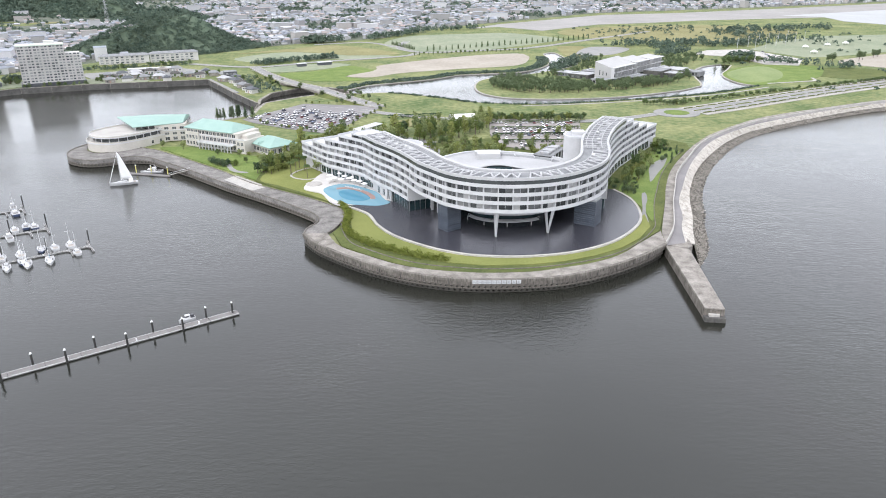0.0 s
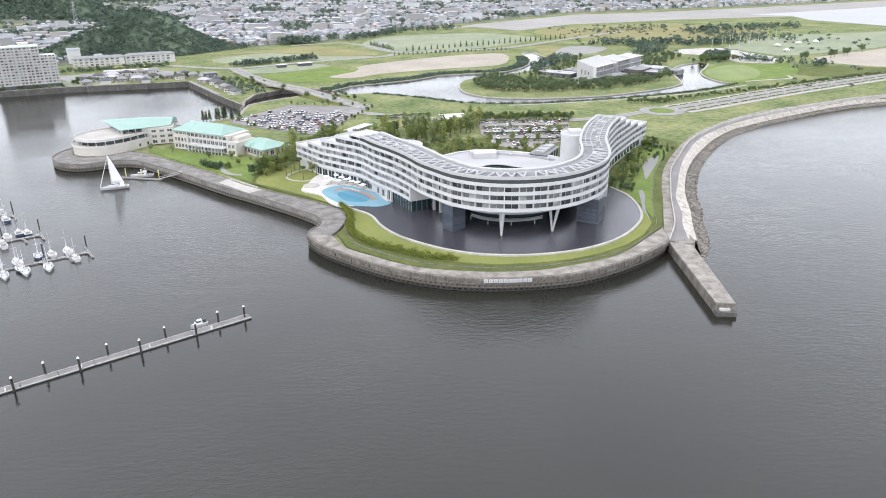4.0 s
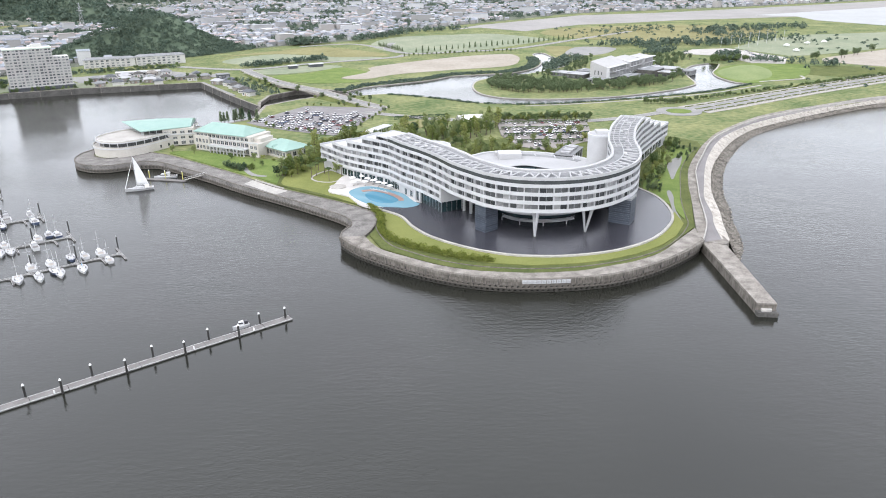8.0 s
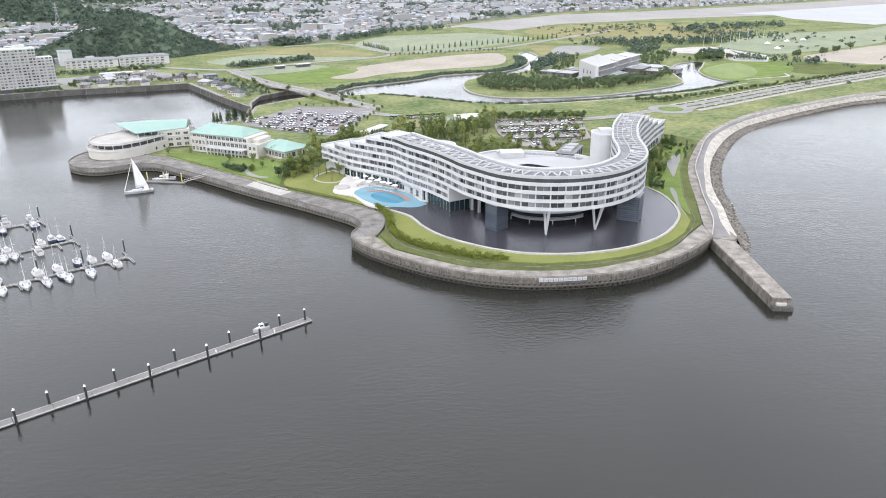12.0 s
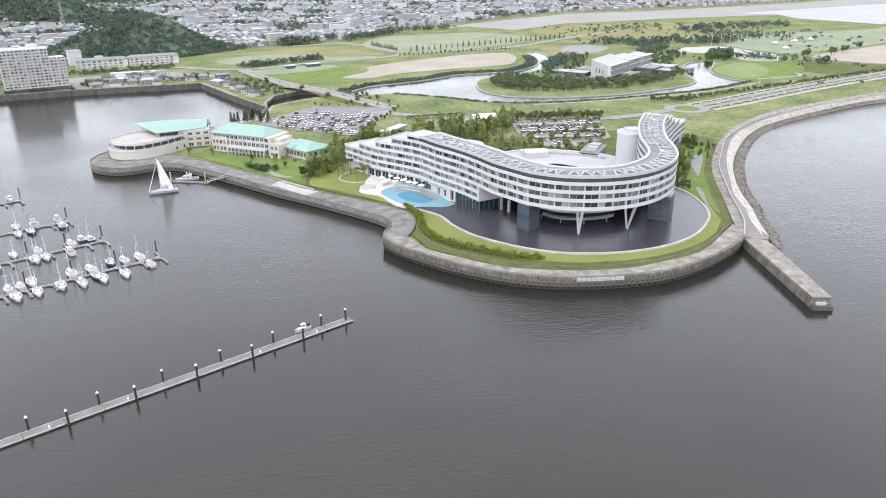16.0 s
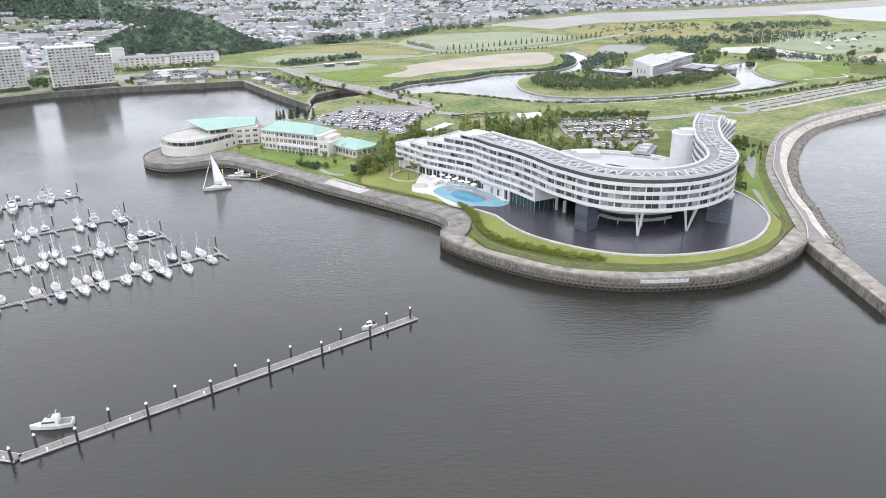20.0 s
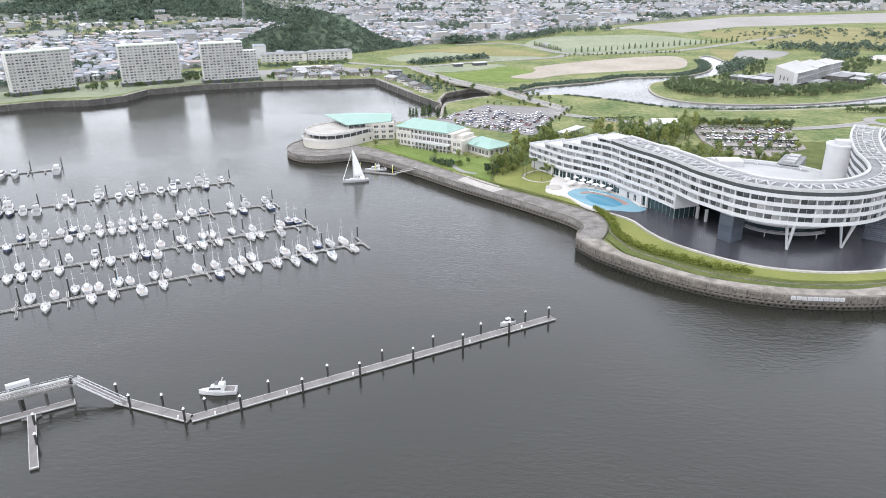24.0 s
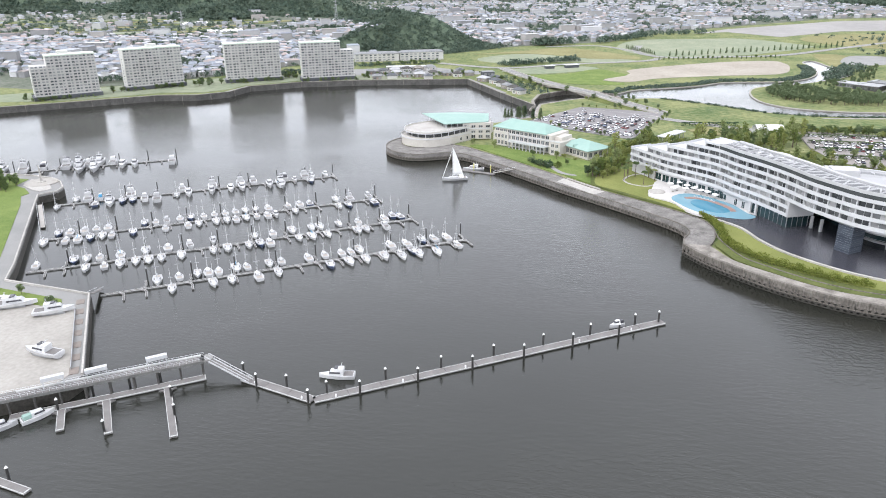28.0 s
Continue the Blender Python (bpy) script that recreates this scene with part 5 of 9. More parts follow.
# each row: ends of the walkway, then its berths as distance along it and kind of boat, nearer side and farther side
ROWS_ = [((-449, 333), (-363, 386.5),
          "46M 54M 70m 77k 99m", "2M 14M 25k 38M 44M 50m 56M 64m"),
         ((-370, 289.3), (-248.9, 369.2),
          "0s 18n 25M 31n 36n 42m 48M 58s 64m 76m 86m 92m 107m 113M 130n", "8s 14M 20c 35M 61m 77M 92M 99m 117k 128M"),
         ((-341.3, 243.2), (-210.8, 333.2),
          "2s 11s 16b 21n 26s 30s 39n 53s 63s 68s 76s 81s 85s 90b 95s 100s 104k 114s 136s 141n 154n", "7n 12s 18s 23s 28s 44n 49s 54m 60s 65n 71s 76s 81s 86s 91s 96s 102s 112s 118s 123n 137s 144M 154m"),
         ((-319.8, 210.8), (-184.3, 305.2),
          "22s 29s 35s 41s 46s 51s 59s 72s 78s 87s 92n 96s 109s 115b 122s 136s 140s 149m", "3s 17n 22s 27s 35b 45s 54s 63m 73m 91s 99s 108s 117s 121s 130s 139s 152s 160n"),
         ((-276.2, 198.6), (-154, 283),
          "25s 40s 47s 57s 65s 86n 94s 101s 109s 116s 122n 142s", "20s 28s 35s 39s 43s 50b 54s 63s 68s 79s 86s 93s 97s 101s 115s 122s 130n 135s 141s")]
BOAT = {"s": SAIL[:2], "b": [SAIL[2]], "n": [SAIL[3]], "m": [MOTOR[0]], "M": [MOTOR[1]], "k": [MOTOR[2]], "c": [MOTOR[3]]}
for ri_, (a, b, near_, far_) in enumerate(ROWS_):
    A, Bv = Vector((*a, 0)), Vector((*b, 0))
    u = (Bv - A).normalized()
    v = Vector((-u.y, u.x, 0))
    ln_ = (Bv - A).length
    yaw = math.degrees(math.atan2(u.y, u.x))
    row = thing("marina_pontoon", Matrix.LocRotScale(A, Euler((0, 0, radians(yaw))), None), "grey floating marina walkway with curved finger berths", "pontoon", "marina walkways")
    nseg = int(ln_ / 15)
    pitch = ln_ / nseg
    for k in range(nseg):
        w_ = part("walkway", boxed(k * pitch + 0.05, -0.6, 0.05, (k + 1) * pitch - 0.05, 0.6, 0.5, 0.05), "marina_deck", row)
        for o in (-0.62, 0.5):
            part("edge_rail", boxed(k * pitch + 0.05, o, 0.35, (k + 1) * pitch - 0.05, o + 0.12, 0.58), "rail_white", w_)
        part("float", boxed(k * pitch + 1.0, -0.8, -0.5, (k + 1) * pitch - 1.0, 0.8, 0.06), "float_side", row)
        for x, side, reach in (((k + 0.5) * pitch, -1, 7.6), ((k + 1) * pitch - 0.5, -1, 7.6), ((k + 1) * pitch - 0.5, 1, 7.4)):
            bm = bmesh.new()
            ln2 = [Vector((x - 1.9 * max(0, 1 - 3 * q) ** 2, side * (0.3 + reach * q), 0)) for q in (0, 0.04, 0.09, 0.16, 0.24, 0.33, 0.6, 1.0)]
            sweep(bm, ln2, [(-0.36, 0.02), (-0.36, 0.52), (0.36, 0.52), (0.36, 0.02)])
            bmesh.ops.recalc_face_normals(bm, faces=bm.faces[:])
            f_ = part("finger", bm, "marina_deck", row)
            bm = bmesh.new()
            sweep(bm, ln2, [(0.28, 0.5), (0.28, 0.58), (0.4, 0.58), (0.4, 0.5)])
            sweep(bm, ln2, [(-0.4, 0.5), (-0.4, 0.58), (-0.28, 0.58), (-0.28, 0.5)])
            bmesh.ops.recalc_face_normals(bm, faces=bm.faces[:])
            part("edge_rail", bm, "rail_white", f_)
            if side > 0:
                copy_thing(PILE, Matrix.Translation(A + u * (x + 0.7) + v * 7.2))
    for side, berths in ((-1, near_), (1, far_)):
        for it in berths.split():
            kind_ = it[-1]
            reach = (6.6 if kind_ in "Mk" else 5.0 if side < 0 else 6.2) + mr.uniform(-0.4, 0.4)
            pos = A + u * (float(it[:-1]) + 0.2) + v * (side * reach)
            out_ = mr.random() < (0.7 if side < 0 else 0.6)
            ang = yaw + (180 if (side < 0) == out_ else 0) + mr.uniform(-3, 3)
            k_ = mr.uniform(0.94, 1.06) * ((1.55, 1.3)[ri_] if ri_ < 2 and kind_ in "Mmk" else 1.0)
            copy_thing(mr.choice(BOAT[kind_]), pose(pos.x, pos.y, 0, 0, 0, ang)).scale = (k_ * 1.06, k_, k_)

# ---- long outer pontoon with tall black piles ----
outer = thing("floating_pontoon", pose(0, 0, 0), "long narrow grey floating pontoon bent at one end", "pontoon")
L1, L2, L3 = Vector((-196, 157.2, 0)), Vector((-171.5, 150.8, 0)), Vector((-73.6, 219.6, 0))
for a, b, n in ((L1, L2, 3), (L2, L3, 12)):
    d = (b - a).normalized()
    yaw = math.atan2(d.y, d.x)
    ln_ = (b - a).length / n
    for k in range(n):
        o = part("deck", boxed(0.06, -1.5, 0.12, ln_ - 0.06, 1.5, 0.6, 0.04), "pontoon_deck", outer)
        o.matrix_basis = Matrix.LocRotScale(a + d * ln_ * k, Euler((0, 0, yaw)), None)
        part("float", boxed(0.6, -1.35, -0.6, ln_ - 0.6, 1.35, 0.13), "float_side", o)
        part("edge_rail", boxed(0.06, -1.56, 0.4, ln_ - 0.06, -1.44, 0.68), "rail_white", o)
        part("edge_rail", boxed(0.06, 1.44, 0.4, ln_ - 0.06, 1.56, 0.68), "rail_white", o)
        if k % 2 == 0:
            part("service_post", boxed(ln_ * 0.6, -1.3, 0.6, ln_ * 0.6 + 0.4, -0.9, 1.5, 0.05), "pile_cap", o)
BIG = pile(pose(-75.2, 218.8, 0), 4.4, r=0.34)
d = (L3 - L2).normalized()
nn = Vector((-d.y, d.x, 0))
for k in range(1, 14):
    p = L3 - d * (1.6 + 8.75 * k) + nn * (1.75 if k % 2 else -1.75)
    copy_thing(BIG, Matrix.Translation(p))
for x, y in ((-197, 159.0), (-190.5, 154.2), (-181.5, 155.3), (-172.5, 149.6)):
    copy_thing(BIG, pose(x, y, 0))
yacht = motorboat(pose(-169.5, 164, 0, 0, 0, 101), 10.6, "white motor yacht with a flybridge lying at the pontoon", True, "", name="motor_yacht")
dingy = motorboat(pose(-89, 213.2, 0, 0, 0, 125), 5.6, "small white motorboat with a dark canopy", canopy="boat_dark", group="", name="dinghy")

# ---- fixed pier, ramp and low landing pontoon by the boatyard ----
pier = thing("pier", pose(0, 0, 0), "raised grey pier deck on dark columns with railings", "pier")
P0, P1 = Vector((-252, 126.5, 0)), Vector((-208.5, 157.8, 0))
d = (P1 - P0).normalized()
yaw = math.atan2(d.y, d.x)
ln_ = (P1 - P0).length


def on_pier(name, bm, material, parent, s, o=0.0, z=0.0, label=""):
    ob = part(name, bm, material, parent, label)
    ob.matrix_basis = Matrix.LocRotScale(P0 + d * s + Vector((-d.y, d.x, 0)) * o + Vector((0, 0, z)), Euler((0, 0, yaw)), None)
    return ob


for k in range(6):
    on_pier("deck", boxed(0.03, -1.5, 5.0, ln_ / 6 - 0.03, 1.5, 5.5, 0.04), "pontoon_deck", pier, k * ln_ / 6)
    on_pier("beam", boxed(0, -1.62, 4.6, ln_ / 6, -1.5, 5.45), "float_side", pier, k * ln_ / 6)
    for o in (-1.5, 1.5):
        bm = bmesh.new()
        for j in range(5):
            tube(bm, (j * ln_ / 30, o, 5.5), (j * ln_ / 30, o, 6.6), 0.05, 0.05, 5)
        for z in (6.1, 6.6):
            tube(bm, (0, o, z), (ln_ / 6, o, z), 0.045, 0.045, 5)
        on_pier("railing", bm, "alloy", pier, k * ln_ / 6)
for k in range(9):
    bm = bmesh.new()
    tube(bm, (0, -1.2, -3), (0, -1.2, 5), 0.32, 0.32, 8)
    tube(bm, (0, 1.2, -3), (0, 1.2, 5), 0.32, 0.32, 8)
    on_pier("column", bm, "dark_concrete", pier, 2 + k * (ln_ - 3) / 8)
on_pier("conduit", boxed(4, 1.2, 5.5, ln_ - 1, 1.75, 5.95), "rail_white", pier, 0, label="pale service conduit")
bm = bmesh.new()
tube(bm, (0, 0, 5.0), (0, 0, 5.5), 1.9, 1.9, 16)
on_pier("end_platform", bm, "road_grey", pier, ln_ + 0.4)
for s in (13.5, 24.5, 40.5):
    g = thing("gantry", Matrix.LocRotScale(P0 + d * s + Vector((-d.y, d.x, 0)) * 0.3 + Vector((0, 0, 5.5)), Euler((0, 0, yaw + 0.08)), None), "white raised board on short posts over the pier", "gantry", "boards over the pier")
    part("board", boxed(-2.9, -0.7, 3.3, 2.9, 0.7, 3.6, 0.05), "white_paint", g)
    for x in (-2.5, 2.5):
        for y in (-0.6, 0.6):
            part("post", boxed(x - 0.08, y - 0.08, 0, x + 0.08, y + 0.08, 3.3), "white_paint", g)
    part("fascia", boxed(-2.9, -0.74, 2.5, 2.9, -0.66, 3.3), "white_paint", g)
ramp = thing("gangway", pose(0, 0, 0), "white sloping metal gangway down to the pontoon", "gangway")
ra, rb = Vector((-208, 158, 5.4)), Vector((-193, 155.6, 0.75))
dr = (rb - ra).normalized()
side = Vector((-dr.y, dr.x, 0)).normalized()
bm = bmesh.new()
strip(bm, [ra + side, rb + side], [ra - side, rb - side])
strip(bm, [ra + side - Vector((0, 0, 0.25)), rb + side - Vector((0, 0, 0.25))], [ra - side - Vector((0, 0, 0.25)), rb - side - Vector((0, 0, 0.25))])
part("tread", bm, "pontoon_deck", ramp)
for sg in (-1, 1):
    bar("rail", ra + side * sg + Vector((0, 0, 1.1)), rb + side * sg + Vector((0, 0, 1.1)), 0.14, 0.14, "white_paint", ramp)
    bar("girder", ra + side * sg, rb + side * sg, 0.2, 0.45, "white_paint", ramp)
    for k in range(9):
        q = ra.lerp(rb, k / 8) + side * sg
        bar("baluster", q, q + Vector((0, 0, 1.1)), 0.07, 0.07, "white_paint", ramp)
landing = thing("landing_pontoon", pose(0, 0, 0), "low grey landing pontoon with three finger berths", "pontoon")


def float_run(a, b, w, name="deck"):
    a, b = Vector((*a, 0)), Vector((*b, 0))
    dd = b - a
    o = part(name, boxed(0, -w / 2, 0.1, dd.length, w / 2, 0.62, 0.06), "pontoon_deck", landing)
    o.matrix_basis = Matrix.LocRotScale(a, Euler((0, 0, math.atan2(dd.y, dd.x))), None)
    part("edge_rail", boxed(0, -w / 2 - 0.06, 0.35, dd.length, -w / 2 + 0.08, 0.7), "rail_white", o)
    part("edge_rail", boxed(0, w / 2 - 0.08, 0.35, dd.length, w / 2 + 0.06, 0.7), "rail_white", o)
    part("end_rail", boxed(dd.length - 0.3, -w / 2 + 0.2, 0.35, dd.length, w / 2 - 0.2, 0.76), "rail_white", o)
    part("float", boxed(0.5, -w / 2 + 0.2, -0.5, dd.length - 0.5, w / 2 - 0.2, 0.12), "float_side", o)


float_run((-249, 125.4), (-207.5, 155.4), 2.6)
for a, b in (((-237.8, 131.8), (-231.4, 123.4)), ((-228.6, 138.4), (-218.0, 125.0)), ((-215.4, 147.8), (-200.4, 127.4))):
    float_run(a, b, 1.9, "finger")
    fa, fb = Vector((*a, 0)), Vector((*b, 0))
    df = (fb - fa).normalized()
    dl = Vector((41.5, 30, 0)).normalized()
    for sg in (-1, 1):
        c0 = fa + df * 0.9 + dl * (sg * 0.95)
        bm = bmesh.new()
        plate(bm, [c0] + [c0 + dl * (sg * 1.5 * (1 - math.sin(q * math.pi / 12))) + df * (1.7 * (1 - math.cos(q * math.pi / 12))) for q in range(7)], 0.12, 0.63)
        bmesh.ops.recalc_face_normals(bm, faces=bm.faces[:])
        part("fillet", bm, "pontoon_deck", landing)
float_run((-262, 112), (-252, 121), 1.9, "finger")
float_run((-234, 103.5), (-222, 101.5), 2.0, "finger")
for x, y in ((-242, 136.2), (-234.5, 140.6), (-226, 145.6), (-219, 150.2), (-238.5, 131.4), (-219.5, 125.5), (-205.5, 136), (-211.5, 143.8), (-229.5, 104.2), (-251, 123), (-245.5, 133.9)):
    copy_thing(BIG, pose(x, y, -0.5))
motorboat(pose(-241.5, 127.5, 0, 0, 0, -32), 8.5, "white open motorboat with a teal cover at the landing", canopy="teal_roof", group="")
motorboat(pose(-247.5, 121.0, 0, 0, 0, -40), 8.0, "white cabin motorboat beside the landing", group="")
motorboat(pose(-250.5, 115.5, 0, 0, 0, -40), 8.8, "white motor cruiser beside the landing", True, group="")

# ---- boatyard quay and west lawns ----
QUAY = [(-900, 322), (-434, 323), (-411, 323), (-398, 320.5), (-388, 315), (-379, 306), (-377, 299), (-382, 291), (-374, 280), (-322, 209), (-313.5, 195.5), (-274, 191.5), (-239, 143.5), (-239.5, 136.5), (-262, 119), (-300, 88), (-420, -10), (-900, -10)]
quay = patch("quay", QUAY, 4.4, "road_grey", "grey concrete boatyard quay", "quay", thick=7)
patch("boatyard", [(-318, 182), (-272.5, 182), (-267, 175), (-252, 155), (-243.2, 143.6), (-243, 138), (-266, 121.5), (-302, 96), (-420, 2), (-900, 2), (-900, 140)], 4.52, "quay_paving", "pale sandy concrete boatyard paving", "paving", thick=0.4)
patch("lawn", [(-318, 190), (-281, 185.5), (-277, 180.5), (-284, 179.5), (-318, 183)], 4.62, "bright_lawn", "grass strip along the boatyard", "lawn", thick=0.5)
patch("lawn", [(-900, 316), (-425, 316.5), (-410, 316), (-408, 304), (-398, 300), (-389.5, 293), (-390, 288), (-379.5, 276), (-327.5, 205.5), (-321, 193), (-318, 189), (-330, 184), (-900, 180)], 4.6, "bright_lawn", "lawn beside the marina wall", "lawn", thick=0.5)
patch("path", [(-408, 316), (-400, 315), (-391, 309.5), (-384, 303), (-384.5, 300), (-387, 297), (-393, 299), (-404, 305)], 4.7, "pale_concrete", "pale walk round the bastion platform", "path", thick=0.4)
bm = bmesh.new()
tube(bm, (-398, 312, 4.3), (-398, 312, 4.85), 8.5, 8.5, 28)
tagged(part("round_platform", bm, "quay_paving"), "round pale paved bastion platform", "platform", kind="structure")
obel = thing("monument", pose(-398, 312, 4.85), "tall pale tapering monument on the bastion", "monument")
bm = bmesh.new()
tube(bm, (0, 0, 0), (0, 0, 9.5), 1.1, 0.25, 4)
part("shaft", bm, "pale_concrete", obel)
part("base", boxed(-1.6, -1.6, -0.1, 1.6, 1.6, 0.5, 0.1), "pale_concrete", obel)
bm = bmesh.new()
sweep(bm, [Vector((x, y, 4.4)) for x, y in QUAY[1:13]], [(-0.1, -0.6), (-0.1, 0.75), (-0.7, 0.75), (-0.7, -0.6)])
bmesh.ops.recalc_face_normals(bm, faces=bm.faces[:])
part("parapet", bm, "pale_concrete", quay, "pale concrete parapet")
bm = bmesh.new()
sweep(bm, [Vector((x, y, 0)) for x, y in QUAY[1:15]], [(0.0, -2.5), (0.0, 3.7), (0.12, 3.7), (0.12, -2.5)])
bmesh.ops.recalc_face_normals(bm, faces=bm.faces[:])
part("wall_face", bm, "wet_concrete", quay, "dark stained wall face")
for k in range(7):
    q = Vector((-273.2, 185.3, 0)).lerp(Vector((-243.2, 144.6, 0)), k / 6)
    o = part("paving_square", boxed(-1.3, -2.0, 4.3, 1.3, 2.0, 4.56), "brown_paving", quay, "brown paved square")
    o.matrix_basis = pose(q.x, q.y, 0, 0, 0, 36)
bar("yard_rail", (-270.5, 179.5, 5.0), (-244.5, 145, 5.0), 0.2, 0.9, "metal_grey", quay)
for x, y, a, L in ((-293, 177, -62, 15), (-275.5, 175.5, -58, 13), (-258.5, 150.5, 85, 13), (-304, 178, -62, 12), (-271, 139, 40, 9)):
    motorboat(pose(x, y, 5.15, 0, 0, a), L, "white motor yacht laid up on a trailer in the yard", True, "yachts in the boatyard", name="motor_yacht")
    cr_ = thing("boat_cradle", pose(x, y, 4.52, 0, 0, a), "low steel boat cradle in the yard", "cradle", "cradles in the boatyard")
    part("rail", boxed(-1.1, -L * 0.3, 0, -0.85, L * 0.25, 0.62), "metal_grey", cr_)
    part("rail", boxed(0.85, -L * 0.3, 0, 1.1, L * 0.25, 0.62), "metal_grey", cr_)
    part("cross_beam", boxed(-1.2, -L * 0.2, 0.05, 1.2, -L * 0.2 + 0.2, 0.5), "metal_grey", cr_)
    part("cross_beam", boxed(-1.2, L * 0.15, 0.05, 1.2, L * 0.15 + 0.2, 0.5), "metal_grey", cr_)

# ramp down to the first marina walkway
g2 = thing("gangway", pose(0, 0, 0), "grey metal gangway from the quay corner", "gangway")
bar("tread", (-274, 192, 4.4), (-279, 203, 0.7), 1.6, 0.3, "pontoon_deck", g2)
bar("rail", (-275, 191.6, 5.4), (-280, 202.6, 1.7), 0.1, 0.1, "alloy", g2)
bar("rail", (-273, 192.4, 5.4), (-278, 203.4, 1.7), 0.1, 0.1, "alloy", g2)
g2 = thing("gangway", pose(0, 0, 0), "white roofed gangway along the marina wall", "gangway")
bar("tread", (-371, 279, 3.8), (-352, 258, 0.7), 2.0, 0.4, "pale_concrete", g2)
bar("rail", (-370, 280, 4.8), (-351, 259, 1.7), 0.12, 0.5, "white_paint", g2)
bar("rail", (-372, 278, 4.8), (-353, 257, 1.7), 0.12, 0.5, "white_paint", g2)

# ---- cape dock with its boat, and the sailing yacht ----
dock = thing("visitor_dock", pose(0, 0, 0), "small floating dock with a gangway to the promenade", "pontoon")
for a, b in (((-186, 397.4), (-172, 394)), ((-171.8, 393.9), (-158.5, 390.6))):
    dd = Vector((b[0] - a[0], b[1] - a[1], 0))
    o = part("deck", boxed(0, -1.3, 0.05, dd.length, 1.3, 0.6, 0.05), "pontoon_deck", dock)
    o.matrix_basis = Matrix.LocRotScale(Vector((*a, 0)), Euler((0, 0, math.atan2(dd.y, dd.x))), None)
bar("gangway", (-160, 391.5, 0.7), (-146.5, 389, 4.6), 1.5, 0.25, "pale_concrete", dock)
bar("gangway_rail", (-160, 392.3, 1.7), (-146.5, 389.8, 5.6), 0.1, 0.1, "alloy", dock)
bar("gangway_rail", (-160, 390.7, 1.7), (-146.5, 388.2, 5.6), 0.1, 0.1, "alloy", dock)
YEL = pile(pose(-181.5, 398.6, 0), 4.6, body="yellow_paint")
copy_thing(YEL, pose(-161.5, 394.2, 0))
copy_thing(YEL, pose(-172, 397, 0))
motorboat(pose(-172.5, 398.6, 0, 0, 0, 98), 12.5, "white motor cruiser lying at the visitor dock", True, "")
yk = thing("sailing_yacht", pose(-179, 375.5, 0, 0, 0, 112), "white sailing yacht under a tall white mainsail", "sailboat")
Ly = 14.5
part("hull", hull_bm(Ly, 4.2, 1.35, 0.3), "gelcoat", yk)
part("cabin", taper(1.2, -2.0, 3.4, 1.4, 2.2), "gelcoat", yk)
part("cockpit", boxed(-1.2, -6.3, 1.3, 1.2, -2.4, 1.55), "teak", yk)
part("awning", taper(1.4, -5.0, -2.6, 1.5, 3.0, 0.85, 0.2), "sail_cloth", yk)
bm = bmesh.new()
tube(bm, (0, 1.2, 1.5), (0, 1.2, 19.2), 0.13, 0.08, 8)
part("mast", bm, "alloy", yk)
bm = bmesh.new()
tube(bm, (0, 1.1, 3.0), (0.7, -5.0, 3.0), 0.12, 0.1, 6)
part("boom", bm, "alloy", yk)
bm = bmesh.new()
rows = []
for k in range(11):
    u = k / 10
    z = 3.2 + 15.6 * u
    w = (1 - u) ** 0.85
    rows.append([Vector((0.55 * w * (s * (1.6 - s)) + 0.5 * w * s * 0.6, 1.0 - 5.9 * w * s, z)) for s in (0, 0.25, 0.5, 0.75, 1.0)])
strip(bm, *rows)
sail_ob = part("mainsail", bm, "sail_cloth", yk, "white triangular mainsail", smooth=True)
sm = sail_ob.modifiers.new("cloth", "SOLIDIFY")
sm.thickness = 0.03
bm = bmesh.new()
tube(bm, (0, 7.0, 1.9), (0, 1.4, 17.0), 0.22, 0.07, 6)
part("furled_jib", bm, "sail_cloth", yk)
bm = bmesh.new()
for sg in (-1, 1):
    for k in range(7):
        y = -6.4 + k * 1.9
        w = 2.0 if y < 1 else 2.0 * max(1 - ((y / Ly + 0.1) / 0.6) ** 1.8, 0.15)
        tube(bm, (sg * w, y, 1.4), (sg * w, y, 2.2), 0.03, 0.03, 4)
part("guard_rail", bm, "alloy", yk)

# ---- waterside clubhouse: three green-roofed buildings ----
def hip_roof(bm, w, d, z0, z1, over=0.9, ridge=0.5, thick=0.35):
    """A hipped roof with eaves, ridge along x."""
    x, y = w / 2 + over, d / 2 + over
    r = x - y * 2 * ridge if x > y else 0.2
    r = max(r, 0.2)
    lo = [bm.verts.new(c) for c in ((-x, -y, z0 - thick), (x, -y, z0 - thick), (x, y, z0 - thick), (-x, y, z0 - thick))]
    ev = [bm.verts.new(c) for c in ((-x, -y, z0), (x, -y, z0), (x, y, z0), (-x, y, z0))]
    a, b = bm.verts.new((-r, 0, z1)), bm.verts.new((r, 0, z1))
    bm.faces.new(lo[::-1])
    for i in range(4):
        bm.faces.new((lo[i], lo[(i + 1) % 4], ev[(i + 1) % 4], ev[i]))
    bm.faces.new((ev[0], ev[1], b, a))
    bm.faces.new((ev[1], ev[2], b))
    bm.faces.new((ev[2], ev[3], a, b))
    bm.faces.new((ev[3], ev[0], a))
    bmesh.ops.recalc_face_normals(bm, faces=bm.faces[:])


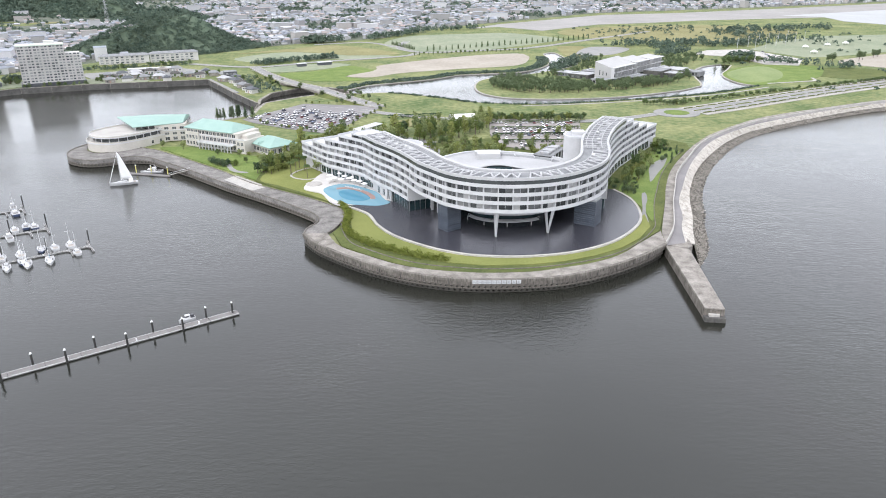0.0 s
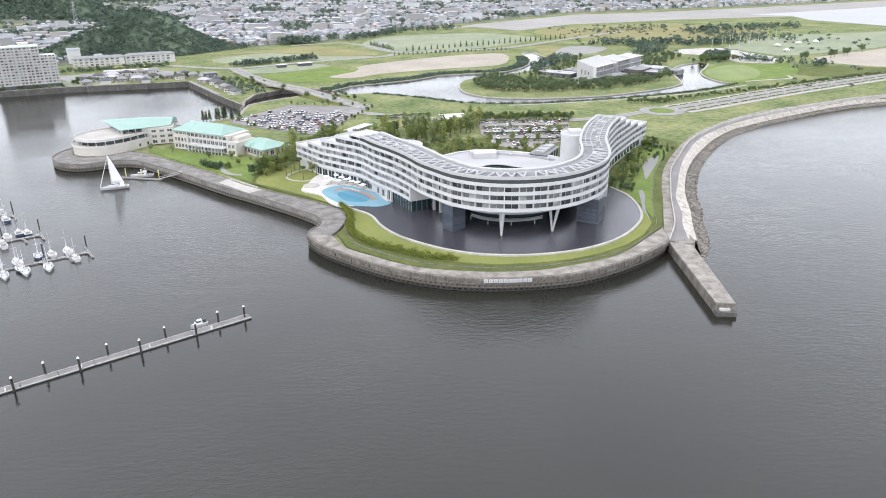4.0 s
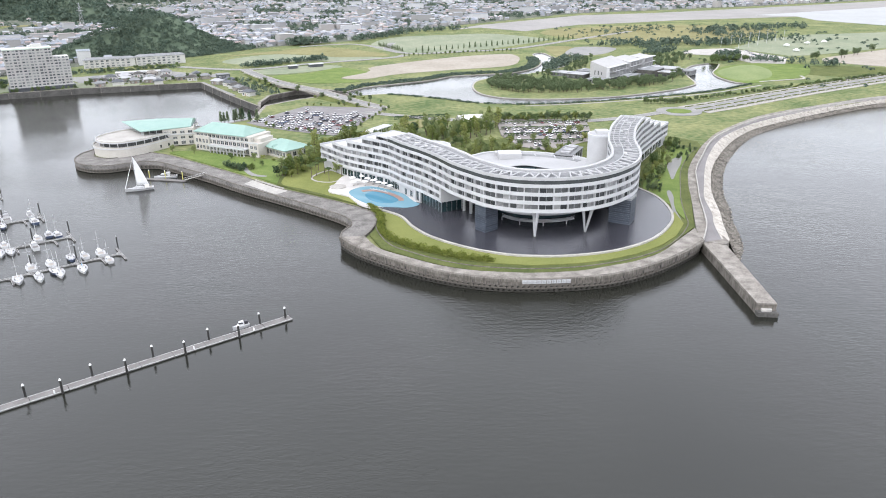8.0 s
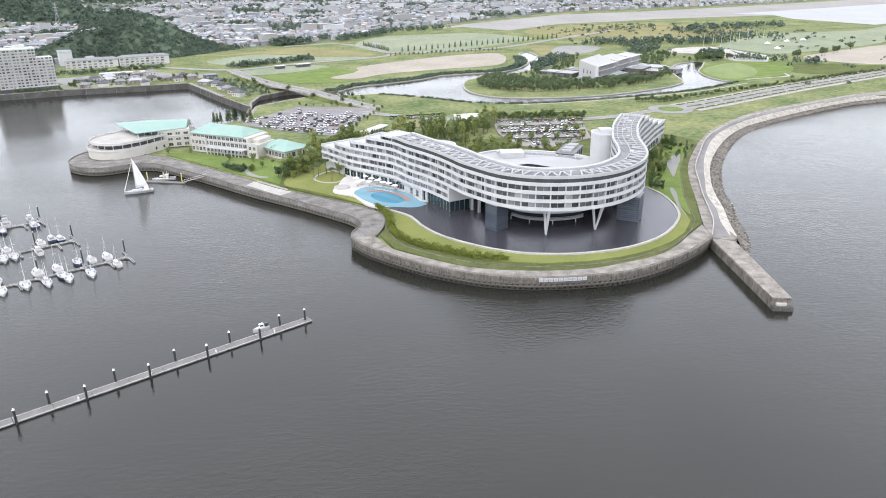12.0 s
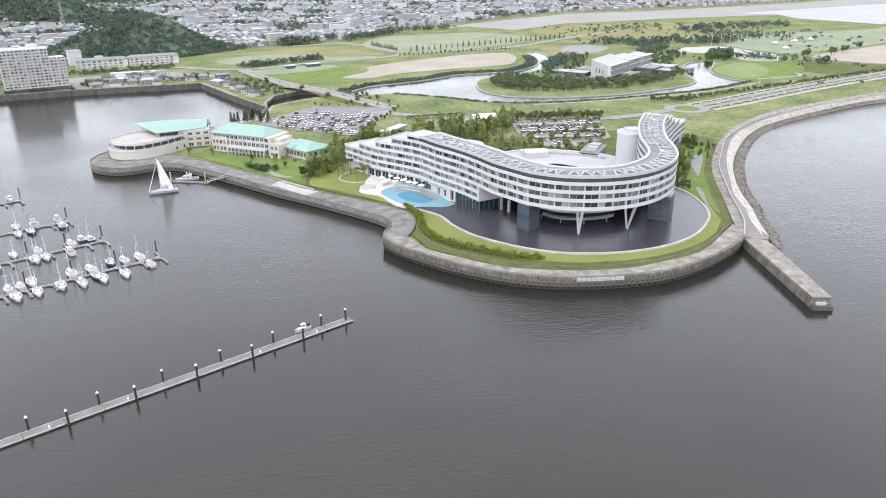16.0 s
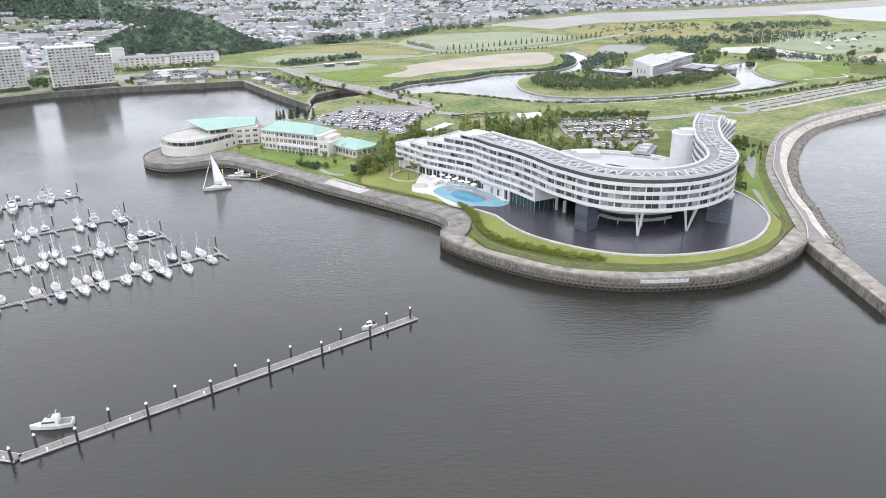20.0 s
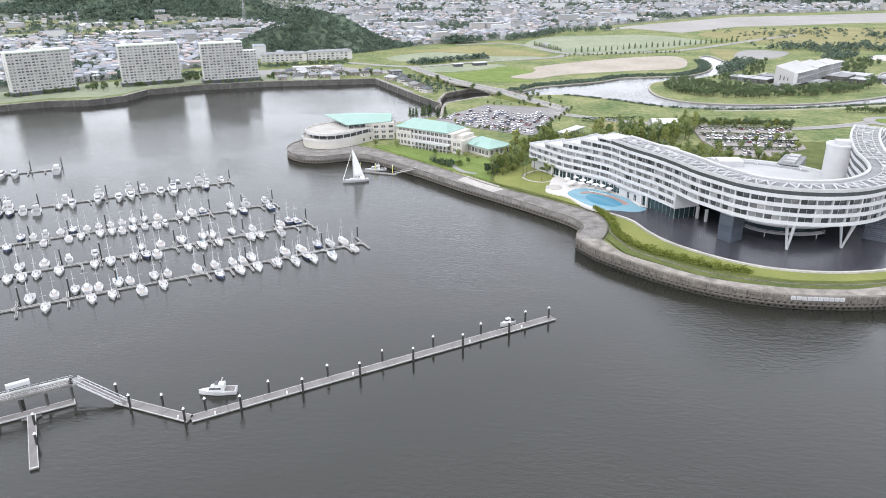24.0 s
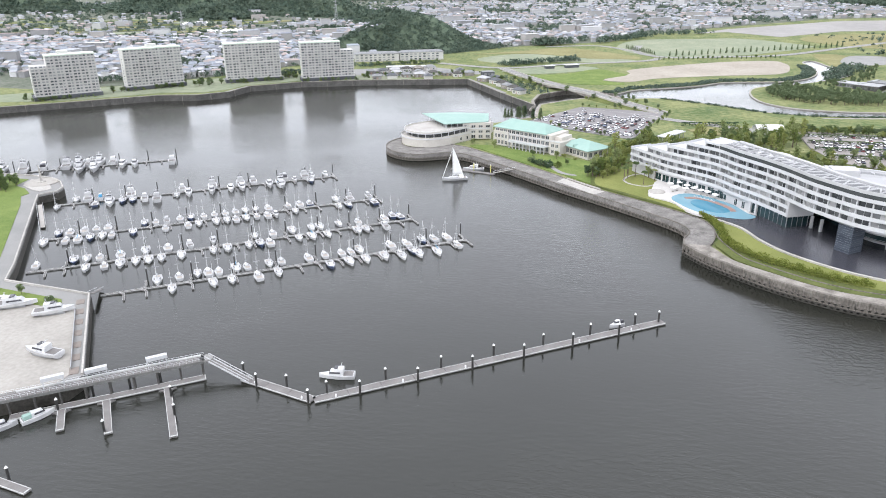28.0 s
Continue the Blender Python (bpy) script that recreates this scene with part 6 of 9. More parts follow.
def window(parent, x, y, z, w, h, rz=0, glass="window_glass", frame_="white_paint"):
    """A window: pane, frame bars and sill, looking towards local -y."""
    m = pose(x, y, z, 0, 0, rz)
    o = part("window", boxed(-w / 2, -0.04, 0, w / 2, 0.1, h), glass, parent)
    o.matrix_basis = m
    part("frame", boxed(-w / 2 - 0.08, -0.12, h - 0.02, w / 2 + 0.08, 0.05, h + 0.1), frame_, o)
    part("sill", boxed(-w / 2 - 0.1, -0.16, -0.12, w / 2 + 0.1, 0.05, 0.0), frame_, o)
    if w > 1.4:
        part("mullion", boxed(-0.06, -0.1, 0, 0.06, 0.02, h), frame_, o)
    return o


ang2 = math.degrees(math.atan2(-21.2, 39.5))
club = thing("clubhouse", pose(-144.1, 447.4, 4.9, 0, 0, ang2), "long cream three-storey clubhouse with a pale green roof", "building", "clubhouse buildings")
WB, DB = 44.0, 19.0
part("wall", boxed(-WB / 2, -DB / 2, -0.6, WB / 2, DB / 2, 10.9, 0.05), "cream_wall", club)
bm = bmesh.new()
hip_roof(bm, WB - 5, DB, 11.2, 15.6, 1.0, 0.36)
o = part("roof", bm, "teal_roof", club, "pale green metal hipped roof")
o.location = (-2.5, 0, 0)
for k in range(15):
    part("roof_seam", boxed(-20 + k * 2.6, -0.05, 0, -19.9 + k * 2.6, 0.05, 0.05), "teal_roof", o).matrix_basis = pose(0, 0, 15.4)
for z in (3.6, 7.4):
    part("floor_band", boxed(-WB / 2 - 0.15, -DB / 2 - 0.5, z, WB / 2 + 0.15, DB / 2 + 0.15, z + 0.35), "white_paint", club)
for k in range(13):
    x = -WB / 2 + 2.2 + k * 3.2
    window(club, x, -DB / 2, 8.2, 2.3, 1.9)
    window(club, x, -DB / 2, 4.5, 1.7 if k < 4 else 2.4, 2.2)
    window(club, x, -DB / 2, 0.5, 1.7, 2.4)
for k in range(5):
    window(club, WB / 2, -DB / 2 + 2.5 + k * 3.6, 4.5, 1.8, 2.0, 90)
part("bay", boxed(-WB / 2 - 0.4, -DB / 2 - 1.0, -0.5, -WB / 2 + 11.5, -DB / 2, 8.8, 0.05), "cream_wall", club)
for k in range(4):
    for z in (0.6, 4.6):
        window(club, -WB / 2 + 1.6 + k * 2.7, -DB / 2 - 1.0, z, 1.5, 2.3)
porch = part("porch_roof", boxed(-8, -DB / 2 - 4.6, 3.5, WB / 2 - 2, -DB / 2 - 0.5, 4.0, 0.05), "white_paint", club)
for k in range(11):
    part("porch_column", boxed(-7.6 + k * 2.65, -DB / 2 - 4.4, -0.5, -7.15 + k * 2.65, -DB / 2 - 3.95, 3.5), "white_paint", club)
part("balcony_rail", boxed(-8, -DB / 2 - 4.6, 4.0, WB / 2 - 2, -DB / 2 - 4.45, 4.9), "white_paint", porch)
part("side_wing", boxed(WB / 2, -DB / 2 + 3, 7.5, WB / 2 + 5, DB / 2 - 4, 9.8, 0.05), "cream_wall", club)
part("side_wing", boxed(WB / 2, -DB / 2 - 2, -0.5, WB / 2 + 7, DB / 2 - 3, 7.6, 0.05), "cream_wall", club)
part("parapet", boxed(WB / 2, -DB / 2 - 2.1, 7.6, WB / 2 + 7.1, -DB / 2 - 1.9, 8.5), "white_paint", club)
for k in range(2):
    for z in (0.8, 4.4):
        window(club, WB / 2 + 1.9 + k * 3, -DB / 2 - 2, z, 1.8, 2.0)

pav = thing("pavilion", pose(-109, 431.5, 4.9, 0, 0, -45), "cream pavilion with a pale green hipped roof", "building", "clubhouse buildings")
part("wall", boxed(-11.5, -8.5, -0.5, 11.5, 8.5, 4.9, 0.05), "cream_wall", pav)
bm = bmesh.new()
hip_roof(bm, 23, 17, 5.2, 8.8, 1.6, 0.42)
part("roof", bm, "teal_roof", pav, "pale green metal hipped roof")
for k in range(7):
    window(pav, -9.6 + k * 3.2, -8.5, 0.9, 2.3, 2.6)
for k in range(4):
    window(pav, -11.5, -6 + k * 4.0, 0.9, 2.2, 2.6, -90)
    window(pav, 11.5, -6 + k * 4.0, 0.9, 2.2, 2.6, 90)
dm = part("dormer", taper(1.6, -9.6, -5.0, 5.0, 7.0, 0.05, 0.2), "teal_roof", pav, "small gabled dormer")

lounge = thing("lounge_building", pose(0, 0, 0), "round-ended cream lounge building with terraces and a green roof", "building", "clubhouse buildings")
BASE = [(-178, 470), (-189.5, 451.5), (-198, 438.5), (-208.4, 430.5), (-219, 431.5), (-227, 438), (-230, 449), (-223, 464), (-207, 477), (-190, 488), (-176, 489)]
base = spl(BASE, 2.0, True)
cen = Vector((-200, 458, 0))


def grow(pts, k):
    return [cen.xy + (Vector(p[:2]) - cen.xy) * k for p in pts]


bm = bmesh.new()
plate(bm, base, 4.0, 9.3)
bmesh.ops.recalc_face_normals(bm, faces=bm.faces[:])
part("wall", bm, "cream_wall", lounge)
for z0, z1, k in ((9.3, 9.9, 1.012), (12.6, 13.2, 0.95)):
    bm = bmesh.new()
    plate(bm, grow(base, k), z0, z1)
    bmesh.ops.recalc_face_normals(bm, faces=bm.faces[:])
    slab_ = part("terrace_slab", bm, "white_paint", lounge)
    bm = bmesh.new()
    plate(bm, grow(base, k - 0.03), z1 - 0.05, z1 + 0.03)
    part("terrace_floor", bm, "pale_concrete", slab_, "grey paved terrace floor")
bm = bmesh.new()
plate(bm, grow(base, 0.86), 9.9, 12.6)
bmesh.ops.recalc_face_normals(bm, faces=bm.faces[:])
part("glazing", bm, "window_glass", lounge, "dark glazed upper lounge")
for k, z in ((1.0, 9.9), (0.94, 13.2)):
    ring = [Vector((*p, z)) for p in grow(base, k)]
    bm = bmesh.new()
    sweep(bm, ring + ring[:1], [(-0.12, 0.0), (-0.12, 0.7), (0.12, 0.7), (0.12, 0.0)], False)
    part("terrace_parapet", bm, "cream_wall", lounge)
for i, p in enumerate(grow(base, 0.9)):
    if i % 3 == 0:
        q = part("column", boxed(-0.2, -0.2, 9.9, 0.2, 0.2, 12.6), "white_paint", lounge)
        q.location = (p.x, p.y, 0)
for i in (6, 9, 12):
    p, p2 = base[i], base[i + 1]
    window(lounge, p.x, p.y, 5.6, 1.3, 1.9, math.degrees(math.atan2(p2.y - p.y, p2.x - p.x)) + 180)
bm = bmesh.new()
plate(bm, [(-211, 470), (-196, 456), (-174.5, 467), (-178, 488), (-198, 484)], 13.2, 15.8)
bmesh.ops.recalc_face_normals(bm, faces=bm.faces[:])
part("glazing", bm, "window_glass", lounge)
EAVE = [(-224, 477.5), (-201.6, 449), (-174.5, 463), (-179, 490), (-203, 490)]
bm = bmesh.new()
lo = [bm.verts.new((x, y, 15.8 if x > -220 else 16.8)) for x, y in EAVE]
hi = [bm.verts.new((x, y, 16.2 if x > -220 else 17.2)) for x, y in EAVE]
r0, r1 = bm.verts.new((-199, 471, 18.6)), bm.verts.new((-177, 478, 18.6))
bm.faces.new(lo[::-1])
for i in range(5):
    bm.faces.new((lo[i], lo[(i + 1) % 5], hi[(i + 1) % 5], hi[i]))
for q in ((hi[0], hi[1], r0), (hi[1], hi[2], r1, r0), (hi[2], hi[3], r1), (hi[3], hi[4], r0, r1), (hi[4], hi[0], r0)):
    bm.faces.new(q)
bmesh.ops.recalc_face_normals(bm, faces=bm.faces[:])
part("roof", bm, "teal_roof", lounge, "pale green prow-shaped roof")
for k in range(8):
    p = Vector((-201, 450)).lerp(Vector((-175, 463)), k / 7) + Vector((-0.3, 0.9))
    part("roof_post", boxed(-0.15, -0.15, 13.2, 0.15, 0.15, 15.8), "white_paint", lounge).location = (p.x, p.y, 0)
    p = Vector((-218, 470.5)).lerp(Vector((-201.6, 450)), k / 7) + Vector((0.9, 0.6))
    part("roof_post", boxed(-0.15, -0.15, 13.2, 0.15, 0.15, 15.8), "white_paint", lounge).location = (p.x, p.y, 0)

for zr in (13.95, 14.35):
    ring = [Vector((*p, zr)) for p in grow(base, 0.94)]
    bm = bmesh.new()
    sweep(bm, ring + ring[:1], [(-0.05, -0.05), (-0.05, 0.05), (0.05, 0.05), (0.05, -0.05)], False)
    part("terrace_rail", bm, "alloy", lounge)
wing = part("wing", boxed(-9.5, 0, 0, 9.5, 30, 10.7, 0.05), "cream_wall", lounge, "plain cream three-storey wing")
wing.matrix_basis = pose(-181.5, 458.5, 4.9, 0, 0, 14)
for z in (0.8, 4.3, 7.8):
    for k in range(4):
        window(wing, -7.2 + 4.8 * k, 0, z, 2.6, 1.5 if z > 1 else 2.0)
part("floor_band", boxed(-9.7, -0.4, 6.9, 9.7, 0.05, 7.3), "white_paint", wing)

# ---- parasols and loungers on the pool terrace ----
par = thing("parasol", pose(-58, 366, 6.05), "white canvas parasol on the pool terrace", "parasol", "parasols by the pool")
bm = bmesh.new()
tube(bm, (0, 0, 0), (0, 0, 2.7), 0.05, 0.05, 6)
part("pole", bm, "alloy", par)
bm = bmesh.new()
tip = bm.verts.new((0, 0, 3.0))
rim = [bm.verts.new((1.7 * math.cos(a), 1.7 * math.sin(a), 2.35)) for a in [i * math.tau / 8 for i in range(8)]]
low_ = [bm.verts.new((1.7 * math.cos(a), 1.7 * math.sin(a), 2.15)) for a in [i * math.tau / 8 for i in range(8)]]
for i in range(8):
    bm.faces.new((rim[i], rim[(i + 1) % 8], tip))
    bm.faces.new((low_[i], low_[(i + 1) % 8], rim[(i + 1) % 8], rim[i]))
part("canopy", bm, "sail_cloth", par)
bm = bmesh.new()
tube(bm, (0, 0, 0), (0, 0, 0.18), 0.45, 0.4, 10)
part("base", bm, "concrete", par)
for x, y in ((-63, 363), (-60, 358), (-55, 361), (-52, 357), (-56, 355.5), (-49, 353.5), (-46, 351.5), (-62, 355.5), (-50, 360), (-43, 347)):
    copy_thing(par, pose(x, y, 6.05))
sl = thing("sun_lounger", pose(-52, 346.5, 6.36, 0, 0, 60), "white sun lounger on the timber deck", "lounger", "loungers by the pool")
part("bed", boxed(-0.35, -1.0, 0.28, 0.35, 0.45, 0.4, 0.03), "white_paint", sl)
bm = bmesh.new()
box(bm, -0.35, 0, -0.06, 0.35, 0.75, 0.06, pose(0, 0.43, 0.36, 38))
part("backrest", bm, "white_paint", sl)
for x in (-0.3, 0.3):
    for y in (-0.8, 0.3):
        part("leg", boxed(x - 0.03, y - 0.03, -0.02, x + 0.03, y + 0.03, 0.28), "alloy", sl)
for k in range(5):
    copy_thing(sl, pose(-50.6 + k * 1.5, 346.0 - k * 1.15, 6.36, 0, 0, 60 - 4 * k))

# ---- fields, roads and open ground inland ----
patch("sand_field", [(-104, 742), (-93, 764), (-77, 792), (-73, 828), (18, 901), (84, 928), (98, 910), (97, 870), (77, 816), (12, 791), (-49, 763), (-77, 735)], 4.62, "bare_earth", "bare sandy ground waiting to be built on", "bare ground", 10)
patch("field", [(-91, 1060), (-57, 1170), (34, 1199), (99, 1209), (170, 1120), (164, 1085), (85, 1000), (21, 961), (-53, 964)], 4.6, "hazed_field_grass", "large flat green field", "field", 20)
patch("lawn", [(-176, 765), (-143, 782), (-114, 823), (-87, 798), (-80, 780), (-104, 748), (-101, 736), (-81, 717), (-125, 711), (-162, 736)], 4.64, "bright_lawn", "roadside lawn beside the sandy ground", "lawn", 8)
patch("field", [(-215, 790), (-180, 830), (-130, 845), (-110, 830), (-135, 800), (-176, 776)], 4.63, "hazed_field_grass", "mown green field beside the hedge", "field", 12)
patch("field", [(-262, 900), (-215, 960), (-150, 940), (-70, 915), (-90, 890), (-180, 880), (-230, 862)], 4.58, "hazed_field_grass", "mown green field", "field", 14)
patch("dry_field", [(-275, 945), (-207, 1004), (-158, 1040), (-60, 938), (-122, 920), (-154, 945), (-215, 966)], 4.66, "dry_grass", "dry yellowish field", "field", 14)
patch("pond_field", [(164, 930), (187, 986), (213, 997), (241, 972), (205, 910), (168, 905)], 4.64, "road_grey", "level grey gravel ground behind the island", "bare ground", 8)
patch("field", [(150, 1000), (175, 1010), (186, 990), (163, 930), (165, 900), (150, 880), (145, 930)], 4.6, "dry_grass", "dry grass bank above the lagoon's arm", "field", 8)
patch("field", [(215, 1120), (180, 1215), (260, 1300), (480, 1330), (560, 1180), (400, 1050), (300, 1060)], 4.6, "dry_grass", "wide dry riverside meadow", "field", 25)
patch("sports_ground", [(392, 953), (467, 1046), (571, 1118), (720, 1140), (900, 1290), (860, 1120), (586, 933), (456, 870), (424, 866)], 4.63, "hazed_field_grass", "green riverside sports ground", "sports ground")
patch("sand_field", [(440, 822), (514, 880), (640, 950), (800, 1030), (760, 900), (560, 790), (489, 760)], 4.66, "bare_earth", "pale bare sandy field", "bare ground", 15)
patch("scrub_ground", [(352, 790), (378, 778), (424, 776), (500, 752), (560, 780), (600, 770), (435, 690), (394, 700), (366, 724)], 4.6, "rough_grass", "rough dark grassland beside the coast road", "grass", 10)
patch("river_flat", [(33, 1290), (90, 1330), (160, 1245), (276, 1362), (376, 1390), (490, 1440), (800, 1500), (3000, 2400), (3000, 2900), (798, 1780), (514, 1655), (337, 1612), (260, 1540), (95, 1385)], 4.6, "tidal_mud", "grey river flats and pale embankment", "river", thick=0.3)
patch("river", [(690, 1545), (756, 1500), (740, 1390), (803, 1235), (1500, 1600), (3000, 2450), (3000, 2700), (1000, 1700)], 4.7, "pale_river_water", "pale river water with the sky's reflection put into its colour", "river")
# mound with its lawn
bm = bmesh.new()
rings = []
patch("field", [(281, 741), (300, 772), (319, 790), (355, 806), (400, 790), (380, 735), (351, 700), (307, 676), (285, 668), (277, 690), (276, 715)], 4.63, "bright_lawn", "smooth grass round the mound", "field", 8)
out = spl([(283, 737), (296, 760), (319, 778), (345, 780), (346, 752), (328, 710), (306, 688), (286, 684), (279, 706)], 8, True)
cen_m = Vector((312, 733, 0))
for k, h in ((1.0, 0), (0.8, 2.2), (0.55, 4.6), (0.28, 6.0), (0.02, 6.4)):
    rings.append([Vector((cen_m.x + (p[0] - cen_m.x) * k, cen_m.y + (p[1] - cen_m.y) * k, 4.4 + h)) for p in out + out[:1]])
strip(bm, *rings)
bmesh.ops.recalc_face_normals(bm, faces=bm.faces[:])
tagged(part("grass_mound", bm, "mound_grass", smooth=True), "smooth round grassy mound by the lagoon", "mound", kind="structure")


def road(name, pts, w, z, material="road_grey", label="grey asphalt road", step=8, kerb=True):
    ln_ = lift(spl(pts, step), z)
    bm = bmesh.new()
    sweep(bm, ln_, [(-w / 2, -0.3), (-w / 2, 0.0), (w / 2, 0.0), (w / 2, -0.3)])
    bmesh.ops.recalc_face_normals(bm, faces=bm.faces[:])
    ob = tagged(part(name, bm, material), label, "road", kind="structure")
    if kerb:
        for sg in (-1, 1):
            bm = bmesh.new()
            sweep(bm, ln_, [(sg * w / 2, 0.0), (sg * w / 2, 0.14), (sg * (w / 2 + 0.6), 0.14), (sg * (w / 2 + 0.6), 0.0)])
            bmesh.ops.recalc_face_normals(bm, faces=bm.faces[:])
            part("kerb", bm, "pale_concrete", ob)
    return ob


COAST_ROAD = [(187, 546), (222, 566), (262, 591), (312, 621), (363, 650), (443, 694), (560, 770), (760, 890)]
road("road", shifted(spl(COAST_ROAD, 10), 4.6), 6.5, 4.75)
road("road", shifted(spl(COAST_ROAD, 10), -4.6), 6.5, 4.75)
med = shifted(spl(COAST_ROAD, 24), 0, 0)
for a, b in zip(med[:-1], med[1:]):
    d_ = b - a
    bm = bmesh.new()
    box(bm, 3, -1.1, 4.5, d_.length - 3, 1.1, 5.05, Matrix.LocRotScale(a, Euler((0, 0, math.atan2(d_.y, d_.x))), None))
    tagged(part("median", bm, "rough_grass"), "planted strip between the carriageways", "median", kind="structure")
for off in (9.4, -9.4):
    ln_ = shifted(spl(COAST_ROAD[:6], 13), off, 0)
    for k, (a, b) in enumerate(zip(ln_[:-1], ln_[1:])):
        d_ = b - a
        bm = bmesh.new()
        box(bm, 1.6 + (k % 3) * 0.5, -1.0, 4.5, d_.length - 1.4, 1.0, 4.98, Matrix.LocRotScale(a, Euler((0, 0, math.atan2(d_.y, d_.x))), None))
        pl_ = tagged(part("planting_bed", bm, "pale_concrete"), "kerbed planting bed beside the coast road", "planting bed", kind="structure")
        bm = bmesh.new()
        box(bm, 2.2 + (k % 3) * 0.5, -0.7, 4.9, d_.length - 2.0, 0.7, 5.45, Matrix.LocRotScale(a, Euler((0, 0, math.atan2(d_.y, d_.x))), None))
        part("planting", bm, "rough_grass", pl_)
for off, w_ in ((13.2, 4.5), (-13.2, 4.5)):
    road("path", shifted(spl(COAST_ROAD[:6], 10), off), w_, 4.72, "quay_paving", "pale paved walk beside the coast road", 8, False)
road("road", [(158, 537), (130, 522), (95, 512), (40, 512), (-20, 532), (-70, 560)], 7, 4.7)
road("road", [(-60, 1085), (-66, 1010), (-48, 962), (-20, 945), (40, 962), (112, 990), (200, 1080), (330, 1215)], 9, 4.72)
road("road", [(-300, 850), (-218, 818), (-150, 860), (-60, 905), (-40, 935)], 8, 4.74)
road("road", [(-72, 1015), (-120, 1075), (-190, 1050)], 7, 4.7)
road("path", [(300, 676), (330, 684), (350, 690), (356, 708)], 2.5, 4.9, "pale_concrete", "pale winding park path", 5, False)
road("path", [(60, 574), (120, 583), (190, 603), (242, 625), (292, 656)], 2.0, 4.7, "quay_paving", "pale lagoon-side path", 8, False)
bm = bmesh.new()
tube(bm, (174, 541, 4.3), (174, 541, 4.82), 17, 17, 40)
rb_ = tagged(part("roundabout", bm, "road_grey"), "grey roundabout at the end of the coast road", "road", kind="structure")
bm = bmesh.new()
tube(bm, (174, 541, 4.82), (174, 541, 5.0), 9.5, 9.5, 32)
part("island", bm, "bright_lawn", rb_, "round grass island")

# ---- road bridge over the inlet ----
bridge = thing("road_bridge", pose(0, 0, 0), "low concrete road bridge with an arched underside", "bridge")
BR = [(-216, 812, 4.9), (-192, 762, 5.6), (-166, 711, 7.4), (-141, 671, 8.4), (-112, 640, 8.0), (-83, 604, 6.2), (-55, 572, 4.9)]
bl = spl(BR, 5)
bm = bmesh.new()
sweep(bm, bl, [(-4.5, -0.9), (-5, 0.0), (5, 0.0), (4.5, -0.9)])
bmesh.ops.recalc_face_normals(bm, faces=bm.faces[:])
part("deck", bm, "road_grey", bridge)
for sg in (-1, 1):
    bm = bmesh.new()
    sweep(bm, bl, [(sg * 4.6, -1.1), (sg * 4.6, 0.9), (sg * 5.05, 0.9), (sg * 5.05, -1.1)])
    bmesh.ops.recalc_face_normals(bm, faces=bm.faces[:])
    part("parapet", bm, "pale_concrete", bridge)
    mid = [p for p in bl if 632 < p.y < 704]
    nrm = normals(mid)
    bm = bmesh.new()
    up = [Vector((p.x + n.x * 4.8 * sg, p.y + n.y * 4.8 * sg, p.z - 0.9)) for p, n in zip(mid, nrm)]
    dn = [Vector((q.x, q.y, q.z - 0.4 - 4.6 * (2 * i / (len(mid) - 1) - 1) ** 2)) for i, q in enumerate(up)]
    strip(bm, up, dn)
    part("spandrel", bm, "concrete", bridge)
for y0 in (708, 626):
    p = min(bl, key=lambda q: abs(q.y - y0))
    o = part("abutment", boxed(-6, -4.6, -1, 6, 4.6, p.z - 0.9), "concrete", bridge)
    o.matrix_basis = pose(p.x, p.y, 0, 0, 0, -52)
for seg in ([p for p in bl if p.y > 700], [p for p in bl if p.y < 634]):
    bm = bmesh.new()
    ns_ = normals(seg)
    strip(bm, *[[Vector((p.x + n.x * o, p.y + n.y * o, (p.z - 0.5 if abs(o) < 6 else 4.2))) for p, n in zip(seg, ns_)] for o in (-11, -5.0, 5.0, 11)])
    bmesh.ops.recalc_face_normals(bm, faces=bm.faces[:])
    part("embankment", bm, "rough_grass", bridge)

# ---- harbour wall below the tower blocks ----
hw = lift([Vector((p[0], p[1], 0)) for p in HARBOUR[2:14]], 0)
bm = bmesh.new()
sweep(bm, hw, [(-0.6, -2), (-0.2, 4.6), (-0.2, 5.6), (0.6, 5.6), (0.6, -2)])
bmesh.ops.recalc_face_normals(bm, faces=bm.faces[:])
hwall = tagged(part("harbour_wall", bm, "dark_concrete"), "long dark concrete harbour wall", "seawall", kind="structure")
bm = bmesh.new()
sweep(bm, lift(hw, 5.6), [(-0.3, -0.35), (-0.3, 0.08), (0.75, 0.08), (0.75, -0.35)])
bmesh.ops.recalc_face_normals(bm, faces=bm.faces[:])
part("coping", bm, "concrete", hwall)
bm = bmesh.new()
sweep(bm, lift(hw[1:-1], 5.0), [(2.0, -0.5), (2.0, 0.06), (5.5, 0.06), (5.5, -0.5)])
bmesh.ops.recalc_face_normals(bm, faces=bm.faces[:])
part("wall_walk", bm, "road_grey", hwall)
at_h, ln_h = along([Vector((p.x, p.y, 0)) for p in hw])
for k in range(int(ln_h / 26)):
    p, d, n = at_h(10 + k * 26)
    o = part("wall_joint", boxed(-0.12, -0.75, 0.2, 0.12, 0.1, 5.3), "concrete", hwall)
    o.matrix_basis = Matrix.LocRotScale(p, Euler((0, 0, math.atan2(d.y, d.x))), None)
patch("lawn", [(-620, 525), (-560, 548), (-510, 595), (-470, 605), (-455, 625), (-452, 650), (-408, 690), (-350, 706), (-300, 715), (-300, 735), (-420, 735), (-520, 680), (-600, 600), (-680, 540)], 4.75, "hazed_field_grass", "grass strip behind the harbour wall", "lawn", thick=0.4)

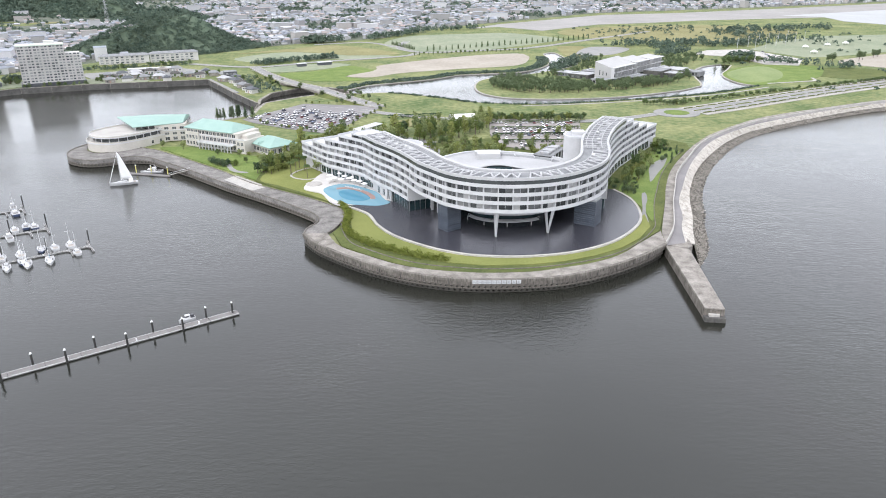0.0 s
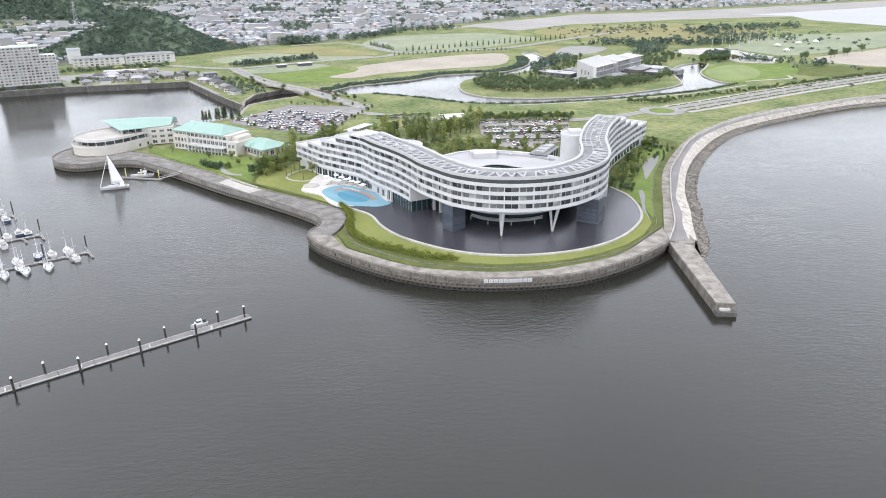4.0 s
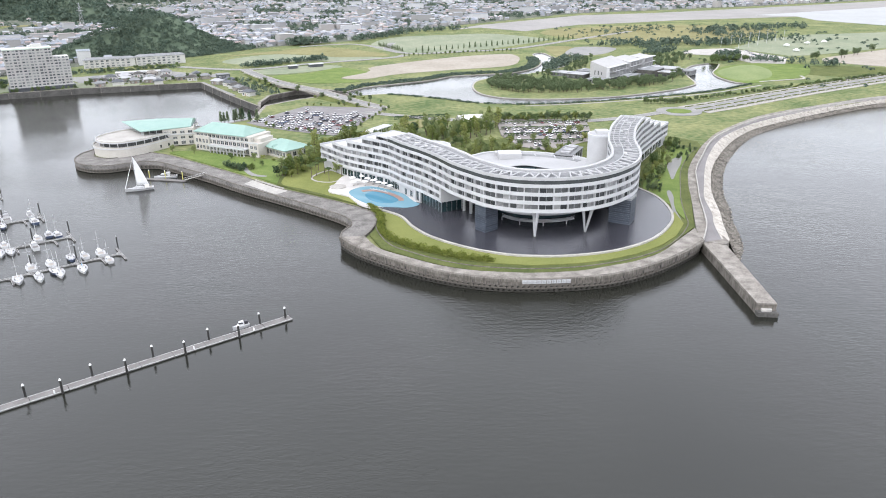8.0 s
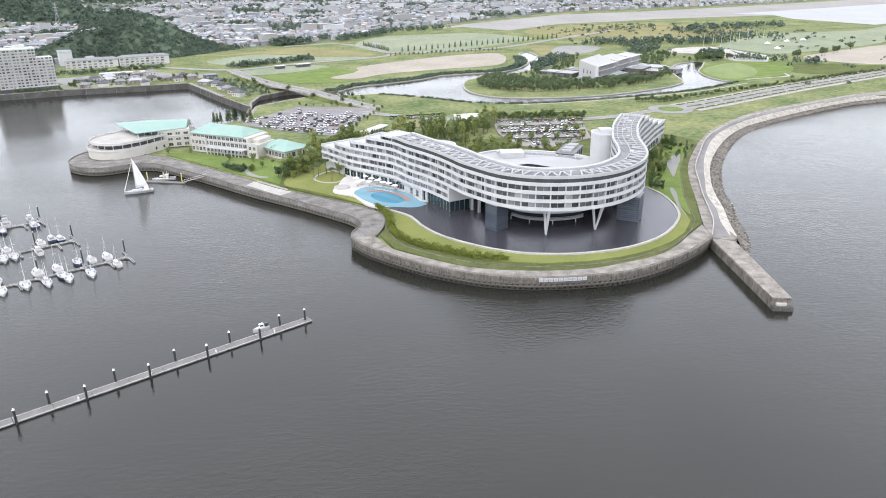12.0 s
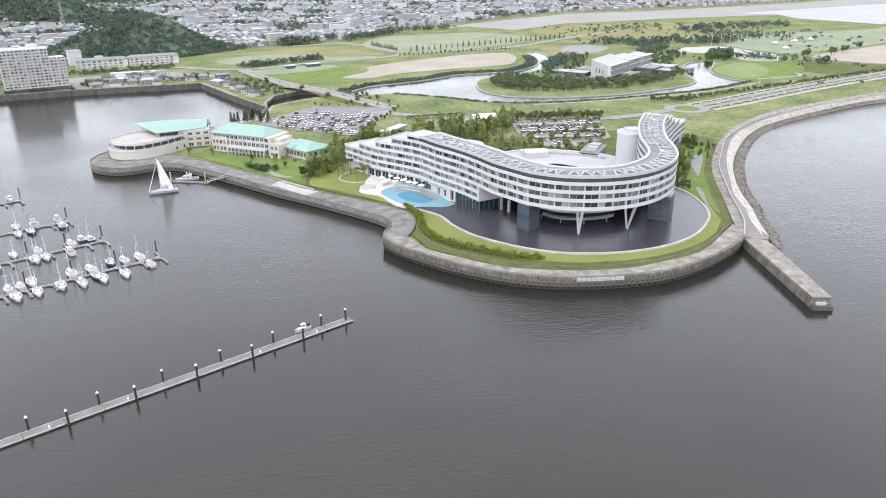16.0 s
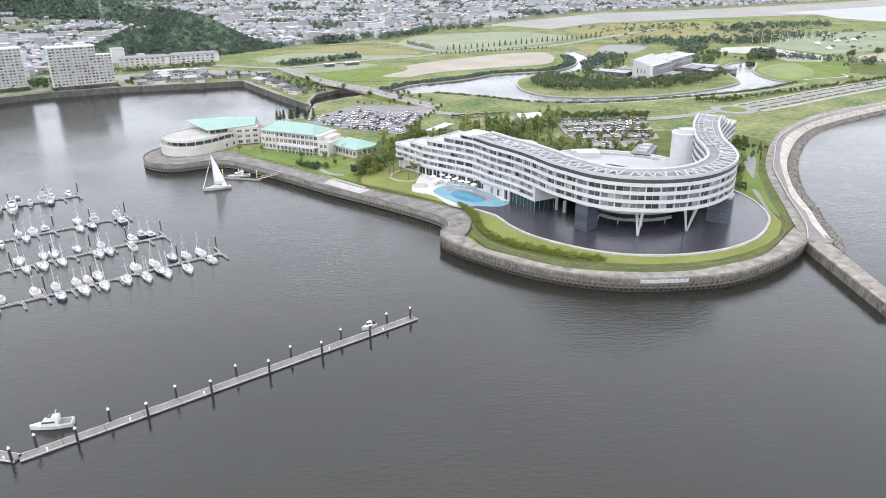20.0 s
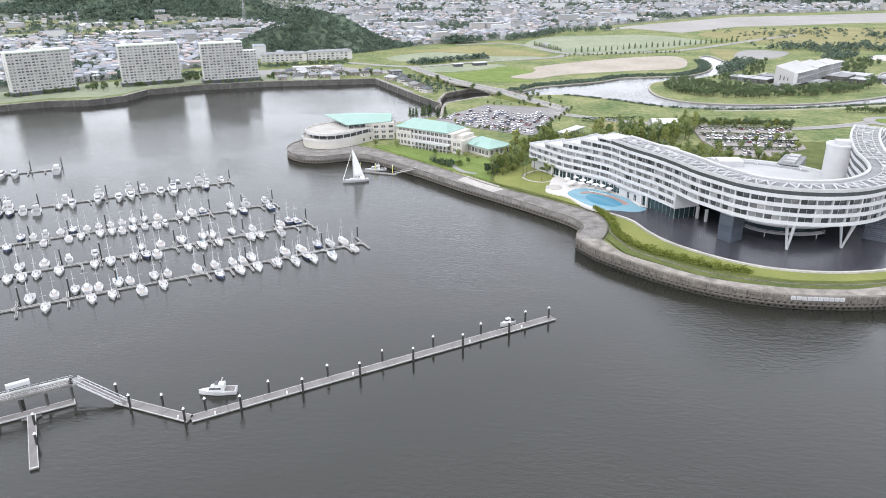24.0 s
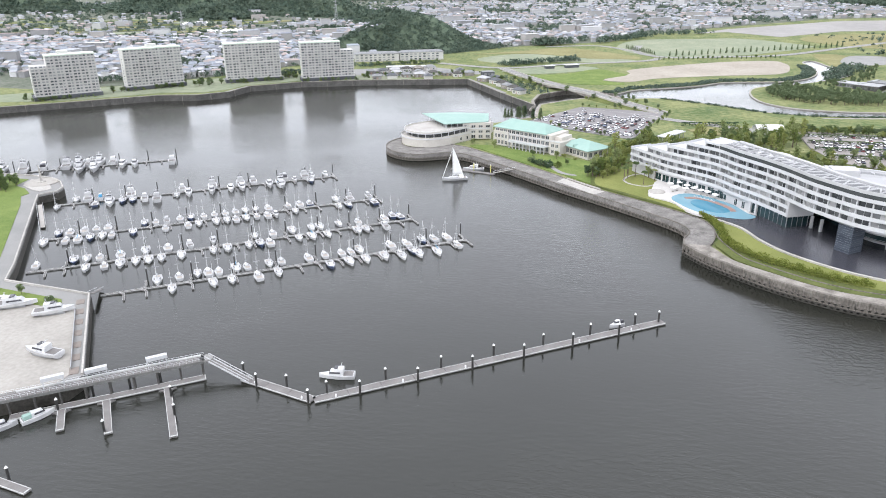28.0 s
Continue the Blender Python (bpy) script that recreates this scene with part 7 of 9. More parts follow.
# ---- four apartment towers ----
flat_pane = bpy.data.meshes.new("window")
bm = boxed(-1.15, -0.06, 0, 1.15, 0.06, 1.75)
bm.to_mesh(flat_pane)
bm.free()
flat_pane.materials.append(MATS["flat_window"])
rail_mesh = {}


def tower_block(a, b, depth, floors, low_bays, low_left, label):
    A, B = Vector((*a, 4.7)), Vector((*b, 4.7))
    w = (B - A).length
    t = thing("apartment_tower", Matrix.LocRotScale(A, Euler((0, 0, math.atan2(B.y - A.y, B.x - A.x))), None), label, "apartment building", "tower blocks behind the harbour wall")
    nb_, fh = 8, 2.62
    bw = w / nb_
    lx0, lx1 = (low_bays * bw, w) if low_left else (0, w - low_bays * bw)
    part("podium", boxed(-1.5, -3.2, 0, w + 1.5, depth + 1, 3.4, 0.1), "dark_panel", t, "dark recessed ground storey")
    part("wall", boxed(lx0, 0, 3.4, lx1, depth, 3.4 + floors * fh, 0.05), "flat_cream", t)
    if low_bays:
        x0, x1 = (0, lx0) if low_left else (lx1, w)
        part("wall", boxed(x0, 0.003, 3.4, x1, depth - 0.003, 3.4 + (floors - 3) * fh, 0.05), "flat_cream", t)
    part("roof", boxed(lx0 - 0.3, -1.6, 3.4 + floors * fh, lx1 + 0.3, depth + 0.3, 4.6 + floors * fh, 0.1), "pale_green_roof", t, "pale green roof parapet")
    part("lift_house", boxed(w * 0.45, depth * 0.4, 4.6 + floors * fh, w * 0.62, depth * 0.9, 7.2 + floors * fh, 0.1), "flat_cream", t)
    for f_ in range(floors):
        z = 3.4 + f_ * fh
        n0, n1 = (0, nb_)
        if f_ >= floors - 3 and low_bays:
            n0, n1 = (low_bays, nb_) if low_left else (0, nb_ - low_bays)
        bal = part("balcony", boxed(n0 * bw - 0.1, -1.7, z, n1 * bw + 0.1, 0.05, z + 0.2), "flat_cream", t)
        part("balcony_front", boxed(n0 * bw - 0.1, -1.75, z + 0.12, n1 * bw + 0.1, -1.62, z + 1.2), "flat_cream", bal, "pale balcony parapet")
        for i in range(n0, n1):
            piece("window", flat_pane, bal, Matrix.LocRotScale((i * bw + bw * 0.3, -0.02, z + 0.55), None, Vector((1, 1, 1))))
            piece("window", flat_pane, bal, Matrix.LocRotScale((i * bw + bw * 0.74, -0.02, z + 0.4), None, Vector((0.75, 1, 1.1))))
            part("party_screen", boxed(i * bw - 0.08, -1.65, z + 0.2, i * bw + 0.08, 0, z + fh), "flat_cream", bal) if i % 2 == 0 else None
    for sgn, x in ((-1, 0), (1, w)):
        for f_ in range(0, floors - 3):
            piece("window", flat_pane, t, Matrix.LocRotScale((x, depth * 0.5, 4.4 + f_ * fh), Euler((0, 0, radians(90))), Vector((0.6, 1.4, 0.7))))
    return t


tower_block((-596, 536), (-559, 575), 13, 13, 2, True, "cream apartment tower with stepped top and long balconies")
tower_block((-548, 600), (-513, 641), 13, 13, 0, True, "cream slab apartment tower with long balconies")
tower_block((-477, 662), (-432, 693), 13, 13, 0, True, "cream slab apartment tower beside the harbour")
tower_block((-404, 684), (-358, 711), 13, 13, 2, False, "cream apartment tower stepping down at one end")

# long low housing block
for a, b, h in (((-405, 845), (-354, 865), 9.0), ((-353.4, 866), (-303, 888), 9.6)):
    A, B = Vector((*a, 4.5)), Vector((*b, 4.5))
    w = (B - A).length
    lb = thing("housing_block", Matrix.LocRotScale(A, Euler((0, 0, math.atan2(B.y - A.y, B.x - A.x))), None), "long low grey-roofed housing block", "apartment building", "long housing blocks")
    part("wall", boxed(0, 0, 0, w, 11, h, 0.05), "flat_cream", lb)
    bm = bmesh.new()
    hip_roof(bm, w, 11, h + 0.3, h + 2.6, 0.6, 0.4)
    part("roof", bm, "recess_grey", lb).location = (w / 2, 5.5, 0)
    for k in range(int(w / 5.5)):
        part("bay", boxed(k * 5.5 + 0.4, -1.2, 0, k * 5.5 + 1.2, 0.05, h), "flat_cream", lb)
        for z in (1.0, 3.9, 6.8):
            piece("window", flat_pane, lb, Matrix.LocRotScale((k * 5.5 + 3.3, -0.02, z), None, Vector((1.3, 1, 0.9))))

patch("yard", [(-352, 722), (-236, 764), (-232, 785), (-262, 792), (-300, 815), (-345, 800), (-395, 775)], 4.62, "road_grey", "grey yard and parking behind the cottages", "paving", thick=0.4)
lw = thing("low_hall", pose(-323, 786, 4.6, 0, 0, 17), "long low white flat-roofed hall", "building")
part("wall", boxed(-22, -4, 0, 22, 4, 3.8, 0.05), "flat_cream", lw)
part("roof", boxed(-22.6, -4.8, 3.8, 22.6, 4.8, 4.4, 0.05), "white_wall", lw)
for k in range(10):
    part("window", boxed(-20.5 + 4.2 * k, -4.08, 1.0, -18 + 4.2 * k, -3.95, 2.8), "window_glass", lw)
bw_ = thing("boat_house", pose(-221, 735, 4.6, 0, 0, 25), "dark two-storey waterside house with large windows", "building")
part("wall", boxed(-6, -5, 0, 6, 5, 7, 0.05), "dark_panel", bw_)
part("roof", boxed(-6.4, -5.4, 7, 6.4, 5.4, 7.4, 0.05), "recess_grey", bw_)
for z in (1.0, 4.2):
    for k in range(3):
        part("window", boxed(-5 + 3.5 * k, -5.08, z, -2.4 + 3.5 * k, -4.95, z + 1.8), "curtained_glass", bw_)

# ---- houses: nearest ones singly, the town as one mass ----
def house(m, w, d_, h, roofmat, wallmat, label):
    t = thing("house", m, label, "house", "houses behind the harbour wall")
    part("wall", boxed(-w / 2, -d_ / 2, -0.2, w / 2, d_ / 2, h, 0.03), wallmat, t)
    bm = bmesh.new()
    hip_roof(bm, w, d_, h + 0.25, h + 2.3, 0.6, 0.35)
    part("roof", bm, roofmat, t)
    for x in (-w * 0.28, w * 0.28):
        for z in (0.8, 3.6):
            if z + 1.5 < h:
                piece("window", flat_pane, t, Matrix.LocRotScale((x, -d_ / 2 - 0.03, z), None, Vector((0.7, 1, 0.75))))
    part("door", boxed(-0.5, -d_ / 2 - 0.06, 0, 0.5, -d_ / 2 + 0.02, 2.1), "deck_red", t)
    return t


hs = random.Random(31)
rf = ("recess_grey", "dark_panel", "roof_grey", "dark_concrete", "concrete", "recess_grey")
protos = [house(pose(-352 + 11 * i, 748 + 9 * i, 4.6, 0, 0, 20 + 6 * (i % 3)), 9 + i % 3, 8, 3.3, rf[i % 6], "flat_cream" if i % 2 else "concrete", ("grey-roofed house", "dark-roofed house", "pale-roofed house", "brown-roofed house", "pale-tiled house", "metal-roofed house")[i] + " behind the harbour wall") for i in range(6)]
cottages = ((-334, 710), (-340, 731), (-320, 718), (-307, 728), (-294, 733), (-282, 722), (-283, 748), (-268, 747), (-255, 742), (-258, 770), (-244, 752), (-222, 714), (-208, 702), (-199, 686), (-192, 672), (-184, 660), (-177, 645), (-300, 752), (-322, 742), (-212, 722))
for i, q in enumerate(cottages):
    copy_thing(protos[(0, 3, 1, 0, 2, 1, 3)[i % 7]], pose(q[0], q[1] + 3, 4.6, 0, 0, 22 + (0, 90, 180, 8)[i % 4] + (-60 if q[0] > -225 else 0)))


def in_any(x, y, zones):
    for kind_, *v in zones:
        if kind_ == "e":
            cx, cy, rx, ry, rot = v
            dx, dy = x - cx, y - cy
            c, s = math.cos(radians(rot)), math.sin(radians(rot))
            if ((dx * c + dy * s) / rx) ** 2 + ((-dx * s + dy * c) / ry) ** 2 < 1:
                return True
    return False


HILLS = [(-378, 1003, 140, 74, 33, 46), (-1250, 1950, 330, 190, 12, 90), (-800, 1720, 150, 80, -5, 40), (-560, 1500, 90, 45, 10, 22), (-1750, 1800, 220, 120, 30, 60), (-1010, 1560, 110, 50, 20, 26), (900, 2250, 420, 170, 10, 70), (-200, 2900, 900, 200, 0, 90), (-1200, 2800, 900, 300, 0, 170)]
zones = [("e", x, y, rx * 0.95, ry * 0.95, r) for x, y, rx, ry, r, h in HILLS]
BW = [(-2000, 760), (-1000, 640), (-620, 600), (-575, 640), (-520, 700), (-462, 800), (-455, 865), (-400, 910), (-330, 960), (-300, 1000), (-215, 1075), (-100, 1150), (-40, 1290), (60, 1400), (330, 1680), (800, 1850), (1500, 2200), (3000, 3000)]


def near_edge(x):
    for (x0, y0), (x1, y1) in zip(BW, BW[1:]):
        if x0 <= x <= x1:
            return y0 + (y1 - y0) * (x - x0) / (x1 - x0)
    return 9e9


wv, wf, rv, rfc = [], [], [], []
parks = [(hs.uniform(-1500, 900), hs.uniform(900, 2800), hs.uniform(20, 80)) for _ in range(60)]
tree_spots = []
y = 640.0
while y < 3300:
    cell = 9.6 + max(0, y - 900) * 0.006
    x = -1900 + hs.uniform(0, 9)
    street = int(y / cell) % 4 == 0
    while x < 1900:
        x += cell * hs.uniform(0.9, 1.35)
        yy = y + hs.uniform(-2.5, 2.5) + 30 * math.sin(x / 170)
        lim = near_edge(x)
        if yy < lim or x < -(yy * 1.03 + 140) or x > yy * 0.75 + 60 or in_any(x, yy, zones):
            continue
        if x < -560 and 640 < yy < 760 and hs.random() < 0.35:
            continue
        if any((x - px) ** 2 + (yy - py) ** 2 < pr * pr for px, py, pr in parks) or (street and hs.random() < 0.6) or (int(x / 63) % 3 == 0 and hs.random() < 0.3) or (x < -720 and yy > 1130 + 0.12 * (x + 720) and hs.random() < 0.9) or hs.random() < 0.10:
            if hs.random() < (0.6 if x > -720 or yy < 1100 else 0.2):
                tree_spots.append((x, yy))
            continue
        big = hs.random() < (0.035 if yy > 1050 else 0.008)
        w = hs.uniform(16, 38) if big else hs.uniform(6, 10.5)
        d_ = hs.uniform(10, 18) if big else hs.uniform(5.5, 8.5)
        h = hs.uniform(7, 16) if big else hs.choice((3.2, 5.8, 5.8, 6.2))
        a = radians(hs.choice((18, 24, 108, 30)) + 12 * math.sin(x / 300 + yy / 400))
        c, s = math.cos(a), math.sin(a)
        base = len(wv)
        z0 = 4.4
        for zz in (z0, z0 + h):
            for sx, sy in ((-1, -1), (1, -1), (1, 1), (-1, 1)):
                wv.append((x + sx * w / 2 * c - sy * d_ / 2 * s, yy + sx * w / 2 * s + sy * d_ / 2 * c, zz))
        wf += [(base + i, base + (i + 1) % 4, base + 4 + (i + 1) % 4, base + 4 + i) for i in range(4)]
        base = len(rv)
        o = 0.5
        for sx, sy in ((-1, -1), (1, -1), (1, 1), (-1, 1)):
            rv.append((x + sx * (w / 2 + o) * c - sy * (d_ / 2 + o) * s, yy + sx * (w / 2 + o) * s + sy * (d_ / 2 + o) * c, z0 + h))
        if big:
            rfc.append((base, base + 1, base + 2, base + 3))
        else:
            hipk = hs.choice((0.5, 0.25))
            for sx in (-1, 1):
                rv.append((x + sx * w * hipk * c, yy + sx * w * hipk * s, z0 + h + d_ * 0.24))
            rfc += [(base, base + 1, base + 5, base + 4), (base + 1, base + 2, base + 5), (base + 2, base + 3, base + 4, base + 5), (base + 3, base, base + 4)]
    y += cell * 0.98
me = bpy.data.meshes.new("town")
me.from_pydata(wv, [], wf)
me.materials.append(MATS["house_wall"])
town = tagged(new("town_houses", me), "dense town of small grey-roofed houses", "town", kind="stuff")
me = bpy.data.meshes.new("town_roofs")
me.from_pydata(rv, [], rfc)
me.materials.append(MATS["hazed_house_roof"])
tr = new("roofs", me)
tr.parent = town
tr["kind"] = "stuff"
edge = [(x, near_edge(x) - 10) for x in range(-1960, 1500, 60)]
bm = bmesh.new()
strip(bm, [Vector((x, y_, 4.5)) for x, y_ in edge], [Vector((x * 1.6, 4200, 4.5)) for x, y_ in edge])
bmesh.ops.recalc_face_normals(bm, faces=bm.faces[:])
tagged(part("town_ground", bm, "town_ground"), "grey-green ground between the houses", "ground", kind="structure")

# ---- wooded hills ----
crowns = []
fr = random.Random(77)
for x, y_, rx, ry, rot, h in HILLS:
    bm = bmesh.new()
    c, s = math.cos(radians(rot)), math.sin(radians(rot))
    rings = []
    for k in range(9):
        u = 1 - k / 8
        ring = []
        for i in range(37):
            t_ = i * math.tau / 36
            wob = 1 + 0.16 * math.sin(3 * t_ + x) + 0.1 * math.sin(5 * t_ + y_)
            px, py = rx * u * wob * math.cos(t_), ry * u * wob * math.sin(t_)
            ring.append(Vector((x + px * c - py * s, y_ + px * s + py * c, 4.3 + h * (math.cos(u * math.pi) * 0.5 + 0.5) * (1 + 0.12 * math.sin(px / rx * 5)))))
        rings.append(ring)
    strip(bm, *rings)
    bmesh.ops.recalc_face_normals(bm, faces=bm.faces[:])
    tagged(part("hill", bm, "forest_floor", smooth=True), "wooded hill rising from the town", "hill", kind="structure")
    far = math.hypot(x, y_)
    size = 2.7 if far < 1200 else 5.5 + (far - 1200) / 400
    n_ = int(min(4200, rx * ry * 3.14 / (size * size * 1.6)))
    for k in range(n_):
        u, t_ = math.sqrt(fr.random()) * 1.02, fr.uniform(0, math.tau)
        wob = 1 + 0.16 * math.sin(3 * t_ + x) + 0.1 * math.sin(5 * t_ + y_)
        px, py = rx * u * wob * math.cos(t_), ry * u * wob * math.sin(t_)
        z = 4.3 + h * (math.cos(min(u, 1) * math.pi) * 0.5 + 0.5)
        r_ = size * fr.uniform(0.7, 1.35)
        crowns.append(((x + px * c - py * s, y_ + px * s + py * c, z + r_ * 0.6), (r_, r_, r_ * fr.uniform(0.6, 0.95))))
for x, y_ in tree_spots:
    r_ = fr.uniform(2.2, 4.5) + max(0, y_ - 1200) / 900
    crowns.append(((x, y_, 4.4 + r_ * 0.8), (r_ * 1.3, r_, r_)))
    crowns.append(((x + fr.uniform(-5, 5), y_ + fr.uniform(-5, 5), 4.4 + r_ * 0.5), (r_ * 0.8, r_ * 0.9, r_ * 0.8)))
for a, b, n_, wd, r0 in (((-206, 1068), (-160, 1085), 40, 18, 6), ((-120, 1110), (-50, 1215), 46, 18, 5.5), ((-310, 985), (-235, 1050), 26, 20, 4), ((60, 1300), (-40, 1250), 40, 18, 5), ((240, 1000), (420, 1010), 120, 35, 5), ((300, 960), (270, 890), 50, 25, 4.5), ((350, 860), (330, 830), 40, 15, 5), ((420, 1180), (650, 1250), 90, 40, 5),
                         ((-221, 836), (-135, 900), 90, 9, 3.6), ((430, 770), (330, 850), 40, 12, 4), ((-545, 690), (-480, 735), 40, 18, 3.5), ((-445, 720), (-415, 735), 24, 12, 4), ((-640, 600), (-600, 650), 24, 14, 4), ((165, 880), (110, 760), 60, 16, 4.2), ((-420, 790), (-300, 850), 90, 16, 2.2), ((-350, 735), (-262, 765), 40, 14, 1.8), ((-215, 735), (-160, 640), 60, 16, 2.4), ((430, 1150), (520, 1020), 60, 40, 4.5), ((250, 1180), (420, 1290), 60, 60, 3)):
    for k in range(n_):
        p = Vector(a).lerp(Vector(b), fr.random())
        r_ = r0 * fr.uniform(0.55, 1.2)
        crowns.append(((p.x + fr.gauss(0, wd * 0.4), p.y + fr.gauss(0, wd * 0.4), 4.3 + r_ * 0.7), (r_, r_, r_ * 1.15)))
# reedy banks of the lagoon
for pts, n_, o0, o1, r0 in ((LAGOON_N[:10], 900, 1.5, 13, 1.5), (LAGOON_S[5:14], 520, 0.8, 3.5, 1.0)):
    ln3 = [Vector((p[0], p[1], 0)) for p in spl(pts, 3)]
    nm3 = normals(ln3)
    for k in range(n_):
        i = fr.randrange(len(ln3))
        o, r_ = fr.uniform(o0, o1), r0 * fr.uniform(0.5, 1.3)
        crowns.append(((ln3[i].x + nm3[i].x * o, ln3[i].y + nm3[i].y * o, 4.4 + r_ * 0.4), (r_ * 1.3, r_ * 1.1, r_ * 0.8)))
# scattered scrub on the open land
for k in range(420):
    x, y_ = fr.uniform(-60, 640), fr.uniform(600, 1330)
    if (y_ < 700 and x < 300) or (x < 215 and y_ > 940):
        continue
    if 1010 < y_ < 1330 or (x > 300 and fr.random() < 0.4):
        r_ = fr.uniform(1.0, 2.6)
        crowns.append(((x, y_, 4.4 + r_ * 0.5), (r_ * 1.5, r_, r_)))


def leafy(items, per, seed):
    """Far canopy: each crown is a dome of many small tilted leaf clumps."""
    r = np.random.default_rng(seed)
    c = np.repeat(np.array([i[0] for i in items]), per, 0)
    rad = np.repeat(np.array([i[1] for i in items]), per, 0)
    n = len(c)
    t_, e = r.uniform(0, math.tau, n), r.uniform(-0.2, 1.0, n)
    h_ = np.sqrt(np.maximum(0, 1 - e * e))
    nv = np.stack([np.cos(t_) * h_, np.sin(t_) * h_, e], 1)
    q = c + nv * rad * r.uniform(0.72, 1.0, (n, 1))
    nv = nv + r.normal(0, 0.38, (n, 3)) + np.array([0, 0, 0.15])
    nv /= np.linalg.norm(nv, axis=1)[:, None]
    a_ = np.cross(nv, r.normal(0, 1, (n, 3)))
    a_ /= np.linalg.norm(a_, axis=1)[:, None]
    b_ = np.cross(nv, a_)
    s_ = rad[:, :1] * r.uniform(0.17, 0.42, (n, 1))
    k1, k2 = r.uniform(0.6, 1, (n, 1)), r.uniform(0.6, 1, (n, 1))
    vs = np.stack([q + a_ * s_, q + b_ * s_ * k1, q - a_ * s_, q - b_ * s_ * k2], 1).reshape(-1, 3)
    me = bpy.data.meshes.new("woodland")
    me.from_pydata(vs.tolist(), [], np.arange(4 * n).reshape(-1, 4).tolist())
    me.materials.append(MATS["forest_leaf"])
    return me


tagged(new("woodland", leafy(crowns, 24, 3)), "dark green woodland canopy on hills and field edges", "woodland", kind="stuff")
# green terraces and lanes on the slope beyond the town
tf = random.Random(15)
for k in range(36):
    x, y_ = -1480 + 128 * (k % 6) + tf.uniform(-40, 40), 1165 + 70 * (k // 6) + tf.uniform(-20, 20)
    if in_any(x, y_, zones):
        continue
    w, d_, a = tf.uniform(35, 70), tf.uniform(15, 32), radians(tf.choice((8, 20, 32)))
    pts_ = [(x + px * w * math.cos(a) - py * d_ * math.sin(a), y_ + px * w * math.sin(a) + py * d_ * math.cos(a)) for px, py in ((-1, -0.8), (0, -1), (1, -0.7), (0.9, 0.8), (0, 1), (-1, 0.7))]
    patch("terrace_field", pts_, 4.9 + 0.05 * (k % 5), ("hazed_field_grass", "meadow", "rough_grass", "dry_grass")[k % 4], "terraced green field on the slope behind the town", "field", thick=0.6)
for x, y_, n in ((-830, 1230, 7), (-980, 1400, 5), (-690, 1500, 6)):
    for k in range(n):
        gh = thing("greenhouse", pose(x + 9 * k, y_ + 3 * k, 4.95, 0, 0, 15), "long white plastic greenhouse on the slope", "greenhouse", "greenhouses on the slope")
        bm = bmesh.new()
        strip(bm, *[[Vector((3.2 * math.cos(t_), q, 3.4 * math.sin(t_))) for q in (-24, 0, 24)] for t_ in [math.pi * c_ / 8 for c_ in range(9)]])
        part("cover", bm, "sail_cloth", gh, smooth=True)
        part("end_wall", boxed(-2.8, -24.1, -0.3, 2.8, -23.9, 2.2), "white_wall", gh)
        part("end_wall", boxed(-2.8, 23.9, -0.3, 2.8, 24.1, 2.2), "white_wall", gh)
# pylons on the far slope
for x, y_, h in ((-850, 1185, 40), (-640, 1400, 48), (-330, 1900, 55)):
    py_ = thing("power_pylon", pose(x, y_, 4.4), "grey lattice power pylon far behind the town", "pylon", "power pylons")
    bm = bmesh.new()
    for sx, sy in ((-1, -1), (1, -1), (1, 1), (-1, 1)):
        tube(bm, (sx * 3.5, sy * 3.5, 0), (sx * 0.5, sy * 0.5, h), 0.3, 0.2, 4)
    for k in range(8):
        z, z2 = h * k / 8, h * (k + 1) / 8
        w1, w2 = 3.5 - 3 * k / 8, 3.5 - 3 * (k + 1) / 8
        tube(bm, (-w1, -w1, z), (w2, -w2, z2), 0.15, 0.15, 4)
        tube(bm, (w1, w1, z), (-w2, w2, z2), 0.15, 0.15, 4)
    part("lattice", bm, "metal_grey", py_)
    for k in range(3):
        part("cross_arm", boxed(-6 + k, -0.3, h * (0.7 + 0.12 * k), 6 - k, 0.3, h * (0.7 + 0.12 * k) + 0.5), "metal_grey", py_)

# ---- white museum on the lagoon's island ----
mus = thing("museum", pose(160, 696, 4.4, 0, 0, -40), "angular white museum with stepped terraces and dark glazing", "building")


def wedge(x0, y0, x1, y1, za, zb, zc, zd):
    """A block whose four roof corners differ in height."""
    bm = bmesh.new()
    lo_ = [bm.verts.new(c) for c in ((x0, y0, -0.3), (x1, y0, -0.3), (x1, y1, -0.3), (x0, y1, -0.3))]
    hi_ = [bm.verts.new(c) for c in ((x0, y0, za), (x1, y0, zb), (x1, y1, zc), (x0, y1, zd))]
    bm.faces.new(hi_)
    for k in range(4):
        bm.faces.new((lo_[k], lo_[(k + 1) % 4], hi_[(k + 1) % 4], hi_[k]))
    bmesh.ops.recalc_face_normals(bm, faces=bm.faces[:])
    return bm


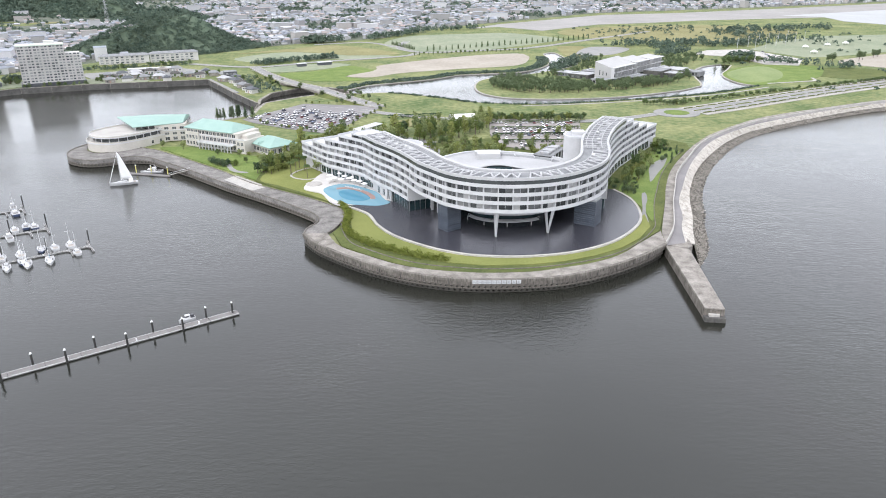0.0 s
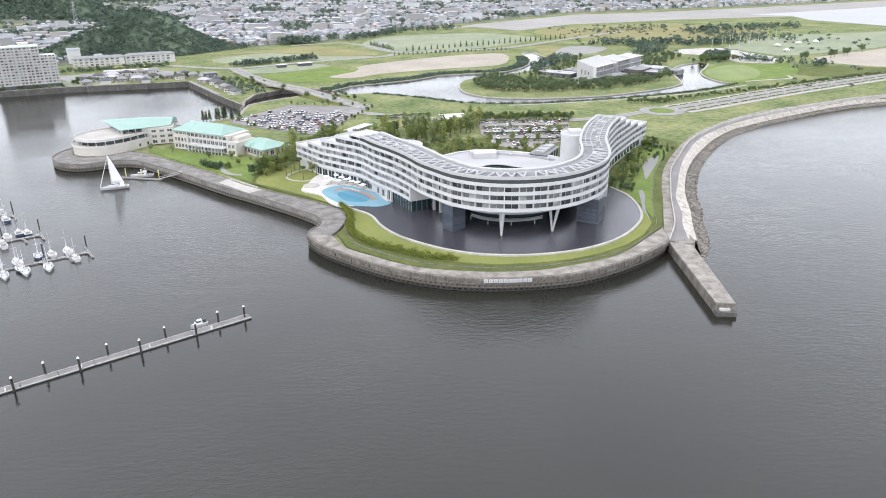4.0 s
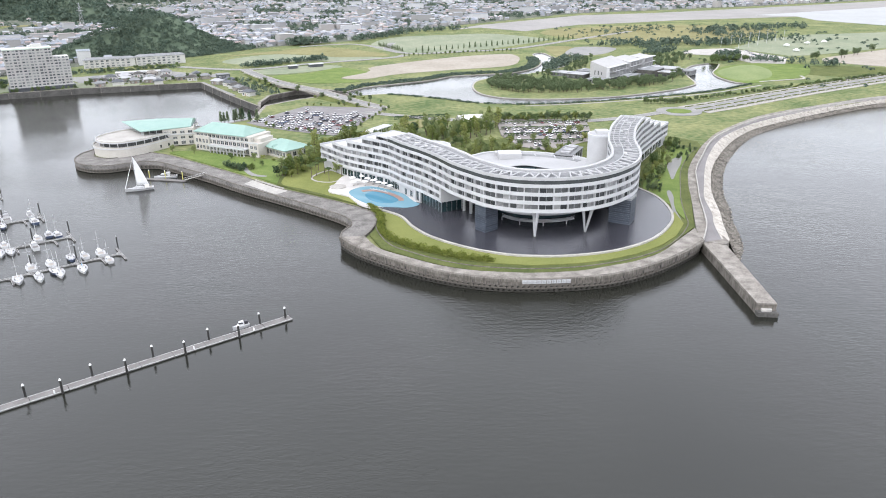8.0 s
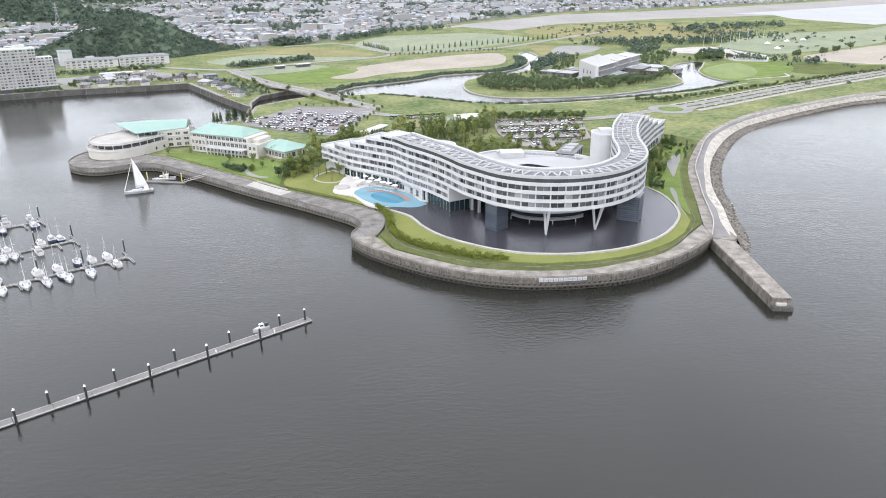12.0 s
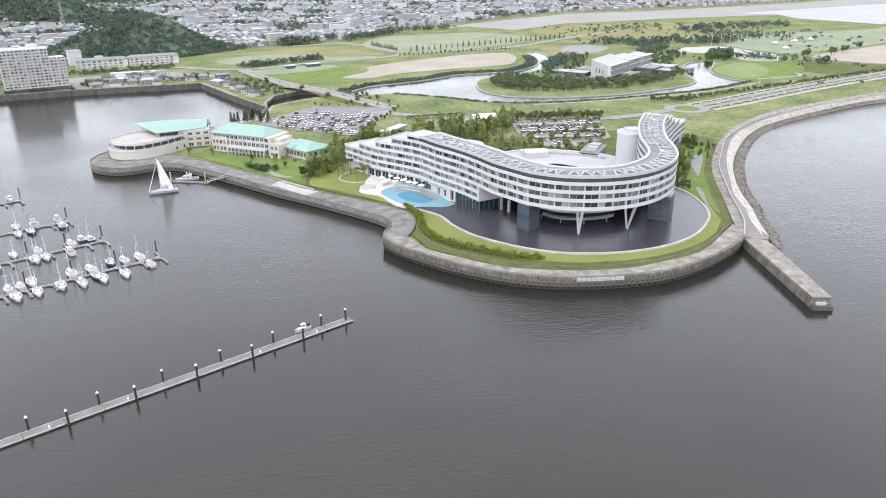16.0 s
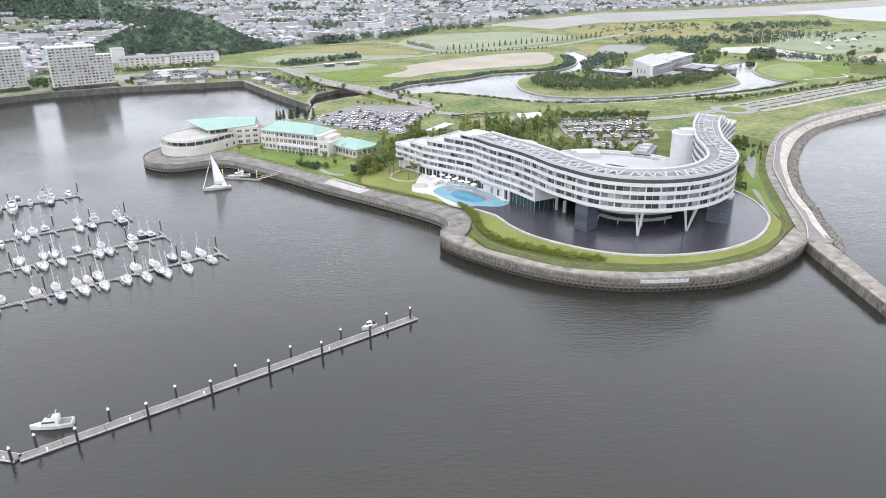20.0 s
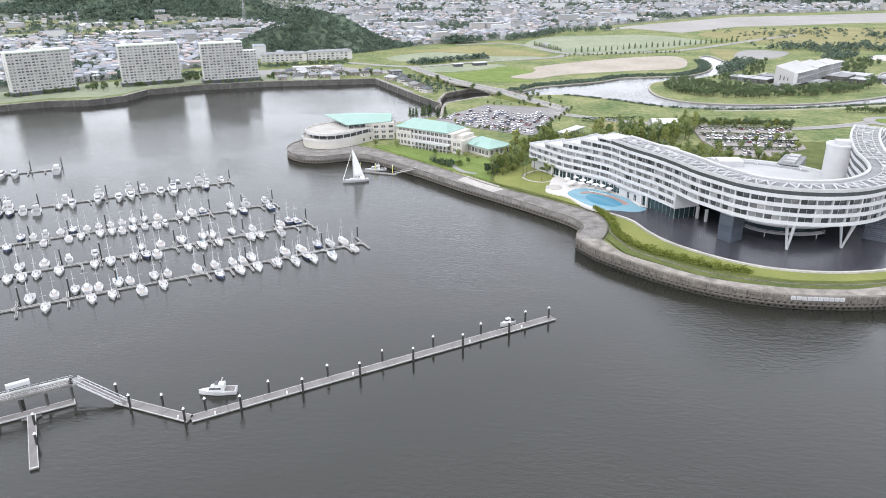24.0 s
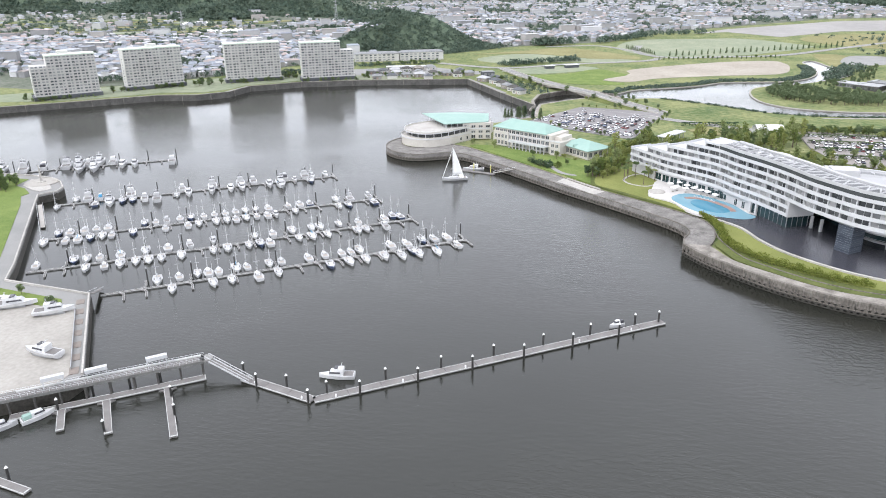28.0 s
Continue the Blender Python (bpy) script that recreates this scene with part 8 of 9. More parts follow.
part("hall", wedge(-21, 0, -3.2, 46, 17.5, 12.5, 12.5, 18.5), "pale_panel", mus, "white wedge-shaped hall")
part("hall", wedge(-19, 46.1, -3.2, 76, 16.5, 13.5, 13.5, 16.5), "pale_panel", mus)
part("hall", wedge(-15, 76.1, -1.2, 104, 15.5, 14.0, 14.0, 15.5), "pale_panel", mus)
part("plinth", boxed(-20.5, 0.5, -0.3, -0.2, 104, 2.4, 0.05), "dark_panel", mus, "dark recessed ground floor")
for y0, n_, z0, z1, xo in ((0.0, 6, 3.0, 12.4, 0.0), (46.2, 4, 3.4, 13.4, 0.6), (76.2, 4, 3.8, 13.9, 2.6)):
    part("terrace_slab", boxed(-3.2, y0, z0 - 0.5, xo + 1.2, y0 + n_ * 7.4, z0, 0.05), "white_wall", mus, "white projecting terrace")
    part("terrace_slab", boxed(-3.2, y0, (z0 + z1) / 2 - 0.3, xo, y0 + n_ * 7.4, (z0 + z1) / 2 + 0.1, 0.05), "white_wall", mus)
    part("eave", boxed(-3.4, y0, z1 - 0.3, xo + 0.3, y0 + n_ * 7.4, z1 + 0.3, 0.05), "white_wall", mus)
    for k in range(n_):
        part("window", boxed(-3.25, y0 + 7.4 * k + 0.3, z0, -3.05, y0 + 7.4 * k + 7.0, z1 - 0.3), "window_glass", mus)
        part("fin", boxed(-3.2, y0 + 7.4 * k - 0.25, z0 - 0.4, xo + 0.1, y0 + 7.4 * k + 0.25, z1), "white_wall", mus)
        part("railing", boxed(xo + 1.0, y0 + 7.4 * k + 0.3, z0, xo + 1.1, y0 + 7.4 * k + 7.1, z0 + 1.0), "metal_grey", mus)
for k in range(3):
    part("window", boxed(-16 + 3.6 * k, -0.1, 5.0, -15.2 + 3.6 * k, 0.05, 9.4 - 0.8 * k), "window_glass", mus)
for k, (x0, y0, x1, y1, h_, m_) in enumerate(((8, 46, 26, 72, 6.5, "dark_concrete"), (26.1, 54, 40, 68, 4.5, "dark_concrete"), (4.5, 14, 15, 40, 3.4, "recess_grey"), (-48, -4, -26, 14, 4.2, "dark_concrete"), (-44, 14.1, -24, 32, 5.2, "recess_grey"), (-66, 2, -49, 16, 3.6, "recess_grey"), (-14, -22, 2, -8, 3.6, "pale_panel"), (6, 76, 34, 96, 5.2, "pale_panel"), (34.1, 80, 52, 94, 4.0, "recess_grey"))):
    wing = part("wing", boxed(x0, y0, -0.3, x1, y1, h_, 0.1), m_, mus)
    part("roof_edge", boxed(x0 - 0.3, y0 - 0.3, h_, x1 + 0.3, y1 + 0.3, h_ + 0.35, 0.05), "roof_grey" if k % 2 else "recess_grey", wing)
    part("skylight", boxed(x0 + 2, y0 + 3, h_ + 0.35, x0 + 5, y1 - 3, h_ + 1.0, 0.05), "metal_grey", wing)
    for q in range(int((x1 - x0) / 3.2)):
        part("window", boxed(x0 + 0.6 + q * 3.2, y0 - 0.06, 0.8, x0 + 3.0 + q * 3.2, y0 + 0.1, min(h_ - 0.6, 3.2)), "window_glass", wing)
part("forecourt", boxed(-24, -8, -0.3, 5, -0.1, 0.3), "road_grey", mus)
# sheds by the field
for x, y_, w in ((-165, 822, 10), (-141, 834, 16)):
    sh = thing("shed", pose(x, y_, 4.6, 0, 0, 30), "low white-roofed shed beside the field", "shed", "field sheds")
    part("wall", boxed(-w / 2, -3, 0, w / 2, 3, 3, 0.05), "dark_panel", sh)
    part("roof", boxed(-w / 2 - 0.6, -3.6, 3, w / 2 + 0.6, 3.6, 3.5, 0.05), "white_paint", sh)
for x, y_ in ((468, 962), (508, 985), (540, 1000), (452, 905)):
    tn = thing("event_tent", pose(x, y_, 4.5), "small white tent on the sports ground", "tent", "tents on the sports ground")
    bm = bmesh.new()
    tube(bm, (0, 0, 2.2), (0, 0, 4.5), 4.5, 0.2, 6)
    part("canopy", bm, "sail_cloth", tn)
    for k in range(6):
        part("leg", boxed(-0.1, -0.1, 0, 0.1, 0.1, 2.3), "alloy", tn).location = (4 * math.cos(k * 1.047), 4 * math.sin(k * 1.047), 0)

# ---- car parks ----
def car(m, label, long=4.3, tall=1.45, name="car"):
    t = thing(name, m, label, "car", "parked cars")
    bm = bmesh.new()
    prof = [(-long / 2, 0.35), (-long / 2, 0.8), (-long / 2 + 0.15, 0.95), (long * 0.28, 0.92), (long / 2 - 0.1, 0.72), (long / 2, 0.4)]
    a = [bm.verts.new((-0.85, y_, z)) for y_, z in prof]
    b = [bm.verts.new((0.85, y_, z)) for y_, z in prof]
    for i in range(6):
        bm.faces.new((a[i], a[(i + 1) % 6], b[(i + 1) % 6], b[i]))
    bm.faces.new(a)
    bm.faces.new(b[::-1])
    bmesh.ops.recalc_face_normals(bm, faces=bm.faces[:])
    part("body", bm, "car_paint", t)
    part("glasshouse", taper(0.78, -long * 0.42, long * 0.24, 0.9, tall - 0.06, 0.8, 0.7), "boat_dark", t, "dark car windows")
    part("roof", taper(0.66, -long * 0.36, long * 0.07, tall - 0.08, tall + 0.02, 0.95, 0.1), "car_paint", t)
    bm = bmesh.new()
    for y_ in (-long * 0.3, long * 0.3):
        tube(bm, (-0.87, y_, 0.32), (0.87, y_, 0.32), 0.32, 0.32, 10)
    part("running_gear", bm, "tyre", t)["kind"] = "stuff"
    return t


def paint_cars(src, spots):
    for s in spots:
        copy_thing(src[s[3]], pose(s[0], s[1], s[4], 0, 0, s[2]))


CP1 = [(-154, 528), (-119, 590), (-53, 576), (-80, 477), (-117, 497), (-143, 516)]
lot = patch("car_park", CP1, 4.66, "asphalt", "grey asphalt car park with rows of cars", "car park")
lot2 = patch("car_park", [(30, 520), (95, 513), (86, 450), (52, 424), (34, 436), (28, 470)], 5.5, "worn_asphalt", "car park behind the hotel with hedged rows", "car park", thick=1.2)
cs = random.Random(8)


def inside(x, y_, poly):
    r = False
    for (x0, y0), (x1, y1) in zip(poly, poly[1:] + poly[:1]):
        if (y0 > y_) != (y1 > y_) and x < (x1 - x0) * (y_ - y0) / (y1 - y0) + x0:
            r = not r
    return r


CARS = [car(pose(-112, 505, 4.66, 0, 0, 68), "small parked car in the waterside car park"), car(pose(-109, 504, 4.66, 0, 0, 68), "parked family car in the waterside car park", 4.6, 1.5),
        car(pose(-106, 503, 4.66, 0, 0, 68), "tall parked minivan in the waterside car park", 4.7, 1.85), car(pose(-103, 502, 4.66, 0, 0, 68), "tiny boxy parked car in the waterside car park", 3.4, 1.7)]
ax, ay = Vector((0.93, -0.37)), Vector((0.37, 0.93))
cars = []
for row_ in range(-8, 10):
    for k in range(-22, 24):
        q = Vector((-105, 530)) + ax * (k * 2.75) + ay * (row_ * 8.2 + (-1.4 if row_ % 2 else 1.4))
        if inside(q.x - 3, q.y, CP1) and inside(q.x + 3, q.y, CP1) and inside(q.x, q.y + 4, CP1) and inside(q.x, q.y - 3, CP1) and cs.random() < (0.74 if q.y < 556 else 0.1) and k % 11:
            cars.append((q.x, q.y, -22 + (180 if row_ % 2 else 0) + cs.uniform(-2, 2), cs.randrange(4), 4.66))
cars = cars[:146]
lot2p = [(32, 510), (94, 510), (83, 451), (53, 427), (36, 441), (30, 470)]
for row_ in range(8):
    y_ = 436 + row_ * 9.6
    for k in range(28):
        x = 30 + k * 2.6
        if inside(x - 1.5, y_, lot2p) and inside(x + 1.5, y_, lot2p) and cs.random() < (0.36 if row_ < 4 else 0.6):
            cars.append((x, y_ + cs.uniform(-0.3, 0.3), (0 if row_ % 2 else 180), cs.randrange(4), 5.5))
paint_cars(CARS, cars)
CP3 = [(302, 905), (335, 946), (386, 953), (413, 850), (384, 796), (352, 808), (342, 876)]
patch("car_park", CP3, 4.75, "pale_concrete", "pale car park beside the sports ground", "car park")
for k in range(16):
    q = Vector((350, 838)).lerp(Vector((372, 940)), (k % 8) / 8 + 0.02) + Vector((26 if k > 7 else 0, 0))
    if inside(q.x, q.y, CP3):
        copy_thing(CARS[k % 4], pose(q.x, q.y, 4.75, 0, 0, 80))
for k in range(6):
    for sg in (-1, 1):
        p = Vector((388, 955, 0)).lerp(Vector((500, 1060, 0)), k / 5) + Vector((sg * 8, -sg * 9, 0))
        lp = thing("light_mast", pose(p.x, p.y, 4.5), "tall slim pale light mast at the sports ground", "mast", "masts at the sports ground")
        bm = bmesh.new()
        tube(bm, (0, 0, 0), (0, 0, 13), 0.28, 0.16, 6)
        part("pole", bm, "alloy", lp)
        part("lamp_head", boxed(-0.9, -0.2, 12.8, 0.9, 0.2, 13.4, 0.05), "metal_grey", lp)
# painted bay lines
for row_ in range(-5, 9, 2):
    a = Vector((-105, 530)) + ax * -60 + ay * (row_ * 8.2 + 4.1)
    b = a + ax * 120
    pts_ = [a.lerp(b, i / 60) for i in range(61)]
    pts_ = [p for p in pts_ if inside(p.x, p.y, CP1)]
    if len(pts_) > 4:
        bar("bay_line", (pts_[0].x, pts_[0].y, 4.67), (pts_[-1].x, pts_[-1].y, 4.67), 0.25, 0.04, "pale_concrete", lot)
# service buildings behind the hotel
sv = thing("covered_walk", pose(-55, 480, 4.6, 0, 0, 58), "long white flat canopy behind the hotel", "canopy")
part("roof", boxed(-13, -3.5, 4.0, 13, 3.5, 4.5, 0.05), "white_wall", sv)
for k in range(5):
    for y_ in (-3, 3):
        part("post", boxed(-11 + 5.5 * k, y_ - 0.15, 0, -10.7 + 5.5 * k, y_ + 0.15, 4.0), "alloy", sv)
patch("tennis_court", [(-42, 515), (-26, 526), (-6, 508), (-32, 496)], 4.8, "dry_grass", "pale fenced sports court", "court")
dm_ = thing("white_vault", pose(10, 510, 4.6, 0, 0, 10), "white vaulted tent roof among the trees", "tent")
bm = bmesh.new()
strip(bm, *[[Vector((x, 5.5 * math.cos(t_), 1.5 + 5.0 * math.sin(t_))) for x in (-9, -4.5, 0, 4.5, 9)] for t_ in [math.pi * k / 10 for k in range(11)]])
part("roof", bm, "sail_cloth", dm_, smooth=True)
part("wall", boxed(-8.8, -5.3, 0, 8.8, 5.3, 1.6), "white_wall", dm_)
road("road", [(-40, 470), (-15, 452), (5, 440), (25, 440), (50, 470)], 6, 5.1, kerb=False)
patch("forecourt", [(-40, 392), (-20, 410), (-5, 405), (-2, 420), (-15, 440), (-40, 425), (-50, 405)], 5.5, "road_grey", "grey paved hotel forecourt", "paving", 4)

# ---- trees and planting ----
def leaf_cloud(lobes, n, size, seed):
    """A crown of many small tilted leaf sprays gathered in lobes."""
    r = random.Random(seed)
    vs, fs = [], []
    for k in range(n):
        c, rad = lobes[r.randrange(len(lobes))]
        d_ = Vector((r.gauss(0, 1), r.gauss(0, 1), r.gauss(0, 1))).normalized()
        q = Vector(c) + Vector((d_.x * rad[0], d_.y * rad[1], d_.z * rad[2])) * (r.uniform(0.55, 1.05))
        a = Vector((r.gauss(0, 1), r.gauss(0, 1), r.gauss(0, 0.6))).normalized()
        b = a.cross(Vector((r.gauss(0, 1), r.gauss(0, 1), r.gauss(0, 1)))).normalized()
        s = size * r.uniform(0.6, 1.3)
        base = len(vs)
        vs += [q + a * s, q + b * s * 0.8 + d_ * s * 0.2, q - a * s, q - b * s * 0.8 - d_ * s * 0.2]
        fs.append((base, base + 1, base + 2, base + 3))
    me = bpy.data.meshes.new("crown")
    me.from_pydata([tuple(v) for v in vs], [], fs)
    return me


def tree(m, kind_, h, seed, label, leaf):
    t = thing("tree", m, label, "tree", "trees")
    r = random.Random(seed)
    bm = bmesh.new()
    tube(bm, (0, 0, -0.3), (0.1, 0, h * 0.55), h * 0.028 + 0.05, h * 0.012 + 0.02, 7)
    lobes = []
    if kind_ == "round":
        for k in range(7):
            a = k * 2.4
            c = (math.cos(a) * h * 0.17, math.sin(a) * h * 0.17, h * (0.42 + 0.07 * k))
            lobes.append((c, (h * 0.17, h * 0.17, h * 0.14)))
            tube(bm, (0, 0, h * 0.3), c, h * 0.012, 0.03, 5)
        n, s = 520, h * 0.046
    elif kind_ == "cone":
        for k in range(6):
            lobes.append(((0, 0, h * (0.2 + 0.13 * k)), (h * (0.2 - 0.026 * k), h * (0.2 - 0.026 * k), h * 0.1)))
        n, s = 280, h * 0.05
    elif kind_ == "palm":
        for k in range(9):
            a = k * 0.7
            tube(bm, (0, 0, h * 0.9), (math.cos(a) * h * 0.2, math.sin(a) * h * 0.2, h * (0.95 + 0.06 * (k % 2))), 0.05, 0.02, 4)
            lobes.append(((math.cos(a) * h * 0.15, math.sin(a) * h * 0.15, h * 0.95), (h * 0.12, h * 0.12, h * 0.05)))
        tube(bm, (0, 0, -0.2), (0, 0, h * 0.92), 0.2, 0.14, 7)
        n, s = 150, h * 0.06
    elif kind_ == "slim":
        for k in range(8):
            a = k * 2.4
            c = (math.cos(a) * h * (0.13 - 0.008 * k), math.sin(a) * h * (0.13 - 0.008 * k), h * (0.32 + 0.08 * k))
            lobes.append((c, (h * (0.1 + 0.03 * ((k * 7 + seed) % 3)), h * (0.1 + 0.03 * ((k * 5 + seed) % 3)), h * 0.1)))
            tube(bm, (0, 0, h * (0.2 + 0.07 * k)), c, h * 0.01, 0.03, 5)
        n, s = 420, h * 0.034
    else:
        for k in range(5):
            a = k * 1.9
            lobes.append(((math.cos(a) * h * 0.3, math.sin(a) * h * 0.3, h * (0.32 + 0.06 * k)), (h * 0.3, h * 0.3, h * 0.26)))
        n, s = 220, h * 0.1
    part("trunk", bm, "bark", t)
    me = leaf_cloud(lobes, n, s, seed + 1)
    me.materials.append(MATS[leaf])
    cr = new("crown", me)
    cr.parent = t
    return t


T_MID = [tree(pose(-20 + 9 * k, 470 + 3 * k, 5.2), "round", 8.5 + 0.8 * k, 50 + k, "leafy green garden tree behind the hotel", "leaf_mid") for k in range(3)]
T_DARK = [tree(pose(-30 + 9 * k, 480 + 2 * k, 5.0), "round", 8 + k, 60 + k, "dark green leafy tree in the garden", "leaf_dark") for k in range(2)]
T_CONE = [tree(pose(-152 + 6 * k, 531 - 2 * k, 4.6), "cone", 9.0 + k, 70 + k, "dark conical evergreen tree by the car park", "leaf_dark") for k in range(2)]
T_LIGHT = [tree(pose(-92 + 5 * k, 395 + 5 * k, 5.2), "round", 7 + k, 80 + k, "yellow-green leafy tree in the garden", "leaf_light") for k in range(2)]
T_BUSH = [tree(pose(-128 + 5 * k, 398 - 2 * k, 4.9), "bush", 4.2, 90 + k, "dense rounded green shrub", ("leaf_dark", "leaf_light")[k]) for k in range(2)]
T_SLIM = [tree(pose(-12 + 7 * k, 462 - 4 * k, 5.1), "slim", 11 + k, 110 + k, "tall slender leafy tree behind the hotel", ("leaf_light", "leaf_mid", "leaf_light")[k]) for k in range(3)]
T_PALM = tree(pose(-84, 378, 5.4), "palm", 7.5, 95, "slim palm tree on the lawn", "leaf_mid")
gr = random.Random(44)


FAR = []


def plant(kinds, x, y_, z, lo=0.75, hi=1.25, far=False):
    """One tree; far ones are gathered and joined at the end."""
    if any((x - cx) ** 2 + (y_ - cy) ** 2 < cr * cr for cx, cy, cr in ((-55, 476, 16), (-26, 506, 18), (10, 503, 13), (-28, 424, 11))):
        return
    s = gr.uniform(lo, hi)
    src, m = gr.choice(kinds), pose(x, y_, z - 0.25, 0, 0, gr.uniform(0, 360))
    sc = (s, s, s * gr.uniform(0.9, 1.15))
    if far:
        FAR.append((src, m @ Matrix.Diagonal((*sc, 1))))
    else:
        copy_thing(src, m).scale = sc


def grove(kinds, poly, z, n, lo=0.75, hi=1.25, gap=3.0, far=False):
    xs, ys = [p[0] for p in poly], [p[1] for p in poly]
    got, tries = [], 0
    while len(got) < n and tries < n * 30:
        tries += 1
        x, y_ = gr.uniform(min(xs), max(xs)), gr.uniform(min(ys), max(ys))
        if inside(x, y_, poly) and all((x - a) ** 2 + (y_ - b) ** 2 > gap * gap for a, b in got):
            got.append((x, y_))
            plant(kinds, x, y_, z, lo, hi, far)


# behind the hotel, round the court and the car parks
grove(T_SLIM + T_SLIM + T_MID + T_LIGHT + T_DARK[:1], [(-60, 432), (-8, 452), (20, 470), (30, 500), (20, 515), (-30, 495), (-75, 470), (-82, 440)], 5.0, 112, 0.65, 1.15, 3.6)
grove(T_SLIM + T_MID + T_LIGHT, [(-5, 395), (12, 398), (30, 402), (40, 420), (30, 430), (5, 432), (-10, 420)], 5.3, 26, 0.6, 1.0, 3.6)
grove(T_MID + T_LIGHT + T_BUSH, [(-30, 405), (0, 432), (30, 432), (52, 424), (46, 436), (30, 442), (-10, 452), (-60, 432), (-62, 415)], 5.2, 44, 0.4, 0.85, 3.2, far=True)
grove(T_MID + T_LIGHT, [(44, 405), (60, 400), (62, 420), (50, 424)], 5.3, 8, 0.6, 1.0, 3)
grove(T_DARK + T_MID, [(-45, 388), (-36, 384), (-18, 398), (-24, 404)], 5.3, 7, 0.5, 0.9, 3)
for k in range(60):
    plant(T_MID + T_DARK + T_LIGHT, 26 + k * 1.25, 517 + gr.uniform(-4, 4), 4.8, 0.45, 0.8, far=True)



def clipped_hedge(a, b, w, h, z, seed, leaf, label):
    """A trimmed hedge: a box of many small leaves."""
    r = random.Random(seed)
    A, B = Vector((*a, z)), Vector((*b, z))
    d_ = B - A
    n_ = Vector((-d_.y, d_.x, 0)).normalized()
    vs, fs = [], []
    for k in range(int(d_.length * 26)):
        fx, fy, fz = r.random(), r.uniform(-0.5, 0.5), r.random()
        if r.random() < 0.6:
            fz = 1 - 0.1 * r.random()
        q = A + d_ * fx + n_ * (fy * w) + Vector((0, 0, fz * h + 0.15 * math.sin(fx * 40)))
        a1 = Vector((r.gauss(0, 1), r.gauss(0, 1), r.gauss(0, 0.7))).normalized()
        b1 = a1.cross(Vector((r.gauss(0, 1), r.gauss(0, 1), 1))).normalized()
        s = r.uniform(0.25, 0.5)
        base = len(vs)
        vs += [tuple(q + a1 * s), tuple(q + b1 * s), tuple(q - a1 * s), tuple(q - b1 * s)]
        fs.append((base, base + 1, base + 2, base + 3))
    me = bpy.data.meshes.new("hedge")
    me.from_pydata(vs, [], fs)
    me.materials.append(MATS[leaf])
    tagged(new("hedge", me), label, "hedge", "hedges of the car park")


for row_, (x0, x1) in enumerate(((34, 78), (29, 86), (29, 90), (30, 94))):
    clipped_hedge((x0, 445.6 + row_ * 19.2), (x1, 445.6 + row_ * 19.2), 1.8, 1.9, 5.4, 300 + row_, "leaf_dark", "trimmed dark green hedge between rows of parked cars")
clipped_hedge((-48, 494), (-84, 468), 1.8, 2.0, 4.7, 310, "leaf_dark", "trimmed dark green hedge beside the car park")
clipped_hedge((-70, 455), (-40, 436), 1.8, 1.8, 4.9, 311, "leaf_dark", "trimmed dark green hedge behind the hotel")
clipped_hedge((-45, 528), (-5, 535), 2.2, 2.4, 4.6, 312, "leaf_dark", "trimmed dark green hedge behind the sports court")
for k in range(10):
    plant(T_MID + T_LIGHT, gr.uniform(36, 80), 445.6 + 19.2 * gr.randrange(4), 5.5, 0.5, 0.9)
# west garden between clubhouse and hotel
grove(T_LIGHT + T_SLIM + T_BUSH, [(-104, 378), (-96, 372), (-88, 392), (-86, 408), (-84, 425), (-78, 440), (-66, 445), (-80, 452), (-96, 436), (-100, 405)], 5.1, 58, 0.6, 1.05, 2.8)
grove(T_DARK, [(-107, 380), (-103, 374), (-98, 380), (-101, 390)], 5.0, 6, 0.5, 0.85, 2.2)
for x, y_ in ((-86, 374), (-80, 382), (-74, 385), (-76, 368), (-84, 388), (-70, 376)):
    plant([T_PALM], x, y_, 5.45, 0.8, 1.1)
for x, y_ in ((-73, 381), (-69, 383), (-71, 386), (-76, 390)):
    plant(T_MID, x, y_, 5.3, 0.5, 0.7)
# shrubs on the club lawn
for x, y_ in ((-137, 402), (-134, 399), (-131, 396), (-139, 405), (-128, 394)):
    plant(T_BUSH[:1], x, y_, 4.9, 0.8, 1.2)
for x, y_ in ((-181, 441), (-166, 435), (-118, 402), (-114, 415), (-125, 415), (-121, 421), (-96, 412), (-100, 405), (-140, 420)):
    plant(T_MID + T_BUSH, x, y_, 4.9, 0.4, 0.65)
# conifers by the car park, and trees round its edge
for k, (x, y_) in enumerate(((-173, 530.5), (-170.5, 530), (-168, 530.5), (-164, 534), (-162.5, 535), (-160, 537.5), (-158.5, 538))):
    plant(T_CONE, x, y_, 4.5, 0.85, 1.0)
for a, b, n in (((-140, 514), (-85, 478), 12), ((-78, 480), (-50, 574), 16), ((-120, 592), (-56, 580), 10)):
    for k in range(n):
        p = Vector(a).lerp(Vector(b), (k + gr.random() * 0.6) / n)
        plant(T_MID + T_DARK + T_LIGHT, p.x + gr.uniform(-2, 3), p.y + gr.uniform(-2, 2), 4.5, 0.22, 0.5, far=True)
# east garden
grove(T_MID + T_LIGHT + T_BUSH, [(84, 343), (92, 338), (104, 366), (116, 392), (128, 415), (136, 430), (130, 436), (118, 414), (104, 388), (92, 366), (82, 350)], 5.4, 60, 0.35, 0.8, 2.0)
grove(T_CONE + T_DARK, [(118, 392), (124, 390), (140, 415), (134, 420)], 5.4, 10, 0.3, 0.5, 2)
grove(T_BUSH + T_CONE + T_DARK, [(86, 338), (93, 333), (96, 345), (90, 350)], 5.5, 12, 0.25, 0.5, 1.8, far=True)
